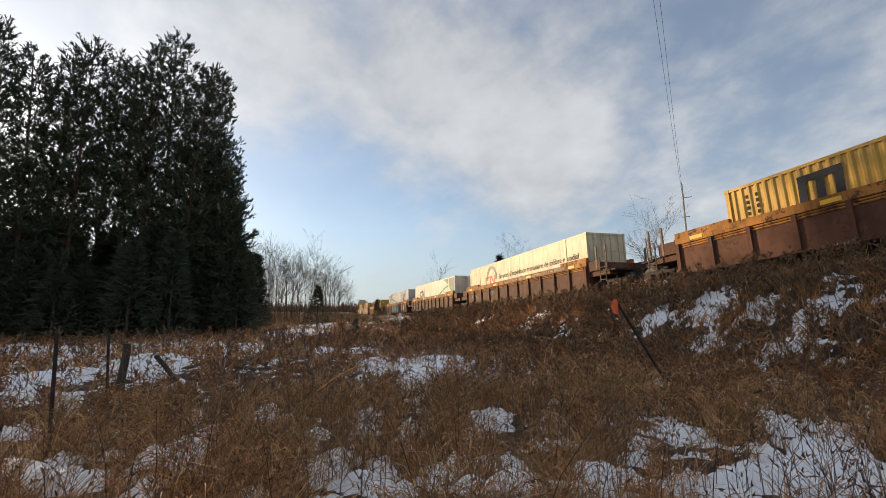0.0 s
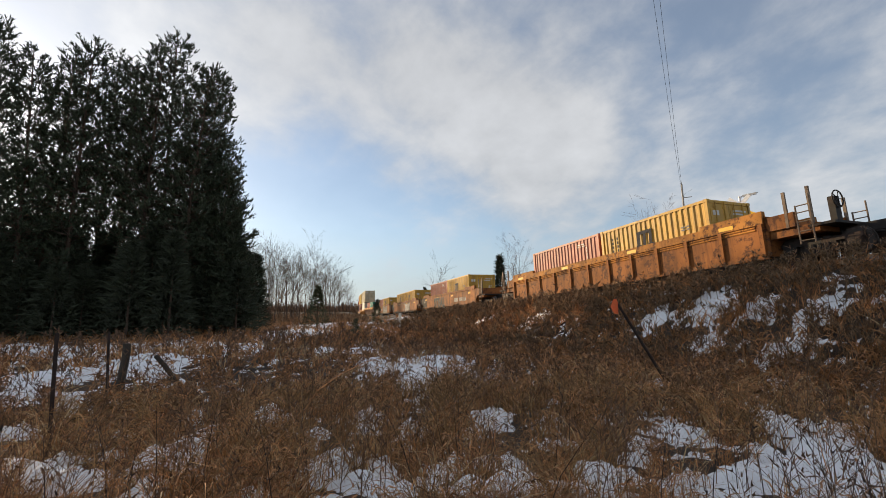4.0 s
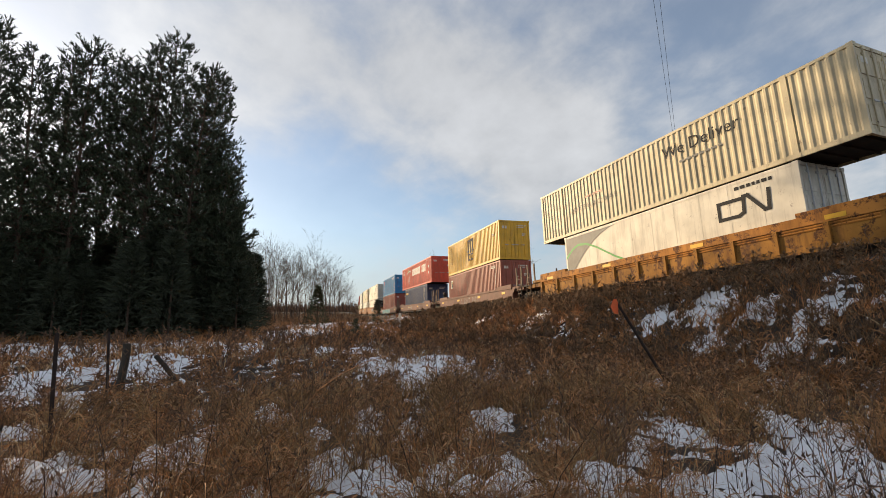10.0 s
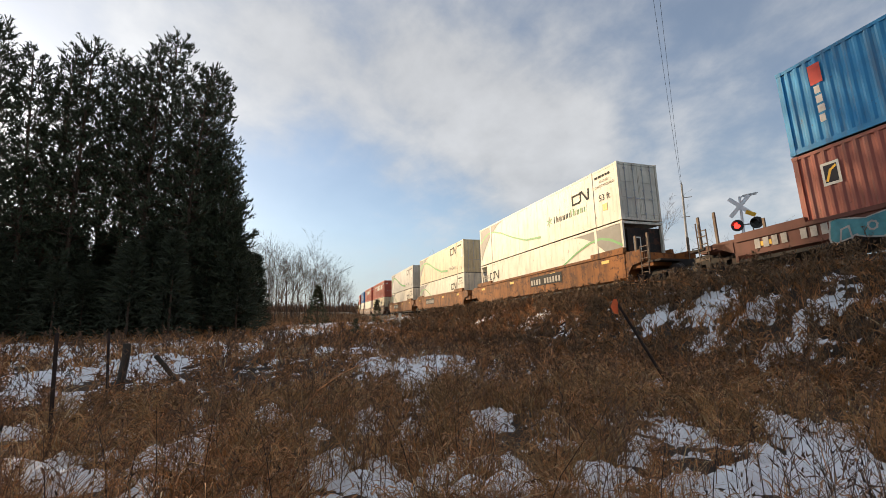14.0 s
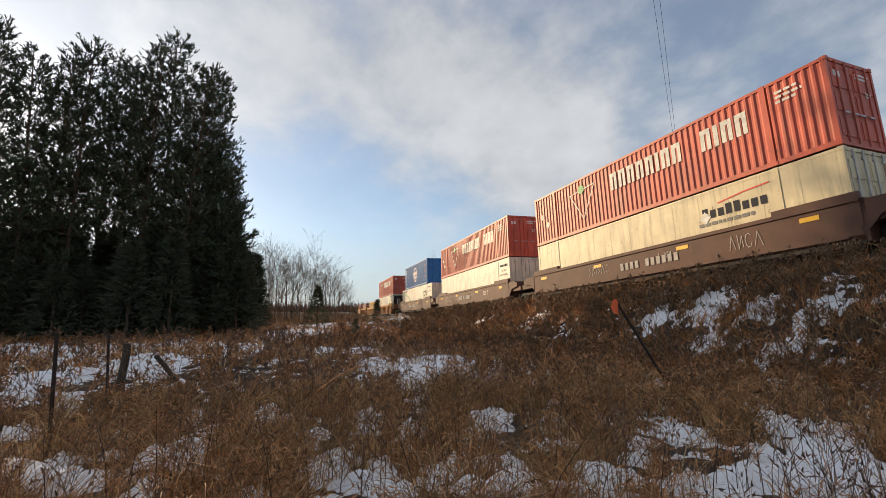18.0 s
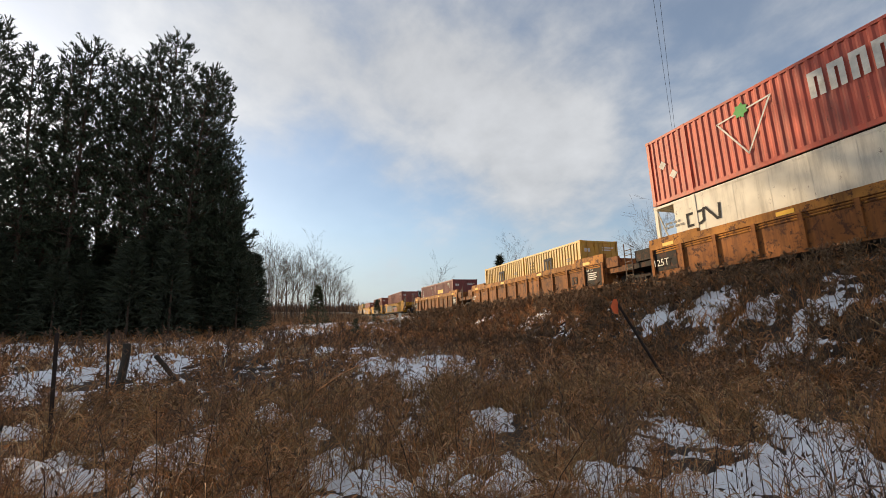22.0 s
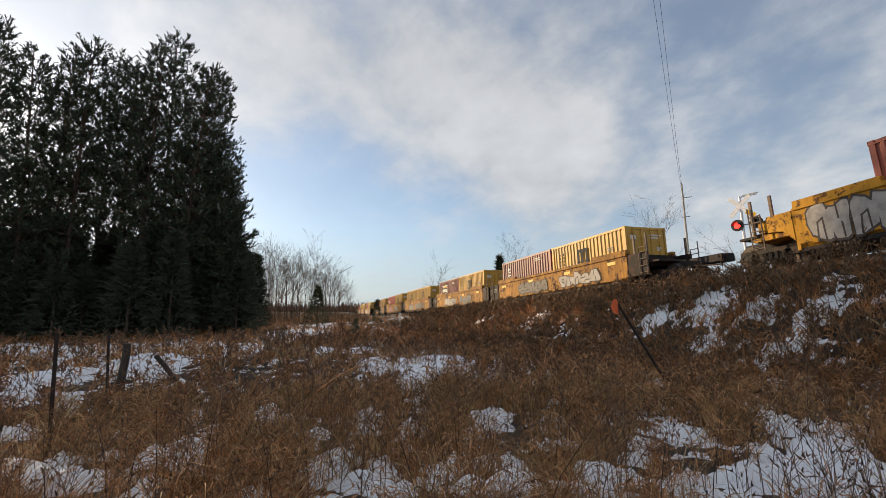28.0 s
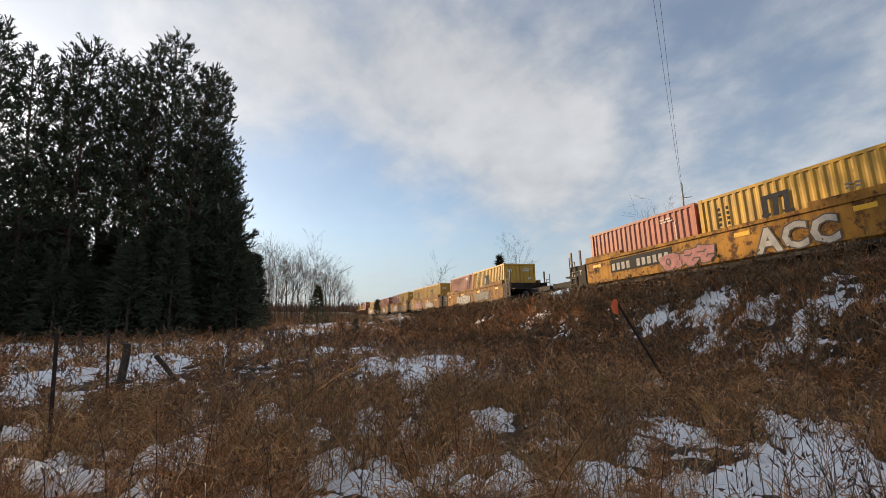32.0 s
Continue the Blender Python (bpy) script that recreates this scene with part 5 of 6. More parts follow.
def red_twenty(logo=None, tone="red_brown", label="brown-red corrugated twenty-foot container"):
    return plain_box(label, 6.06, 2.59, tone, logo)


def make_train():
    B, D, O, Y, YE = "brown ribbed well wagon with rusty orange top rails", "smooth-sided brown well wagon with sprayed graffiti", "orange-brown well wagon with faded paint", "ochre ribbed well wagon with worn paint", "yellow smooth-sided well wagon with black ends"
    P53, W53, P40, W40 = 20.0, 16.6, 15.6, 12.7

    def unit(c, label, paint_name, first=False, last=False, pitch=P53, well=W53, gap=1.0, **kw):
        w = wagon(label, pitch, well, paint_name, front=gap if first else 0.0, rear=gap if last else 0.0, rear_truck=last, **kw)
        TRAIN.append((w, c, pitch, 0, 0))
        return w

    # opening set
    w = unit(1.55, B, "w_brown", last=True, chord="w_chord")
    load(1.55, P53, stack(yellow_box(12.19, 2.59, dual=True, at=2.45)))
    w = unit(23.65, B, "w_brown", first=True, chord="w_chord")
    pick(w, W53, 3)
    load(23.65, P53, stack(caliber_long()))
    w = unit(43.6, B, "w_brown", chord="w_chord")
    pick(w, W53, 4)
    load(43.6, P53, stack(white_mirror(False)))
    w = unit(63.6, B, "w_brown", last=True, chord="w_chord", gap=1.9)
    graffiti(w, W53, 11, 4.6, 6.0, 0.4, 1.25, "graf_teal", "graf_navy")
    graffiti(w, W53, 12, 12.2, 3.0, 0.45, 0.9, "graf_pink", "graf_dark")
    load(63.6, P53, stack(white_mirror(True)))
    unit(87.5, B, "w_orange", first=True, last=True, chord="w_chord", gap=1.8, wheel=True)
    load(87.5, P53, pair(red_twenty(tone="salmon"), yellow_box(6.06)))
    w = unit(110.65, D, "w_orange", ends="w_black", first=True, ribs=False, gap=1.8)
    graffiti(w, W53, 0, 4.4, 5.0, 0.42, 1.3, "mark_black", "graf_grey", "STEAL")
    number_panel(w, W53, 11.2, 0.75, dark=False)
    side_text(w, W53, "125 T", 0.34, 0.14, 1.08, "mark_white")
    load(110.65, P53, pair(red_twenty(), yellow_box(6.06)))
    w = unit(130.65, D, "w_orange", ends="w_black", ribs=False)
    graffiti(w, W53, 21, 3.4, 5.5, 0.4, 1.05, "w_orange", "graf_dark")
    graffiti(w, W53, 22, 8.0, 4.5, 0.4, 1.05, "graf_white", "graf_dark")
    side_text(w, W53, "125 T", 0.34, 0.14, 1.08, "mark_white")
    load(130.65, P53, pair(yellow_box(6.06), yellow_box(6.06)))
    w = unit(150.5, D, "w_orange", ends="w_black", last=True, ribs=False)
    graffiti(w, W53, 23, 0.8, 3.8, 0.5, 0.9, "graf_white", "graf_dark")
    number_panel(w, W53, 5.6, 0.85, dark=False)
    graffiti(w, W53, 24, 9.6, 4.5, 0.5, 1.0, "graf_grey", "graf_white")
    side_text(w, W53, "125 T", 0.34, 0.14, 1.08, "mark_white")
    load(150.5, P53, pair(red_twenty("sticker"), yellow_box(6.06)))
    w = unit(172.5, B, "w_brown", first=True, chord="w_chord", wheel=True)
    side_text(w, W53, "40", 0.5, 6.4, 0.55, "graf_grey")
    load(172.5, P53, pair(red_twenty("column", "salmon", "faded red corrugated twenty-foot container"), teal_twenty()))
    w = unit(192.8, "yellow-orange ribbed well wagon with worn paint", "w_ochre", last=True, chord="w_chord", top=1.35)
    load(192.8, P53, stack(white_forty(), white_long("old", "ribbed", "beige")))
    w = unit(212.9, "rust-red well wagon with pale graffiti", "w_red", first=True, last=True, ribs=False, top=1.15, gap=1.0)
    tag(w, W53, 31, 6.5, 4.0, 0.4, 0.5, wide=0.03)
    load(212.9, P53, stack(plain_box("brown-red corrugated forty-foot container", 12.19, 2.896, "red_brown", "sticker"), yellow_box(12.19, 2.896, dual=True, fresh=True)))
    w = unit(233.15, "rust-red well wagon with dusty sides", "w_red", first=True, last=True, ribs=False, top=1.15, wheel=True)
    tag(w, W53, 71, 5.2, 2.2, 0.55, 0.45, wide=0.03)
    tag(w, W53, 72, 11.0, 1.6, 0.5, 0.4)
    load(233.15, P53, stack(navy_forty(), red_long(turned=True)))
    w = unit(253.2, "rust-red well wagon with teal graffiti", "w_red", first=True, last=True, ribs=False, top=1.1)
    graffiti(w, W53, 33, 3.0, 8.0, 0.35, 0.6, "graf_teal", "graf_white")
    number_panel(w, W53, 0.7, 0.62, 5, dark=False)
    load(253.2, P53, stack(plain_box("brown-red corrugated forty-foot container", 12.19, 2.896, "red_brown", "sticker"), sky_forty()))
    # three orange-brown units with insulated boxes
    for i, c in enumerate((275.15, 295.0, 314.85)):
        w = unit(c, O, "w_orange", first=i == 0, last=i == 2, ribs=False, top=1.75, gap=1.2)
        number_panel(w, W53, 8.2 if i == 0 else 4.0, 0.95)
        if i == 2:
            tagged(piece("lettering", words("125 T", 0.45, W53, 0.4, 1.15, GX - 0.004), M["mark_white"], w), kind="stuff")
        if i == 1:
            side_text(w, W53, "B", 0.4, 11.5, 0.95, "mark_black")
        low = white_long("unit_left") if i == 0 else white_long("cool")
        high = white_long("cool") if i == 0 else white_long("deliver", "flat", "beige" if i == 1 else "grey_white")
        load(c, P53, stack(low, high))
    # three dark brown units
    for i, c in enumerate((338.7, 358.5, 378.2)):
        w = unit(c, "dark brown smooth-sided well wagon with yellow reflectors", "w_dark", first=i == 0, last=i == 2, ribs=False, top=1.6, gap=1.8)
        number_panel(w, W53, 7.2 if i == 0 else 6.0, 0.8, dark=False)
        tag(w, W53, 40 + i, 2.6 if i else 12.6, 1.6, 0.75, 0.5)
        tag(w, W53, 44 + i, 9.4, 0.9, 1.0, 0.22)
        tag(w, W53, 47 + i, 5.0, 1.3, 0.85, 0.4)
        if i == 1:
            side_text(w, W53, "125 T", 0.45, W53 - 4.6, 0.9, "mark_white")
        low = white_long("plain", "flat", "beige") if i == 0 else white_long("plain") if i == 1 else white_long("cool")
        if i == 0:
            def word(bm):
                u = 11.3
                for k in range(8):
                    quad_on(bm, 16.15, u, 1.8, u + 0.22, 2.2 if k in (0, 3, 4) else 2.1)
                    u += 0.32
            mark(low, "emblem", word, M["mark_navy"], "navy plain word blocks")
            mark(low, "emblem_line", lambda bm: stroke(bm, 16.15, [(12.0, 2.3), (13.0, 2.44), (13.9, 2.5)], 0.05), M["mark_red"])
            small_lines(low, 16.15, 2.896, 11.1, 1.52, 1, M["mark_grey"], 2.6, 0.13)
        if i == 1:
            small_lines(low, 16.15, 2.896, 14.55, 2.35, 1, M["mark_black"], 1.25, 0.15)
            tagged(piece("lettering", words("HI-CUBE", 0.2, 16.15, 14.75, 2.0), M["mark_black"], low), kind="stuff")
            tagged(piece("lettering", words("CHASSIS REQUIRED", 0.17, 16.15, 14.3, 1.72), M["mark_black"], low), kind="stuff")
        load(c, P53, stack(low, blue_forty() if i == 2 else red_long(dull=True)))
    # three ochre ribbed units
    for i, c in enumerate((402.0, 421.6, 441.5)):
        w = unit(c, Y, "w_orange", first=i == 0, last=i == 2, gap=1.8, chord="w_chord", wheel=i == 0, ends="w_black" if i != 1 else "")
        tagged(piece("lettering", words("125T", 0.4, W53, 0.12, 0.7, GX - 0.06), M["mark_white"], w), kind="stuff")
        if i > 0:
            side_text(w, W53, "53", 0.55, W53 - 2.75, 0.6, "mark_black", bold=0.01)
            side_text(w, W53, "45", 0.2, W53 - 2.2, 1.12, "mark_black")
            side_text(w, W53, "40", 0.2, W53 - 3.3, 0.95, "mark_black")
            part("front_panel", _quad(W53, W53 - 1.55, 0.32, W53 - 0.1, 1.4, GX + 0.006), M["w_black"], w, "black painted side end")
            side_text(w, W53, "48  53", 0.2, W53 - 1.4, 1.12, "mark_white")
            small = bmesh.new()
            for r in range(4):
                quad_on(small, W53, W53 - 1.3, 0.98 - r * 0.1, W53 - 0.6 - 0.1 * (r % 2), 1.03 - r * 0.1, GX - 0.004)
            tagged(part("small_print", small, M["mark_white"], w, "rows of small white bars"), kind="stuff")
        load(c, P53, stack(white_long("unit_left"), red_long(dull=True)) if i == 0 else pair(yellow_box(6.06), yellow_box(6.06)) if i == 1 else pair(red_twenty("column", "maroon", "maroon corrugated twenty-foot container with white lettering"), red_twenty("yellow_word", "maroon", "maroon corrugated twenty-foot container with yellow emblem")))
    # three yellow units
    for i, c in enumerate((465.5, 485.4, 505.2)):
        w = unit(c, YE, "w_yellow", first=i == 0, last=i == 2, ribs=False, ends="w_black" if i < 2 else "", gap=1.0)
        number_panel(w, W53, (8.2, 9.0, 3.4)[i], 0.85)
        if i == 0:
            graffiti(w, W53, 51, 2.6, 4.4, 0.5, 0.95, "graf_grey", "graf_white")
            graffiti(w, W53, 52, 9.6, 2.0, 0.4, 0.7, "graf_pink", "w_yellow")
            for u, tx in ((13.2, "40"), (14.2, "45"), (14.8, "48"), (15.8, "53")):
                side_text(w, W53, tx, 0.24, u, 1.3, "mark_black")
        elif i == 1:
            graffiti(w, W53, 53, 5.2, 6.2, 0.35, 1.15, "graf_grey", "graf_white")
        else:
            graffiti(w, W53, 54, 9.6, 4.5, 0.4, 1.15, "graf_white", "graf_dark", "FRIO")
            graffiti(w, W53, 55, 0.4, 2.4, 0.45, 1.05, "graf_white", "graf_dark")
            side_text(w, W53, "53", 0.5, 7.9, 0.95, "mark_black")
            side_text(w, W53, "B", 0.4, 9.1, 0.95, "mark_black")
        if i < 2:
            side_text(w, W53, "125T", 0.34, 0.12, 0.85, "mark_white")
        load(c, P53, pair(red_twenty("sticker"), red_twenty("sticker")) if i == 2 else stack(plain_box("brown-red corrugated forty-foot container", 12.19, 2.896, "red_brown")))
    # short units of the last sets
    boxes = [
        (527.1, red_twenty("column", "maroon"), yellow_box(6.06), "graf_grey"), (542.6, red_twenty("framed", "maroon", "maroon corrugated twenty-foot container with framed emblem"), yellow_box(6.06), "graf_white"),
        (558.4, yellow_box(6.06), yellow_box(6.06), "graf_white"), (574.0, red_twenty("white_word", "cai_red", "scarlet corrugated twenty-foot container with white emblem"), yellow_box(6.06), "graf_pink"),
        (589.6, red_twenty(None, "salmon", "faded red corrugated twenty-foot container"), yellow_box(6.06), "graf_white"), (611.5, red_twenty(), yellow_box(6.06), "graf_white"),
        (627.1, yellow_box(6.06), yellow_box(6.06), "graf_pink"), (642.7, red_twenty(None, "maroon"), yellow_box(6.06), "graf_white"), (658.3, red_twenty(), red_twenty(), "graf_grey"), (673.9, yellow_box(6.06), yellow_box(6.06), "graf_white"),
    ]
    texts = {2: "NOSA", 4: "ACC"}
    for i, (c, a, b, g) in enumerate(boxes):
        w = unit(c, "yellow-ochre short well wagon with graffiti and black ends", "w_faded" if i < 5 else "w_ochre", first=i in (0, 5), last=i in (4, 9), ribs=False, pitch=P40, well=W40, gap=3.0 if i in (4, 5) else 2.4, ends="w_black", top=1.62)
        if i in texts:
            graffiti(w, W40, 0, 2.6 if i == 2 else 8.6, 4, 0.5, 0.9 if i == 2 else 1.1, "graf_white", "graf_dark", texts[i])
            graffiti(w, W40, 60 + i, 6.2 if i == 2 else 4.6, 4.0 if i == 2 else 2.0, 0.55, 0.65, "graf_grey" if i == 2 else "graf_pink", "graf_dark")
            if i == 4:
                number_panel(w, W40, 1.8, 0.9)
        else:
            graffiti(w, W40, 60 + i, 2.8, 2.8, 0.55, 0.65, g, "graf_dark")
            graffiti(w, W40, 80 + i, 7.4, 2.6, 0.55, 0.6, "graf_grey" if i % 2 else "graf_white", "graf_dark")
        side_text(w, W40, "40", 0.42, 0.5, 0.95, "mark_black")
        side_text(w, W40, "125 T", 0.36, -1.2, 1.0, "mark_white")
        load(c, P40, pair(a, b))
    # the far tail, low loads on dark wagons
    for i in range(8):
        c = 697 + 20.2 * i
        unit(c, "brown ribbed well wagon with rusty orange top rails", "w_brown", chord="w_chord")
        load(c, P53, pair(red_twenty(), yellow_box(6.06)) if i % 2 else stack(plain_box("brown-red corrugated forty-foot container", 12.19, 2.896, "red_brown")))


make_train()


def times_for(centre):
    """Close steps while a unit is near, wide ones while it is far off."""
    ts = {0.0, 32.0}
    t = 0.0
    while t < 32:
        s = centre - SPEED * t
        ts.add(round(t, 3))
        t += 0.2 if -30 < s < 45 else 0.5 if -60 < s < 110 else 2.0
    return sorted(ts)


def motions():
    for thing, c, length, y, z in TRAIN:
        walk(thing, [(t, rail_pose(c - SPEED * t, length) @ Matrix.Translation((0, y, z))) for t in times_for(c)])
# ------------------------------------------------ plants


def scatter(n, d0, d1, power, a0=-34.0, a1=64.0, accept=None, seed=1):
    """Places on the ground, thinning with distance."""
    g = np.random.default_rng(seed)
    out = []
    while len(out) < n:
        az = radians(g.uniform(a0, a1))
        d = d0 + (d1 - d0) * g.random() ** power
        x, y = d * math.sin(az), d * math.cos(az)
        u = np.interp(y, LY, LX) - x
        if u < 2.4 or (accept and not accept(x, y, u, g)):
            continue
        out.append((x, y, ground(x, y)))
    return np.array(out)


def clump(x, y):
    """Grass stands in tussocks."""
    return min(1.0, max(0.12, 0.5 + 2.2 * noise.noise((x * 1.5, y * 1.5, 21))))


def grass_ok(x, y, u, g):
    s = max(snow_depth(x, y), snow_depth(x * 1.14, y * 1.14) - 0.04)
    bare, thin = (0.3, 0.6) if x * x + y * y > 80 else (0.045, 0.24)
    return g.random() < (bare if s > 0.08 else thin if s > -0.02 else 1.0) * (0.45 if u < 5.5 else 1.0) * (0.5 if x < 6 and 10 < y < 27 else 1.0) * clump(x, y)


def blades(places, per, height, width, lean, seed, foot=0.07):
    g = np.random.default_rng(seed)
    n = len(places)
    count = g.integers(per[0], per[1], n)
    idx = np.repeat(np.arange(n), count)
    k = len(idx)
    tall = g.uniform(*height, n)[idx] * g.uniform(0.55, 1.15, k)
    away = g.normal(size=(n, 2))[idx] * 0.35
    base = places[idx] + np.concatenate([g.normal(size=(k, 2)) * foot, np.full((k, 1), -0.03)], 1)
    tilt = (g.normal(size=(k, 2)) * lean + away * lean) * tall[:, None]
    tip = base + np.concatenate([tilt, (tall * g.uniform(0.75, 1.0, k))[:, None]], 1)
    bend = np.concatenate([-tilt * 0.15 + g.normal(size=(k, 2)) * 0.10 * tall[:, None], (tall * g.uniform(0.0, 0.28, k))[:, None]], 1)
    near = np.linalg.norm(base[:, :2], axis=1)
    return ribbons(base, tip, bend, g.uniform(*width, k) * np.clip(near / 5, 0.8, 5.0))


def leafy(places, stems, height, seed, leaf=(0.06, 0.15), width=(0.008, 0.016)):
    """Dead stems carrying curled drooping leaves."""
    g = np.random.default_rng(seed)
    n = len(places)
    idx = np.repeat(np.arange(n), g.integers(*stems, n))
    k = len(idx)
    far = np.clip(np.linalg.norm(places[idx][:, :2], axis=1) / 5, 0.8, 4.5)
    tall = g.uniform(*height, n)[idx] * g.uniform(0.6, 1.15, k)
    base = places[idx] + np.concatenate([g.normal(size=(k, 2)) * 0.09, np.full((k, 1), -0.03)], 1)
    tip = base + np.concatenate([g.normal(size=(k, 2)) * 0.2 * tall[:, None], tall[:, None]], 1)
    out = [ribbons(base, tip, g.normal(size=(k, 3)) * 0.05, 0.006 * far, 2)]
    per = 6
    q = np.repeat(np.arange(k), per)
    f = g.uniform(0.15, 1.0, len(q))[:, None]
    b = base[q] + (tip - base)[q] * f
    a = g.uniform(0, 6.283, len(q))
    ln = g.uniform(*leaf, len(q)) * np.clip(far[q], 1, 1.8)
    drop = g.uniform(-0.7, 0.55, len(q))
    e = b + np.stack([np.cos(a) * ln, np.sin(a) * ln, drop * ln], 1)
    up = np.stack([-np.cos(a) * 0.1 * ln, -np.sin(a) * 0.1 * ln, g.uniform(0.1, 0.45, len(q)) * ln], 1)
    out.append(ribbons(b, e, up, g.uniform(*width, len(q)) * far[q], 3))
    return merge(out)


tuft = scatter(2000, 3.0, 34, 1.55, accept=grass_ok, seed=11)
tagged(piece("dry_grass", arrays_mesh("dry_grass", *blades(tuft, (6, 13), (0.22, 0.5), (0.007, 0.015), 0.42, 3)), M["grass"]), "tangled reddish-brown dead grass across the field", "grass", kind="stuff")
leafed = scatter(2100, 3.0, 26, 1.5, accept=grass_ok, seed=15)
tagged(piece("leafy_grass", arrays_mesh("leafy_grass", *leafy(leafed, (2, 6), (0.25, 0.6), 16)), M["leaf"]), "reddish-brown dead stems with curled dry leaves", "grass", kind="stuff")
tussock = scatter(300, 2.9, 10, 1.2, accept=grass_ok, seed=17)
tagged(piece("tussock_grass", arrays_mesh("tussock_grass", *blades(tussock, (34, 60), (0.32, 0.68), (0.006, 0.011), 0.6, 18, 0.11)), M["tussock"]), "arching yellow-brown tussocks of dead grass", "grass", kind="stuff")
pale = scatter(700, 3.0, 26, 1.5, accept=grass_ok, seed=12)
tagged(piece("pale_grass", arrays_mesh("pale_grass", *blades(pale, (3, 8), (0.25, 0.6), (0.006, 0.013), 0.55, 4)), M["grass_pale"]), "pale straw-coloured dead grass among the darker tufts", "grass", kind="stuff")
fargrass = scatter(4200, 24, 110, 1.5, -30, 30, grass_ok, seed=13)
tagged(piece("far_grass", arrays_mesh("far_grass", *blades(fargrass, (4, 8), (0.35, 0.75), (0.007, 0.012), 0.5, 5)), M["grass"]), "brown dead grass farther up the field", "grass", kind="stuff")
skyline = scatter(1100, 55, 150, 1.0, -14, 7, seed=19)
tagged(piece("field_edge_grass", arrays_mesh("field_edge_grass", *blades(skyline, (5, 9), (0.6, 1.3), (0.008, 0.014), 0.35, 20)), M["brush"]), "tall brown grass along the far edge of the field", "grass", kind="stuff")
behind = scatter(450, 2.4, 10, 1.0, 64, 326, seed=14)
tagged(piece("near_grass", arrays_mesh("near_grass", *blades(behind, (8, 15), (0.25, 0.6), (0.006, 0.013), 0.4, 6)), M["grass"]), "brown dead grass around the standpoint", "grass", kind="stuff")


def stalks(places, height, seed, branches=(5, 10), spread=0.34, r=0.004):
    """Dead weed stalks with forked tops and small seed heads."""
    g = np.random.default_rng(seed)
    seg, heads = [], []
    for p in places:
        h = g.uniform(*height)
        k = max(1.0, np.linalg.norm(p[:2]) / 6)
        lean = g.normal(size=2) * 0.10
        a = np.array(p) - (0, 0, 0.03)
        pts = [a]
        for i in range(1, 4):
            f = i / 3
            pts.append(a + np.array((lean[0] * h * f * f * 1.6, lean[1] * h * f * f * 1.6, h * f)))
        for i in range(3):
            seg.append((*pts[i], *pts[i + 1], r * k * (1.15 - 0.3 * i), r * k * (0.85 - 0.3 * i)))
        for j in range(g.integers(*branches)):
            f = g.uniform(0.4, 0.98)
            i = min(2, int(f * 3))
            q = pts[i] + (pts[i + 1] - pts[i]) * (f * 3 - i)
            az = g.uniform(0, 6.283)
            ln = h * spread * g.uniform(0.4, 1.0) * (1.25 - f)
            e = q + np.array((math.cos(az) * ln * 0.75, math.sin(az) * ln * 0.75, ln * 0.8))
            seg.append((*q, *e, r * k * 0.6, r * k * 0.35))
            for m in range(2):
                heads.append((e, np.array((g.normal() * 0.02, g.normal() * 0.02, g.uniform(0.0, 0.045))) * k, 0.006 * k))
    v1 = tubes(seg)
    b = np.array([h[0] for h in heads])
    v2 = ribbons(b, b + np.array([h[1] for h in heads]), np.zeros_like(b), np.array([h[2] for h in heads]) * 2.2, 1)
    return merge([v1, v2])


tagged(piece("weed_stalks", arrays_mesh("weed_stalks", *stalks(scatter(1000, 3.4, 30, 1.3, seed=21), (0.5, 1.05), 22)), M["weed"]), "dark dead weed stalks standing above the grass", "weeds", kind="stuff")
tagged(piece("single_stalks", arrays_mesh("single_stalks", *stalks(scatter(34, 2.7, 5.2, 1.0, -30, 60, seed=28), (0.55, 1.0), 29, (0, 3), 0.2, 0.0045)), M["post_steel"]), "few tall dark dead stems close by", "weeds", kind="stuff")


def bank(x, y, u, g):
    return 2.6 < u < 7.4 and g.random() < (0.35 if snow_depth(x, y) > 0.03 else 1.0)


tagged(piece("bank_brush", arrays_mesh("bank_brush", *stalks(scatter(1000, 9, 42, 1.2, -5, 63, bank, 23), (0.3, 0.75), 24, (6, 11), 0.5, 0.0045)), M["brush"]), "dense dark brush along the railway bank", "brush", kind="stuff")
def crest(x, y, u, g):
    return 2.5 < u < 4.6 and noise.noise((x * 0.5, y * 0.5, 31)) + g.uniform(-0.3, 0.5) > 0


tagged(piece("crest_brush", arrays_mesh("crest_brush", *stalks(scatter(560, 12, 46, 1.0, 0, 62, crest, 33), (0.3, 0.8), 34, (7, 13), 0.42, 0.0042)), M["brush"]), "tall dark brush along the top of the railway bank", "brush", kind="stuff")
bank_tuft = scatter(1200, 9, 40, 1.2, -5, 63, bank, 25)
tagged(piece("bank_grass", arrays_mesh("bank_grass", *blades(bank_tuft, (7, 13), (0.25, 0.6), (0.006, 0.012), 0.6, 26)), M["grass"]), "brown grass tufts on the railway bank", "grass", kind="stuff")


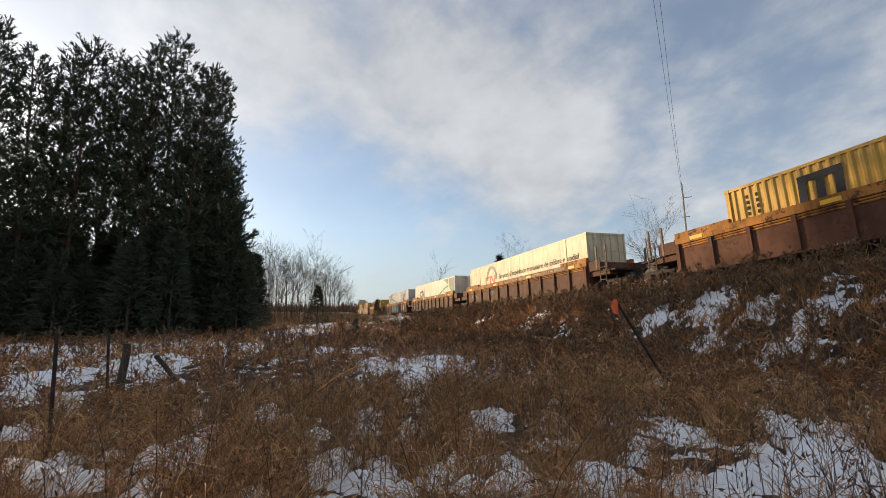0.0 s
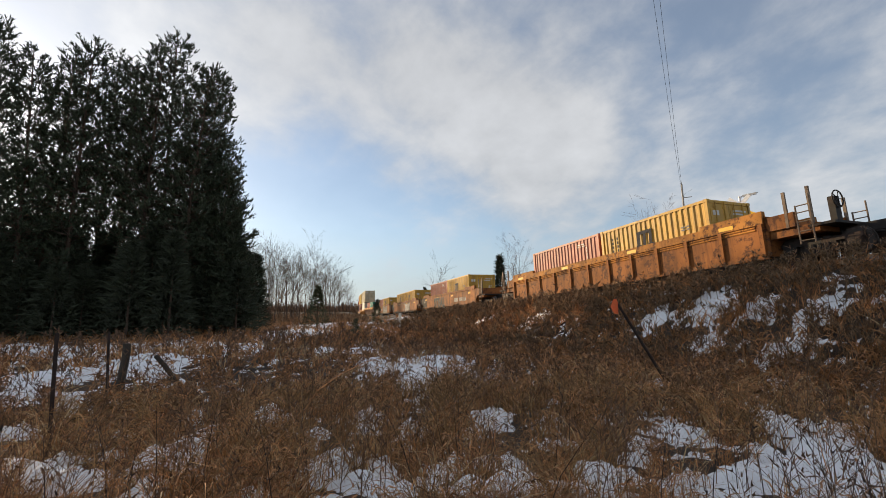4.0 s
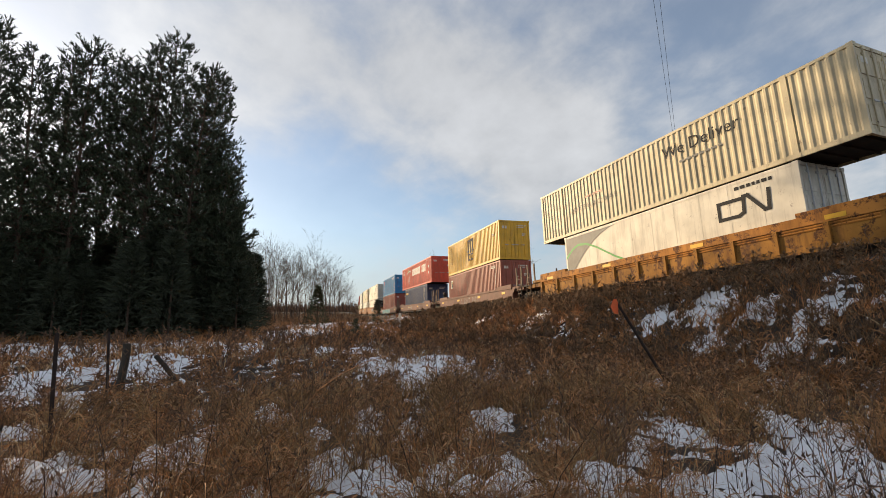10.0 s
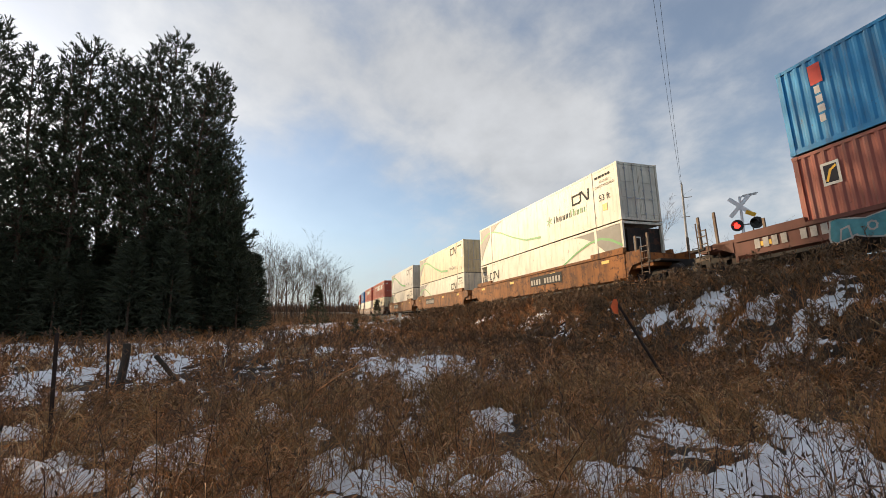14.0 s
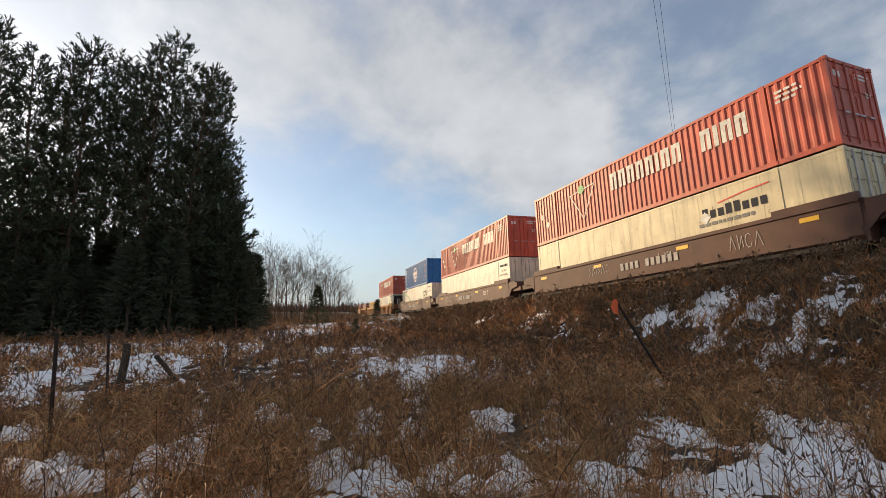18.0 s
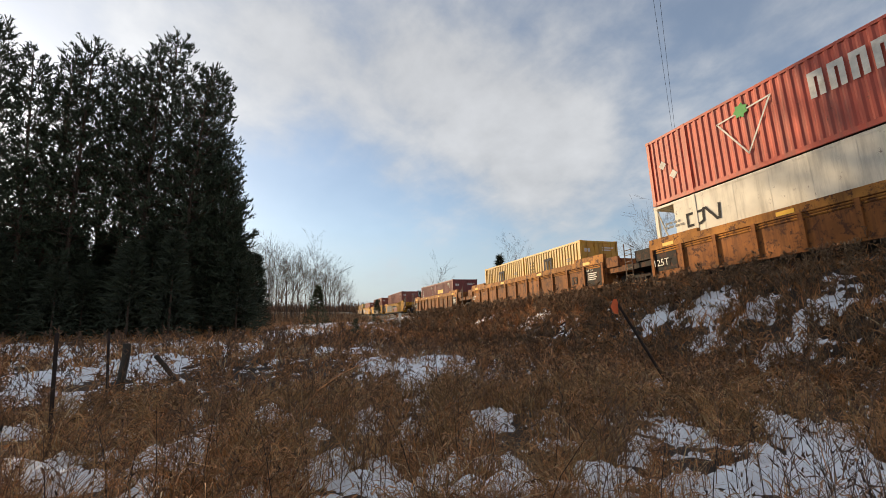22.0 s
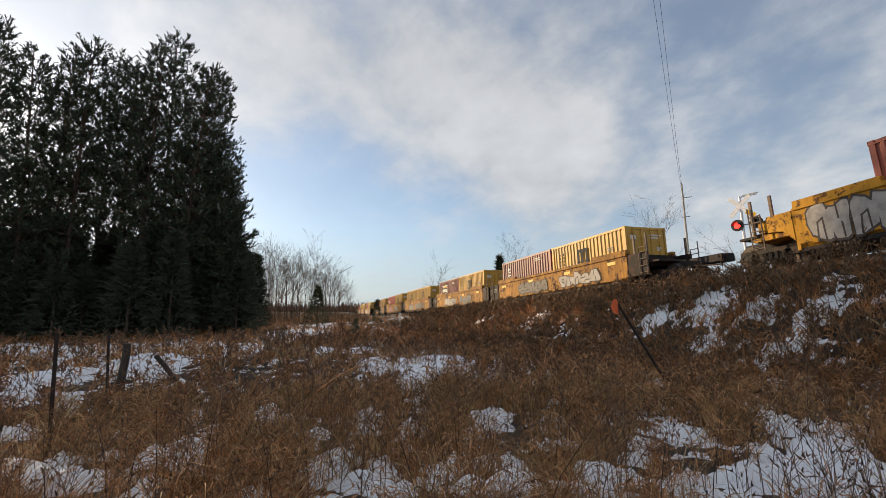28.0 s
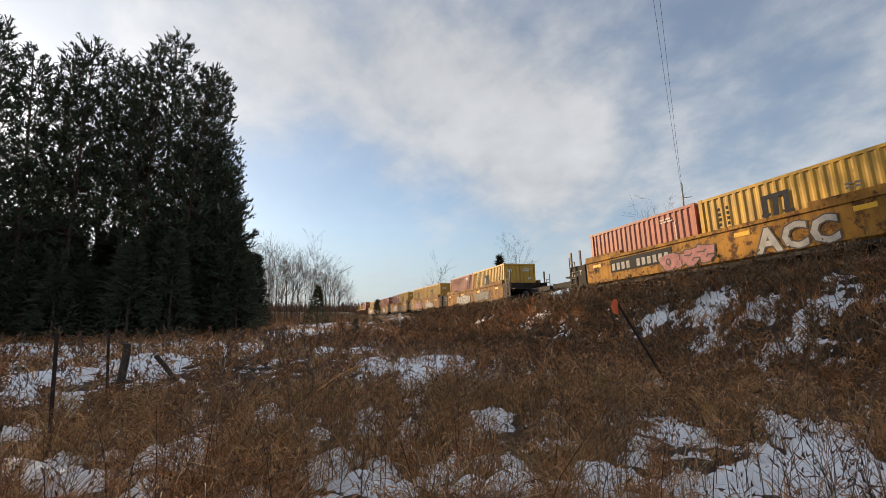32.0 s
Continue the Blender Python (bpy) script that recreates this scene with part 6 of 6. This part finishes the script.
def pine(x, y, top, spread, seed, bare=0.3, tufts=3000, per=12):
    """A tall pine: trunk, whorled upswept limbs, and a crown of brush-like needle shoots."""
    g = np.random.default_rng(seed)
    z0 = ground(x, y) - 0.1
    h = top - z0
    t = tagged(new("pine_tree"), "tall dark green pine with thin trunk", "tree", "pines beside the field")
    t.location = (x, y, z0)
    lean = g.normal(size=2) * 0.018 * h
    axis = [np.array((lean[0] * f * f, lean[1] * f * f, h * f)) for f in np.linspace(0, 1, 9)]
    bm = bmesh.new()
    for i in range(8):
        r = lambda f: 0.025 + 0.16 * (h / 22) * (1 - f) ** 0.9
        rod(bm, axis[i], axis[i + 1], r(i / 8), r((i + 1) / 8), 8)
    part("trunk", bm, M["bark"], t)
    seg, base, way = [], [], []
    z = h * 0.08
    while z < h * 0.975:
        f = z / h
        c = np.array((lean[0] * f * f, lean[1] * f * f, z))
        live = f > bare
        k = max(0.0, (f - bare) / (1 - bare))
        reach = spread * (0.16 + 0.84 * (1 - k) ** 0.62) * (0.72 + 0.28 * min(1, k * 4)) if live else spread * 0.42
        a0 = g.uniform(0, 6.28)
        n = g.integers(4, 7) if live else g.integers(2, 5)
        for i in range(n):
            a = a0 + 6.283 * i / n + g.normal() * 0.3
            ln = max(0.4, reach * g.uniform(0.55, 1.15))
            rise = 0.12 + 0.5 * f + g.normal() * 0.1
            out = np.array((math.cos(a), math.sin(a), 0.0))
            side = np.array((-math.sin(a), math.cos(a), 0.0))
            mid = c + out * ln * 0.6 + np.array((0, 0, ln * rise * 0.35))
            end = c + out * ln * (1 - 0.25 * rise) + np.array((0, 0, ln * rise))
            seg.append((*c, *mid, 0.014 + 0.010 * ln, 0.010 + 0.005 * ln))
            seg.append((*mid, *end, 0.010 + 0.005 * ln, 0.006))
            if not live:
                for j in range(2):
                    q = c + (mid - c) * g.uniform(0.4, 1.0)
                    seg.append((*q, *(q + (side * g.normal() + out * 0.5) * 0.35 * ln), 0.008, 0.004))
                if g.random() < 0.75:
                    continue
            base.append(end - out * 0.1)
            way.append(out * 0.6 + np.array((0, 0, 0.8)))
            for j in range(max(4, int(ln * 5.2))):
                f2 = g.uniform(0.3, 1.0)
                q = c + (mid - c) * (f2 / 0.6) if f2 < 0.6 else mid + (end - mid) * ((f2 - 0.6) / 0.4)
                d2 = out * 0.75 + side * g.choice((-1, 1)) * g.uniform(0.4, 1.1) + np.array((0, 0, g.uniform(0.1, 0.8)))
                d2 /= np.linalg.norm(d2)
                tip = q + d2 * ln * g.uniform(0.12, 0.3)
                seg.append((*q, *tip, 0.009, 0.005))
                for m2 in range(g.integers(1, 4)):
                    base.append(q + (tip - q) * g.uniform(0.55, 1.0) + g.normal(size=3) * 0.05)
                    way.append(d2 * 0.6 + np.array((0, 0, 0.55)) + g.normal(size=3) * 0.3)
        z += g.uniform(0.42, 0.72) * (h / 22)
    for j in range(6):
        base.append(axis[8] - np.array((0, 0, 0.3 * g.random())))
        way.append(np.array((g.normal() * 0.5, g.normal() * 0.5, 1.0)))
    base, way = np.array(base), np.array(way)
    if len(base) > tufts:
        keep = g.choice(len(base), tufts, replace=False)
        base, way = base[keep], way[keep]
    way /= np.linalg.norm(way, axis=1, keepdims=True)
    # needles stand off each shoot all round, swept towards its tip
    n = len(base) * per
    shoot = np.repeat(g.uniform(0.28, 0.55, len(base)), per)[:, None]
    w = np.repeat(way, per, 0)
    b = np.repeat(base, per, 0) + w * shoot * g.random((n, 1))
    d = w * 1.0 + g.normal(size=(n, 3)) * 0.42
    d /= np.linalg.norm(d, axis=1, keepdims=True)
    piece("crown", arrays_mesh("crown", *ribbons(b, b + d * g.uniform(0.13, 0.22, n)[:, None], d * 0, g.uniform(0.055, 0.09, n), 1)), M["needle"], t)
    tagged(piece("limb_work", arrays_mesh("limb_work", *tubes(seg)), M["bark"], t), kind="stuff")
    return t


PINES = [(-18.9, 33, 21.0, 2.9, 0.14), (-17.1, 34, 19.6, 2.4, 0.2), (-16.8, 36, 21.7, 2.8, 0.26), (-15.0, 35, 21.5, 2.9, 0.22), (-15.0, 39, 23.2, 3.2, 0.26), (-12.9, 37, 21.5, 3.1, 0.3),
         (-11.2, 36, 22.9, 3.3, 0.28), (-10.7, 38.5, 24.8, 3.7, 0.26), (-8.7, 36.5, 21.6, 3.6, 0.14), (-8.0, 39, 22.2, 3.6, 0.08), (-7.1, 38, 17.2, 3.3, 0.05), (-6.2, 37, 13.8, 2.9, 0.04),
         (-5.4, 36.4, 9.4, 2.4, 0.03), (-21.5, 36, 22.0, 3.4, 0.14), (-19.3, 43, 24.0, 3.4, 0.15), (-9.5, 43, 23.0, 3.6, 0.1), (-14.0, 45, 22.0, 3.4, 0.2), (-24.5, 41, 23.0, 3.6, 0.12)]
for i, (x, y, top, sp, bare) in enumerate(PINES):
    pine(x, y, top - 0.4, sp, 100 + i, bare, 2500 if 7 <= i < 12 else 1900 if i < 13 else 650, 11)


def spruce(x, y, h, spread, seed, label, tufts=700, material="needle_far"):
    g = np.random.default_rng(seed)
    z0 = ground(x, y) - 0.05
    t = tagged(new("spruce_tree"), label, "tree", "young conifers")
    t.location = (x, y, z0)
    bm = bmesh.new()
    rod(bm, (0, 0, 0), (0, 0, h), 0.02 + 0.012 * h, 0.01, 6)
    part("trunk", bm, M["bark"], t)
    f = g.random(tufts) ** 0.7
    r = spread * (1 - f) * (0.35 + 0.65 * np.sqrt(g.random(tufts)))
    a = g.uniform(0, 6.283, tufts)
    lay = 0.82 + 0.18 * np.cos(f * 40 + a)
    b = np.stack([np.cos(a) * r * lay, np.sin(a) * r * lay, f * h * 0.97 + 0.04 * h], 1)
    per = 4
    b = np.repeat(b, per, 0) + g.normal(size=(tufts * per, 3)) * 0.04 * h ** 0.5
    out = np.repeat(np.stack([np.cos(a), np.sin(a), np.full(tufts, 0.25)], 1), per, 0) + g.normal(size=(tufts * per, 3)) * 0.5
    k = 0.10 * max(1.0, h ** 0.6)
    piece("crown", arrays_mesh("crown", *ribbons(b, b + out * k, out * 0, np.full(len(b), k * 0.3), 1)), M[material], t)
    return t


for i in range(52):
    g = random.Random(300 + i)
    x = -26 + (i % 26) * 0.85 + g.uniform(-0.5, 0.5)
    spruce(x, 33.0 + g.uniform(-0.5, 2.5) + (6 if i > 25 else 0) + max(0, (x + 9)) * 0.45, g.uniform(4.5, 8.5) + (0.6 if i > 25 else 0), g.uniform(1.7, 2.4), 400 + i, "dark young conifer filling the foot of the pines", 820)
spruce(0.9, 46.5, 4.0, 1.6, 451, "bushy young pine at the edge of the field", 420, "needle_pale")
spruce(7.0, 49.0, 2.6, 0.8, 452, "small spruce standing in the field near the track", 220, "needle_pale")
spruce(3.1, 31.5, 1.3, 0.45, 453, "knee-high spruce seedling in the dead grass", 150, "needle_pale")
spruce(27.5, 64.0, 9.2, 1.5, 454, "dark spruce standing beyond the railway", 900)
for i, (x, y, h) in enumerate(((14.5, 92, 6.0), (16.5, 95, 7.0), (19, 100, 6.5), (12.5, 96, 5.5))):
    spruce(x + 12, y + 20, h, 1.6, 460 + i, "distant dark spruce beyond the railway", 350)


def bare_tree(x, y, h, seed, label="leafless grey aspen with fine upright twigs", material="twig", wide=0.42, levels=3, thick=1.0):
    g = np.random.default_rng(seed)
    z0 = ground(x, y) - 0.1
    t = tagged(new("bare_tree"), label, "tree", "leafless trees")
    t.location = (x, y, z0)
    seg, trunk = [], []

    def grow(p, d, ln, r, lev):
        n = 4 if lev == 0 else 3
        for i in range(n):
            q = p + d * ln / n
            r2 = r * (1 - 0.65 * (i + 1) / n)
            (trunk if lev == 0 else seg).append((*p, *q, max(r * (1 - 0.65 * i / n), 0.006), max(r2, 0.005)))
            if lev < levels and (lev > 0 or i >= 1):
                for j in range(g.integers(2, 5) if lev == 0 else g.integers(1, 4)):
                    s = g.normal(size=3) * wide
                    e = d + s
                    e[2] = abs(e[2]) * 0.9 + 0.12
                    e /= np.linalg.norm(e)
                    grow(q, e, ln * g.uniform(0.32, 0.55), r2 * 0.6, lev + 1)
            d = d + g.normal(size=3) * 0.07
            d[2] = abs(d[2])
            d = d / np.linalg.norm(d)
            p = q

    grow(np.zeros(3), np.array((0.0, 0, 1.0)), h * 0.92, 0.011 * h * thick, 0)
    piece("trunk", arrays_mesh("trunk", *tubes(trunk)), M[material], t)
    tagged(piece("branch_work", arrays_mesh("branch_work", *tubes(seg)), M[material], t), kind="stuff")
    return t


for i in range(46):
    g = random.Random(600 + i)
    k = i / 45
    dist = 52 + 45 * k + g.uniform(-5, 5)
    az = radians(-8.4 + 13.6 * k + g.uniform(-0.5, 0.5))
    x, y = dist * math.sin(az), dist * math.cos(az)
    crown = float(np.interp(math.degrees(az), (-9, -1, 2.2, 4.2, 5.6), (0.165, 0.16, 0.15, 0.10, 0.05)))
    bare_tree(x, y, max(2.0, (1.5 + crown * dist - ground(x, y)) * g.uniform(0.55, 0.85)), 700 + i)
for i in range(44):
    g = random.Random(650 + i)
    az = radians(-9 + 14 * (i % 30) / 29 + g.uniform(-0.3, 0.3))
    bare_tree(50 * math.sin(az) - 1, 50 * math.cos(az) + g.uniform(0, 24), g.uniform(2.5, 5.5) * (1.2 - 0.5 * (i % 30) / 29), 760 + i, "leafless brown shrub at the wood's edge", "weed", 0.6, 2)
for i, (x, y, h) in enumerate(((30.5, 34.5, 8.6), (33.5, 38.5, 8.0), (29, 62, 8.0), (32, 66, 8.2), (24, 88, 8), (37, 32, 6.5))):
    bare_tree(x, y, h, 800 + i, "leafless spreading tree beyond the railway", "twig", 0.55, 3, 1.1)


def treeline():
    """Low far woods along the skyline."""
    g = np.random.default_rng(9)
    seg = []
    for i in range(2600):
        az = radians(g.uniform(-38, 80))
        d = g.uniform(240, 420)
        x, y = d * math.sin(az), d * math.cos(az)
        z = np.interp(y, [0, 150, 300, 900], [1.5, 5.1, 10.5, 30])
        h = g.uniform(3, 8)
        for j in range(7):
            a = np.array((x, y, z - 1)) + np.append(g.normal(size=2) * 2.2, 0)
            seg.append((*a, *(a + np.array((g.normal() * 1.8, g.normal() * 1.8, h * g.uniform(0.4, 1)))), 0.5, 0.06))
    tagged(piece("far_woods", arrays_mesh("far_woods", *tubes(seg)), M["weed"]), "hazy line of far leafless woods", "woods", kind="stuff")


treeline()
# ------------------------------------------------ fence, stake, signal, pole


def steel_post(x, y, h, lean):
    z = ground(x, y)
    t = tagged(new("fence_post"), "rusty dark steel fence post standing in the grass", "fence post", "old fence")
    bm = bmesh.new()
    box(bm, -0.022, -0.004, -0.3, 0.022, 0.004, h)
    box(bm, -0.004, 0.0041, -0.3, 0.004, 0.032, h)
    for i in range(int(h / 0.06)):
        box(bm, -0.008, -0.010, 0.12 + i * 0.06, 0.008, -0.0041, 0.135 + i * 0.06)
    part("post", bm, M["post_steel"], t)
    t.matrix_basis = Matrix.Translation((x, y, z)) @ pose(0, 0, 0, lean[0], lean[1], 20)


steel_post(-3.05, 7.25, 1.46, (2, -2))
steel_post(-3.62, 10.6, 1.38, (-1, -3))


def wooden_post(x, y, h, r, lean, label):
    t = tagged(new("wooden_post"), label, "fence post", "old fence")
    bm = bmesh.new()
    for i in range(5):
        a, b = i / 5, (i + 1) / 5
        rod(bm, (0.01 * math.sin(i * 2), 0, -0.2 + (h + 0.2) * a), (0.01 * math.sin(i * 2 + 2), 0, -0.2 + (h + 0.2) * b), r * (1 - 0.12 * a), r * (1 - 0.12 * b), 9)
    part("post", bm, M["wood_grey"], t)
    t.matrix_basis = Matrix.Translation((x, y, ground(x, y))) @ pose(0, 0, 0, *lean)


wooden_post(-3.75, 11.6, 1.1, 0.085, (1, 4, 0), "weathered grey wooden fence post")
wooden_post(-2.6, 12.0, 1.0, 0.055, (5, -38, 0), "leaning broken grey fence post")


def stake():
    foot, head = Vector((6.83, 7.60, 0)), Vector((5.54, 7.47, 1.89))
    foot.z = ground(foot.x, foot.y) - 0.1
    t = tagged(new("survey_stake"), "leaning dark wooden stake with an orange flag", "stake")
    t.location = foot
    d = head - foot
    bm = bmesh.new()
    rod(bm, (0, 0, 0), d * 0.5, 0.03, 0.028, 7)
    rod(bm, d * 0.5, d, 0.028, 0.024, 7)
    part("stick", bm, M["post_steel"], t)
    bm = bmesh.new()
    rows = []
    for i in range(5):
        f = i / 4
        w = 0.075 * (0.7 + 0.6 * math.sin(f * 3.0))
        c = d + Vector((-0.035 + 0.012 * math.sin(i * 2.1), -0.03, 0.04 - 0.27 * f))
        rows.append([bm.verts.new(c + Vector((-w, 0.012 * math.sin(i), 0))), bm.verts.new(c + Vector((0, -0.03, 0))), bm.verts.new(c + Vector((w * 0.6, 0.01, 0)))])
    for a, b in zip(rows, rows[1:]):
        for i in range(2):
            bm.faces.new((a[i], a[i + 1], b[i + 1], b[i]))
    ob = part("flag", bm, M["flag"], t, "orange cloth flag")
    ob.modifiers.new("thick", "SOLIDIFY").thickness = 0.006


stake()


def arched_stalk(pts, r):
    t = tagged(new("bent_stalk"), "long brown bent stalk arching over the grass", "stalk")
    p0 = Vector(pts[0])
    t.location = p0
    bm = bmesh.new()
    q = [Vector(p) - p0 for p in pts]
    for i in range(len(q) - 1):
        rod(bm, q[i], q[i + 1], r * (1 - 0.7 * i / len(q)), r * (1 - 0.7 * (i + 1) / len(q)), 5)
    part("stem", bm, M["grass"], t)


arched_stalk([(0.0, 6.5, ground(0, 6.5)), (0.0, 6.6, 0.4), (0.15, 6.8, 0.62), (0.5, 7.2, 0.8), (0.95, 7.7, 0.93), (1.35, 8.1, 0.98)], 0.012)


def crossing_signal(x, y, top):
    z = ground(x, y)
    t = tagged(new("crossing_signal"), "railway crossing signal with white crossbuck and red lamps", "crossing signal")
    face = math.degrees(math.atan2(x, y))
    t.matrix_basis = Matrix.Translation((x, y, z)) @ pose(0, 0, 0, 0, 0, -face - 22)
    h = top - z
    bm = bmesh.new()
    rod(bm, (0, 0, -0.2), (0, 0, h), 0.06, 0.06, 10)
    rod(bm, (0, 0, h), (0, 0, h + 0.06), 0.075, 0.03, 10)
    part("mast", bm, M["bright_steel"], t, "bright white steel mast")
    for s in (-1, 1):
        bm = bmesh.new()
        box(bm, -0.62, -0.09 - 0.004 * s, -0.09, 0.62, -0.075 - 0.004 * s, 0.09)
        ob = part("crossbuck_blade", bm, M["bright_steel"], t, "white crossbuck blade")
        ob.matrix_basis = pose(0, 0, h - 0.42, 0, s * 45, 0)
    bm = bmesh.new()
    rod(bm, (0, 0.02, h + 0.02), (0.75, 0.02, h + 0.06), 0.022, n=6)
    box(bm, 0.12, -0.01, h - 0.01, 0.7, 0.03, h + 0.09)
    part("bell_arm", bm, M["galv"], t)
    bm = bmesh.new()
    rod(bm, (-0.22, 0, h - 1.3), (0.62, 0, h - 1.3), 0.03, n=6)
    part("cross_arm", bm, M["galv"], t)
    bm = bmesh.new()
    box(bm, -0.02, -0.12, -0.09, 0.42, -0.108, 0.09)
    part("yellow_plate", bm, M["mark_yellow"], t, "small yellow plate").matrix_basis = pose(0.25, 0, h - 0.75, 0, 30, 0)
    for s in (-1, 1):
        bm = bmesh.new()
        rod(bm, (s * 0.4 + 0.2, -0.06, h - 1.3), (s * 0.4 + 0.2, -0.085, h - 1.3), 0.27, 0.27, 22)
        rod(bm, (s * 0.4 + 0.2, 0.18, h - 1.3), (s * 0.4 + 0.2, -0.059, h - 1.3), 0.12, 0.15, 14)
        lamp = part("lamp", bm, M["lamp_black"], t, "black round signal lamp")
        bm = bmesh.new()
        rod(bm, (s * 0.4 + 0.2, -0.088, h - 1.3), (s * 0.4 + 0.2, -0.11, h - 1.3), 0.145, 0.13, 18)
        part("lens", bm, M["lamp_red"] if s < 0 else M["lamp_black"], lamp, "glowing red lens" if s < 0 else "")
        bm = bmesh.new()
        n = 12
        a = [[bm.verts.new((s * 0.4 + 0.2 + 0.155 * math.cos(math.pi * i / n), -0.088 - dy, h - 1.3 + 0.155 * math.sin(math.pi * i / n))) for i in range(n + 1)] for dy in (0, 0.25)]
        for i in range(n):
            bm.faces.new((a[0][i], a[0][i + 1], a[1][i + 1], a[1][i]))
        part("hood", bm, M["lamp_black"], lamp).modifiers.new("thick", "SOLIDIFY").thickness = 0.01


SIG = Vector((0.7627, 0.6467, 0)) * 25
crossing_signal(SIG.x, SIG.y, 7.15)


def pole():
    x, y, top = 42.0, 42.9, 17.5
    z = ground(x, y)
    t = tagged(new("utility_pole"), "slender pale utility pole with short cross arms", "utility pole")
    t.location = (x, y, z)
    h = top - z
    bm = bmesh.new()
    rod(bm, (0, 0, -0.5), (0, 0, h), 0.17, 0.10, 10)
    part("pole", bm, M["pole_pale"], t)
    for k, (dz, a, b) in enumerate(((1.6, -0.15, 0.95), (3.9, -0.35, 0.55))):
        bm = bmesh.new()
        d = Vector((0.72, -0.69, 0))
        rod(bm, d * a + Vector((0, 0, h - dz)), d * b + Vector((0, 0, h - dz)), 0.05, n=6)
        part("cross_arm", bm, M["pole_pale"], t)
    bm = bmesh.new()
    rod(bm, (0, 0, h), (0, 0, h + 0.3), 0.05, 0.04, 6)
    part("insulator", bm, M["galv"], t)
    for k, e in enumerate((Vector((15.29, 15.82, 18.2)), Vector((15.10, 16.0, 18.3)))):
        s = Vector((x, y, top - 0.2 - 1.4 * k))
        w = tagged(new("overhead_wire"), "thin dark overhead wire running to the pole", "wire", "overhead wires")
        w.location = s
        bm = bmesh.new()
        end = s + (e - s) * 1.6
        prev = Vector((0, 0, 0))
        for i in range(1, 25):
            f = i / 24
            q = (end - s) * f - Vector((0, 0, 2.2 * 4 * f * (1 - f)))
            rod(bm, prev, q, 0.007 + 0.007 * (1 - f), n=4)
            prev = q
        part("cable", bm, M["chassis"], w)


pole()


def marker(x, y, h):
    t = tagged(new("marker_post"), "short white wooden marker post beside the track", "marker post")
    z = ground(x, y)
    t.location = (x, y, z)
    bm = bmesh.new()
    box(bm, -0.11, -0.05, -0.2, 0.11, 0.05, h)
    bmesh.ops.bevel(bm, geom=bm.edges[:], offset=0.012, segments=1, affect="EDGES")
    part("post", bm, M["mark_white"], t)


marker(7.93, 41.2, 1.2)
motions()
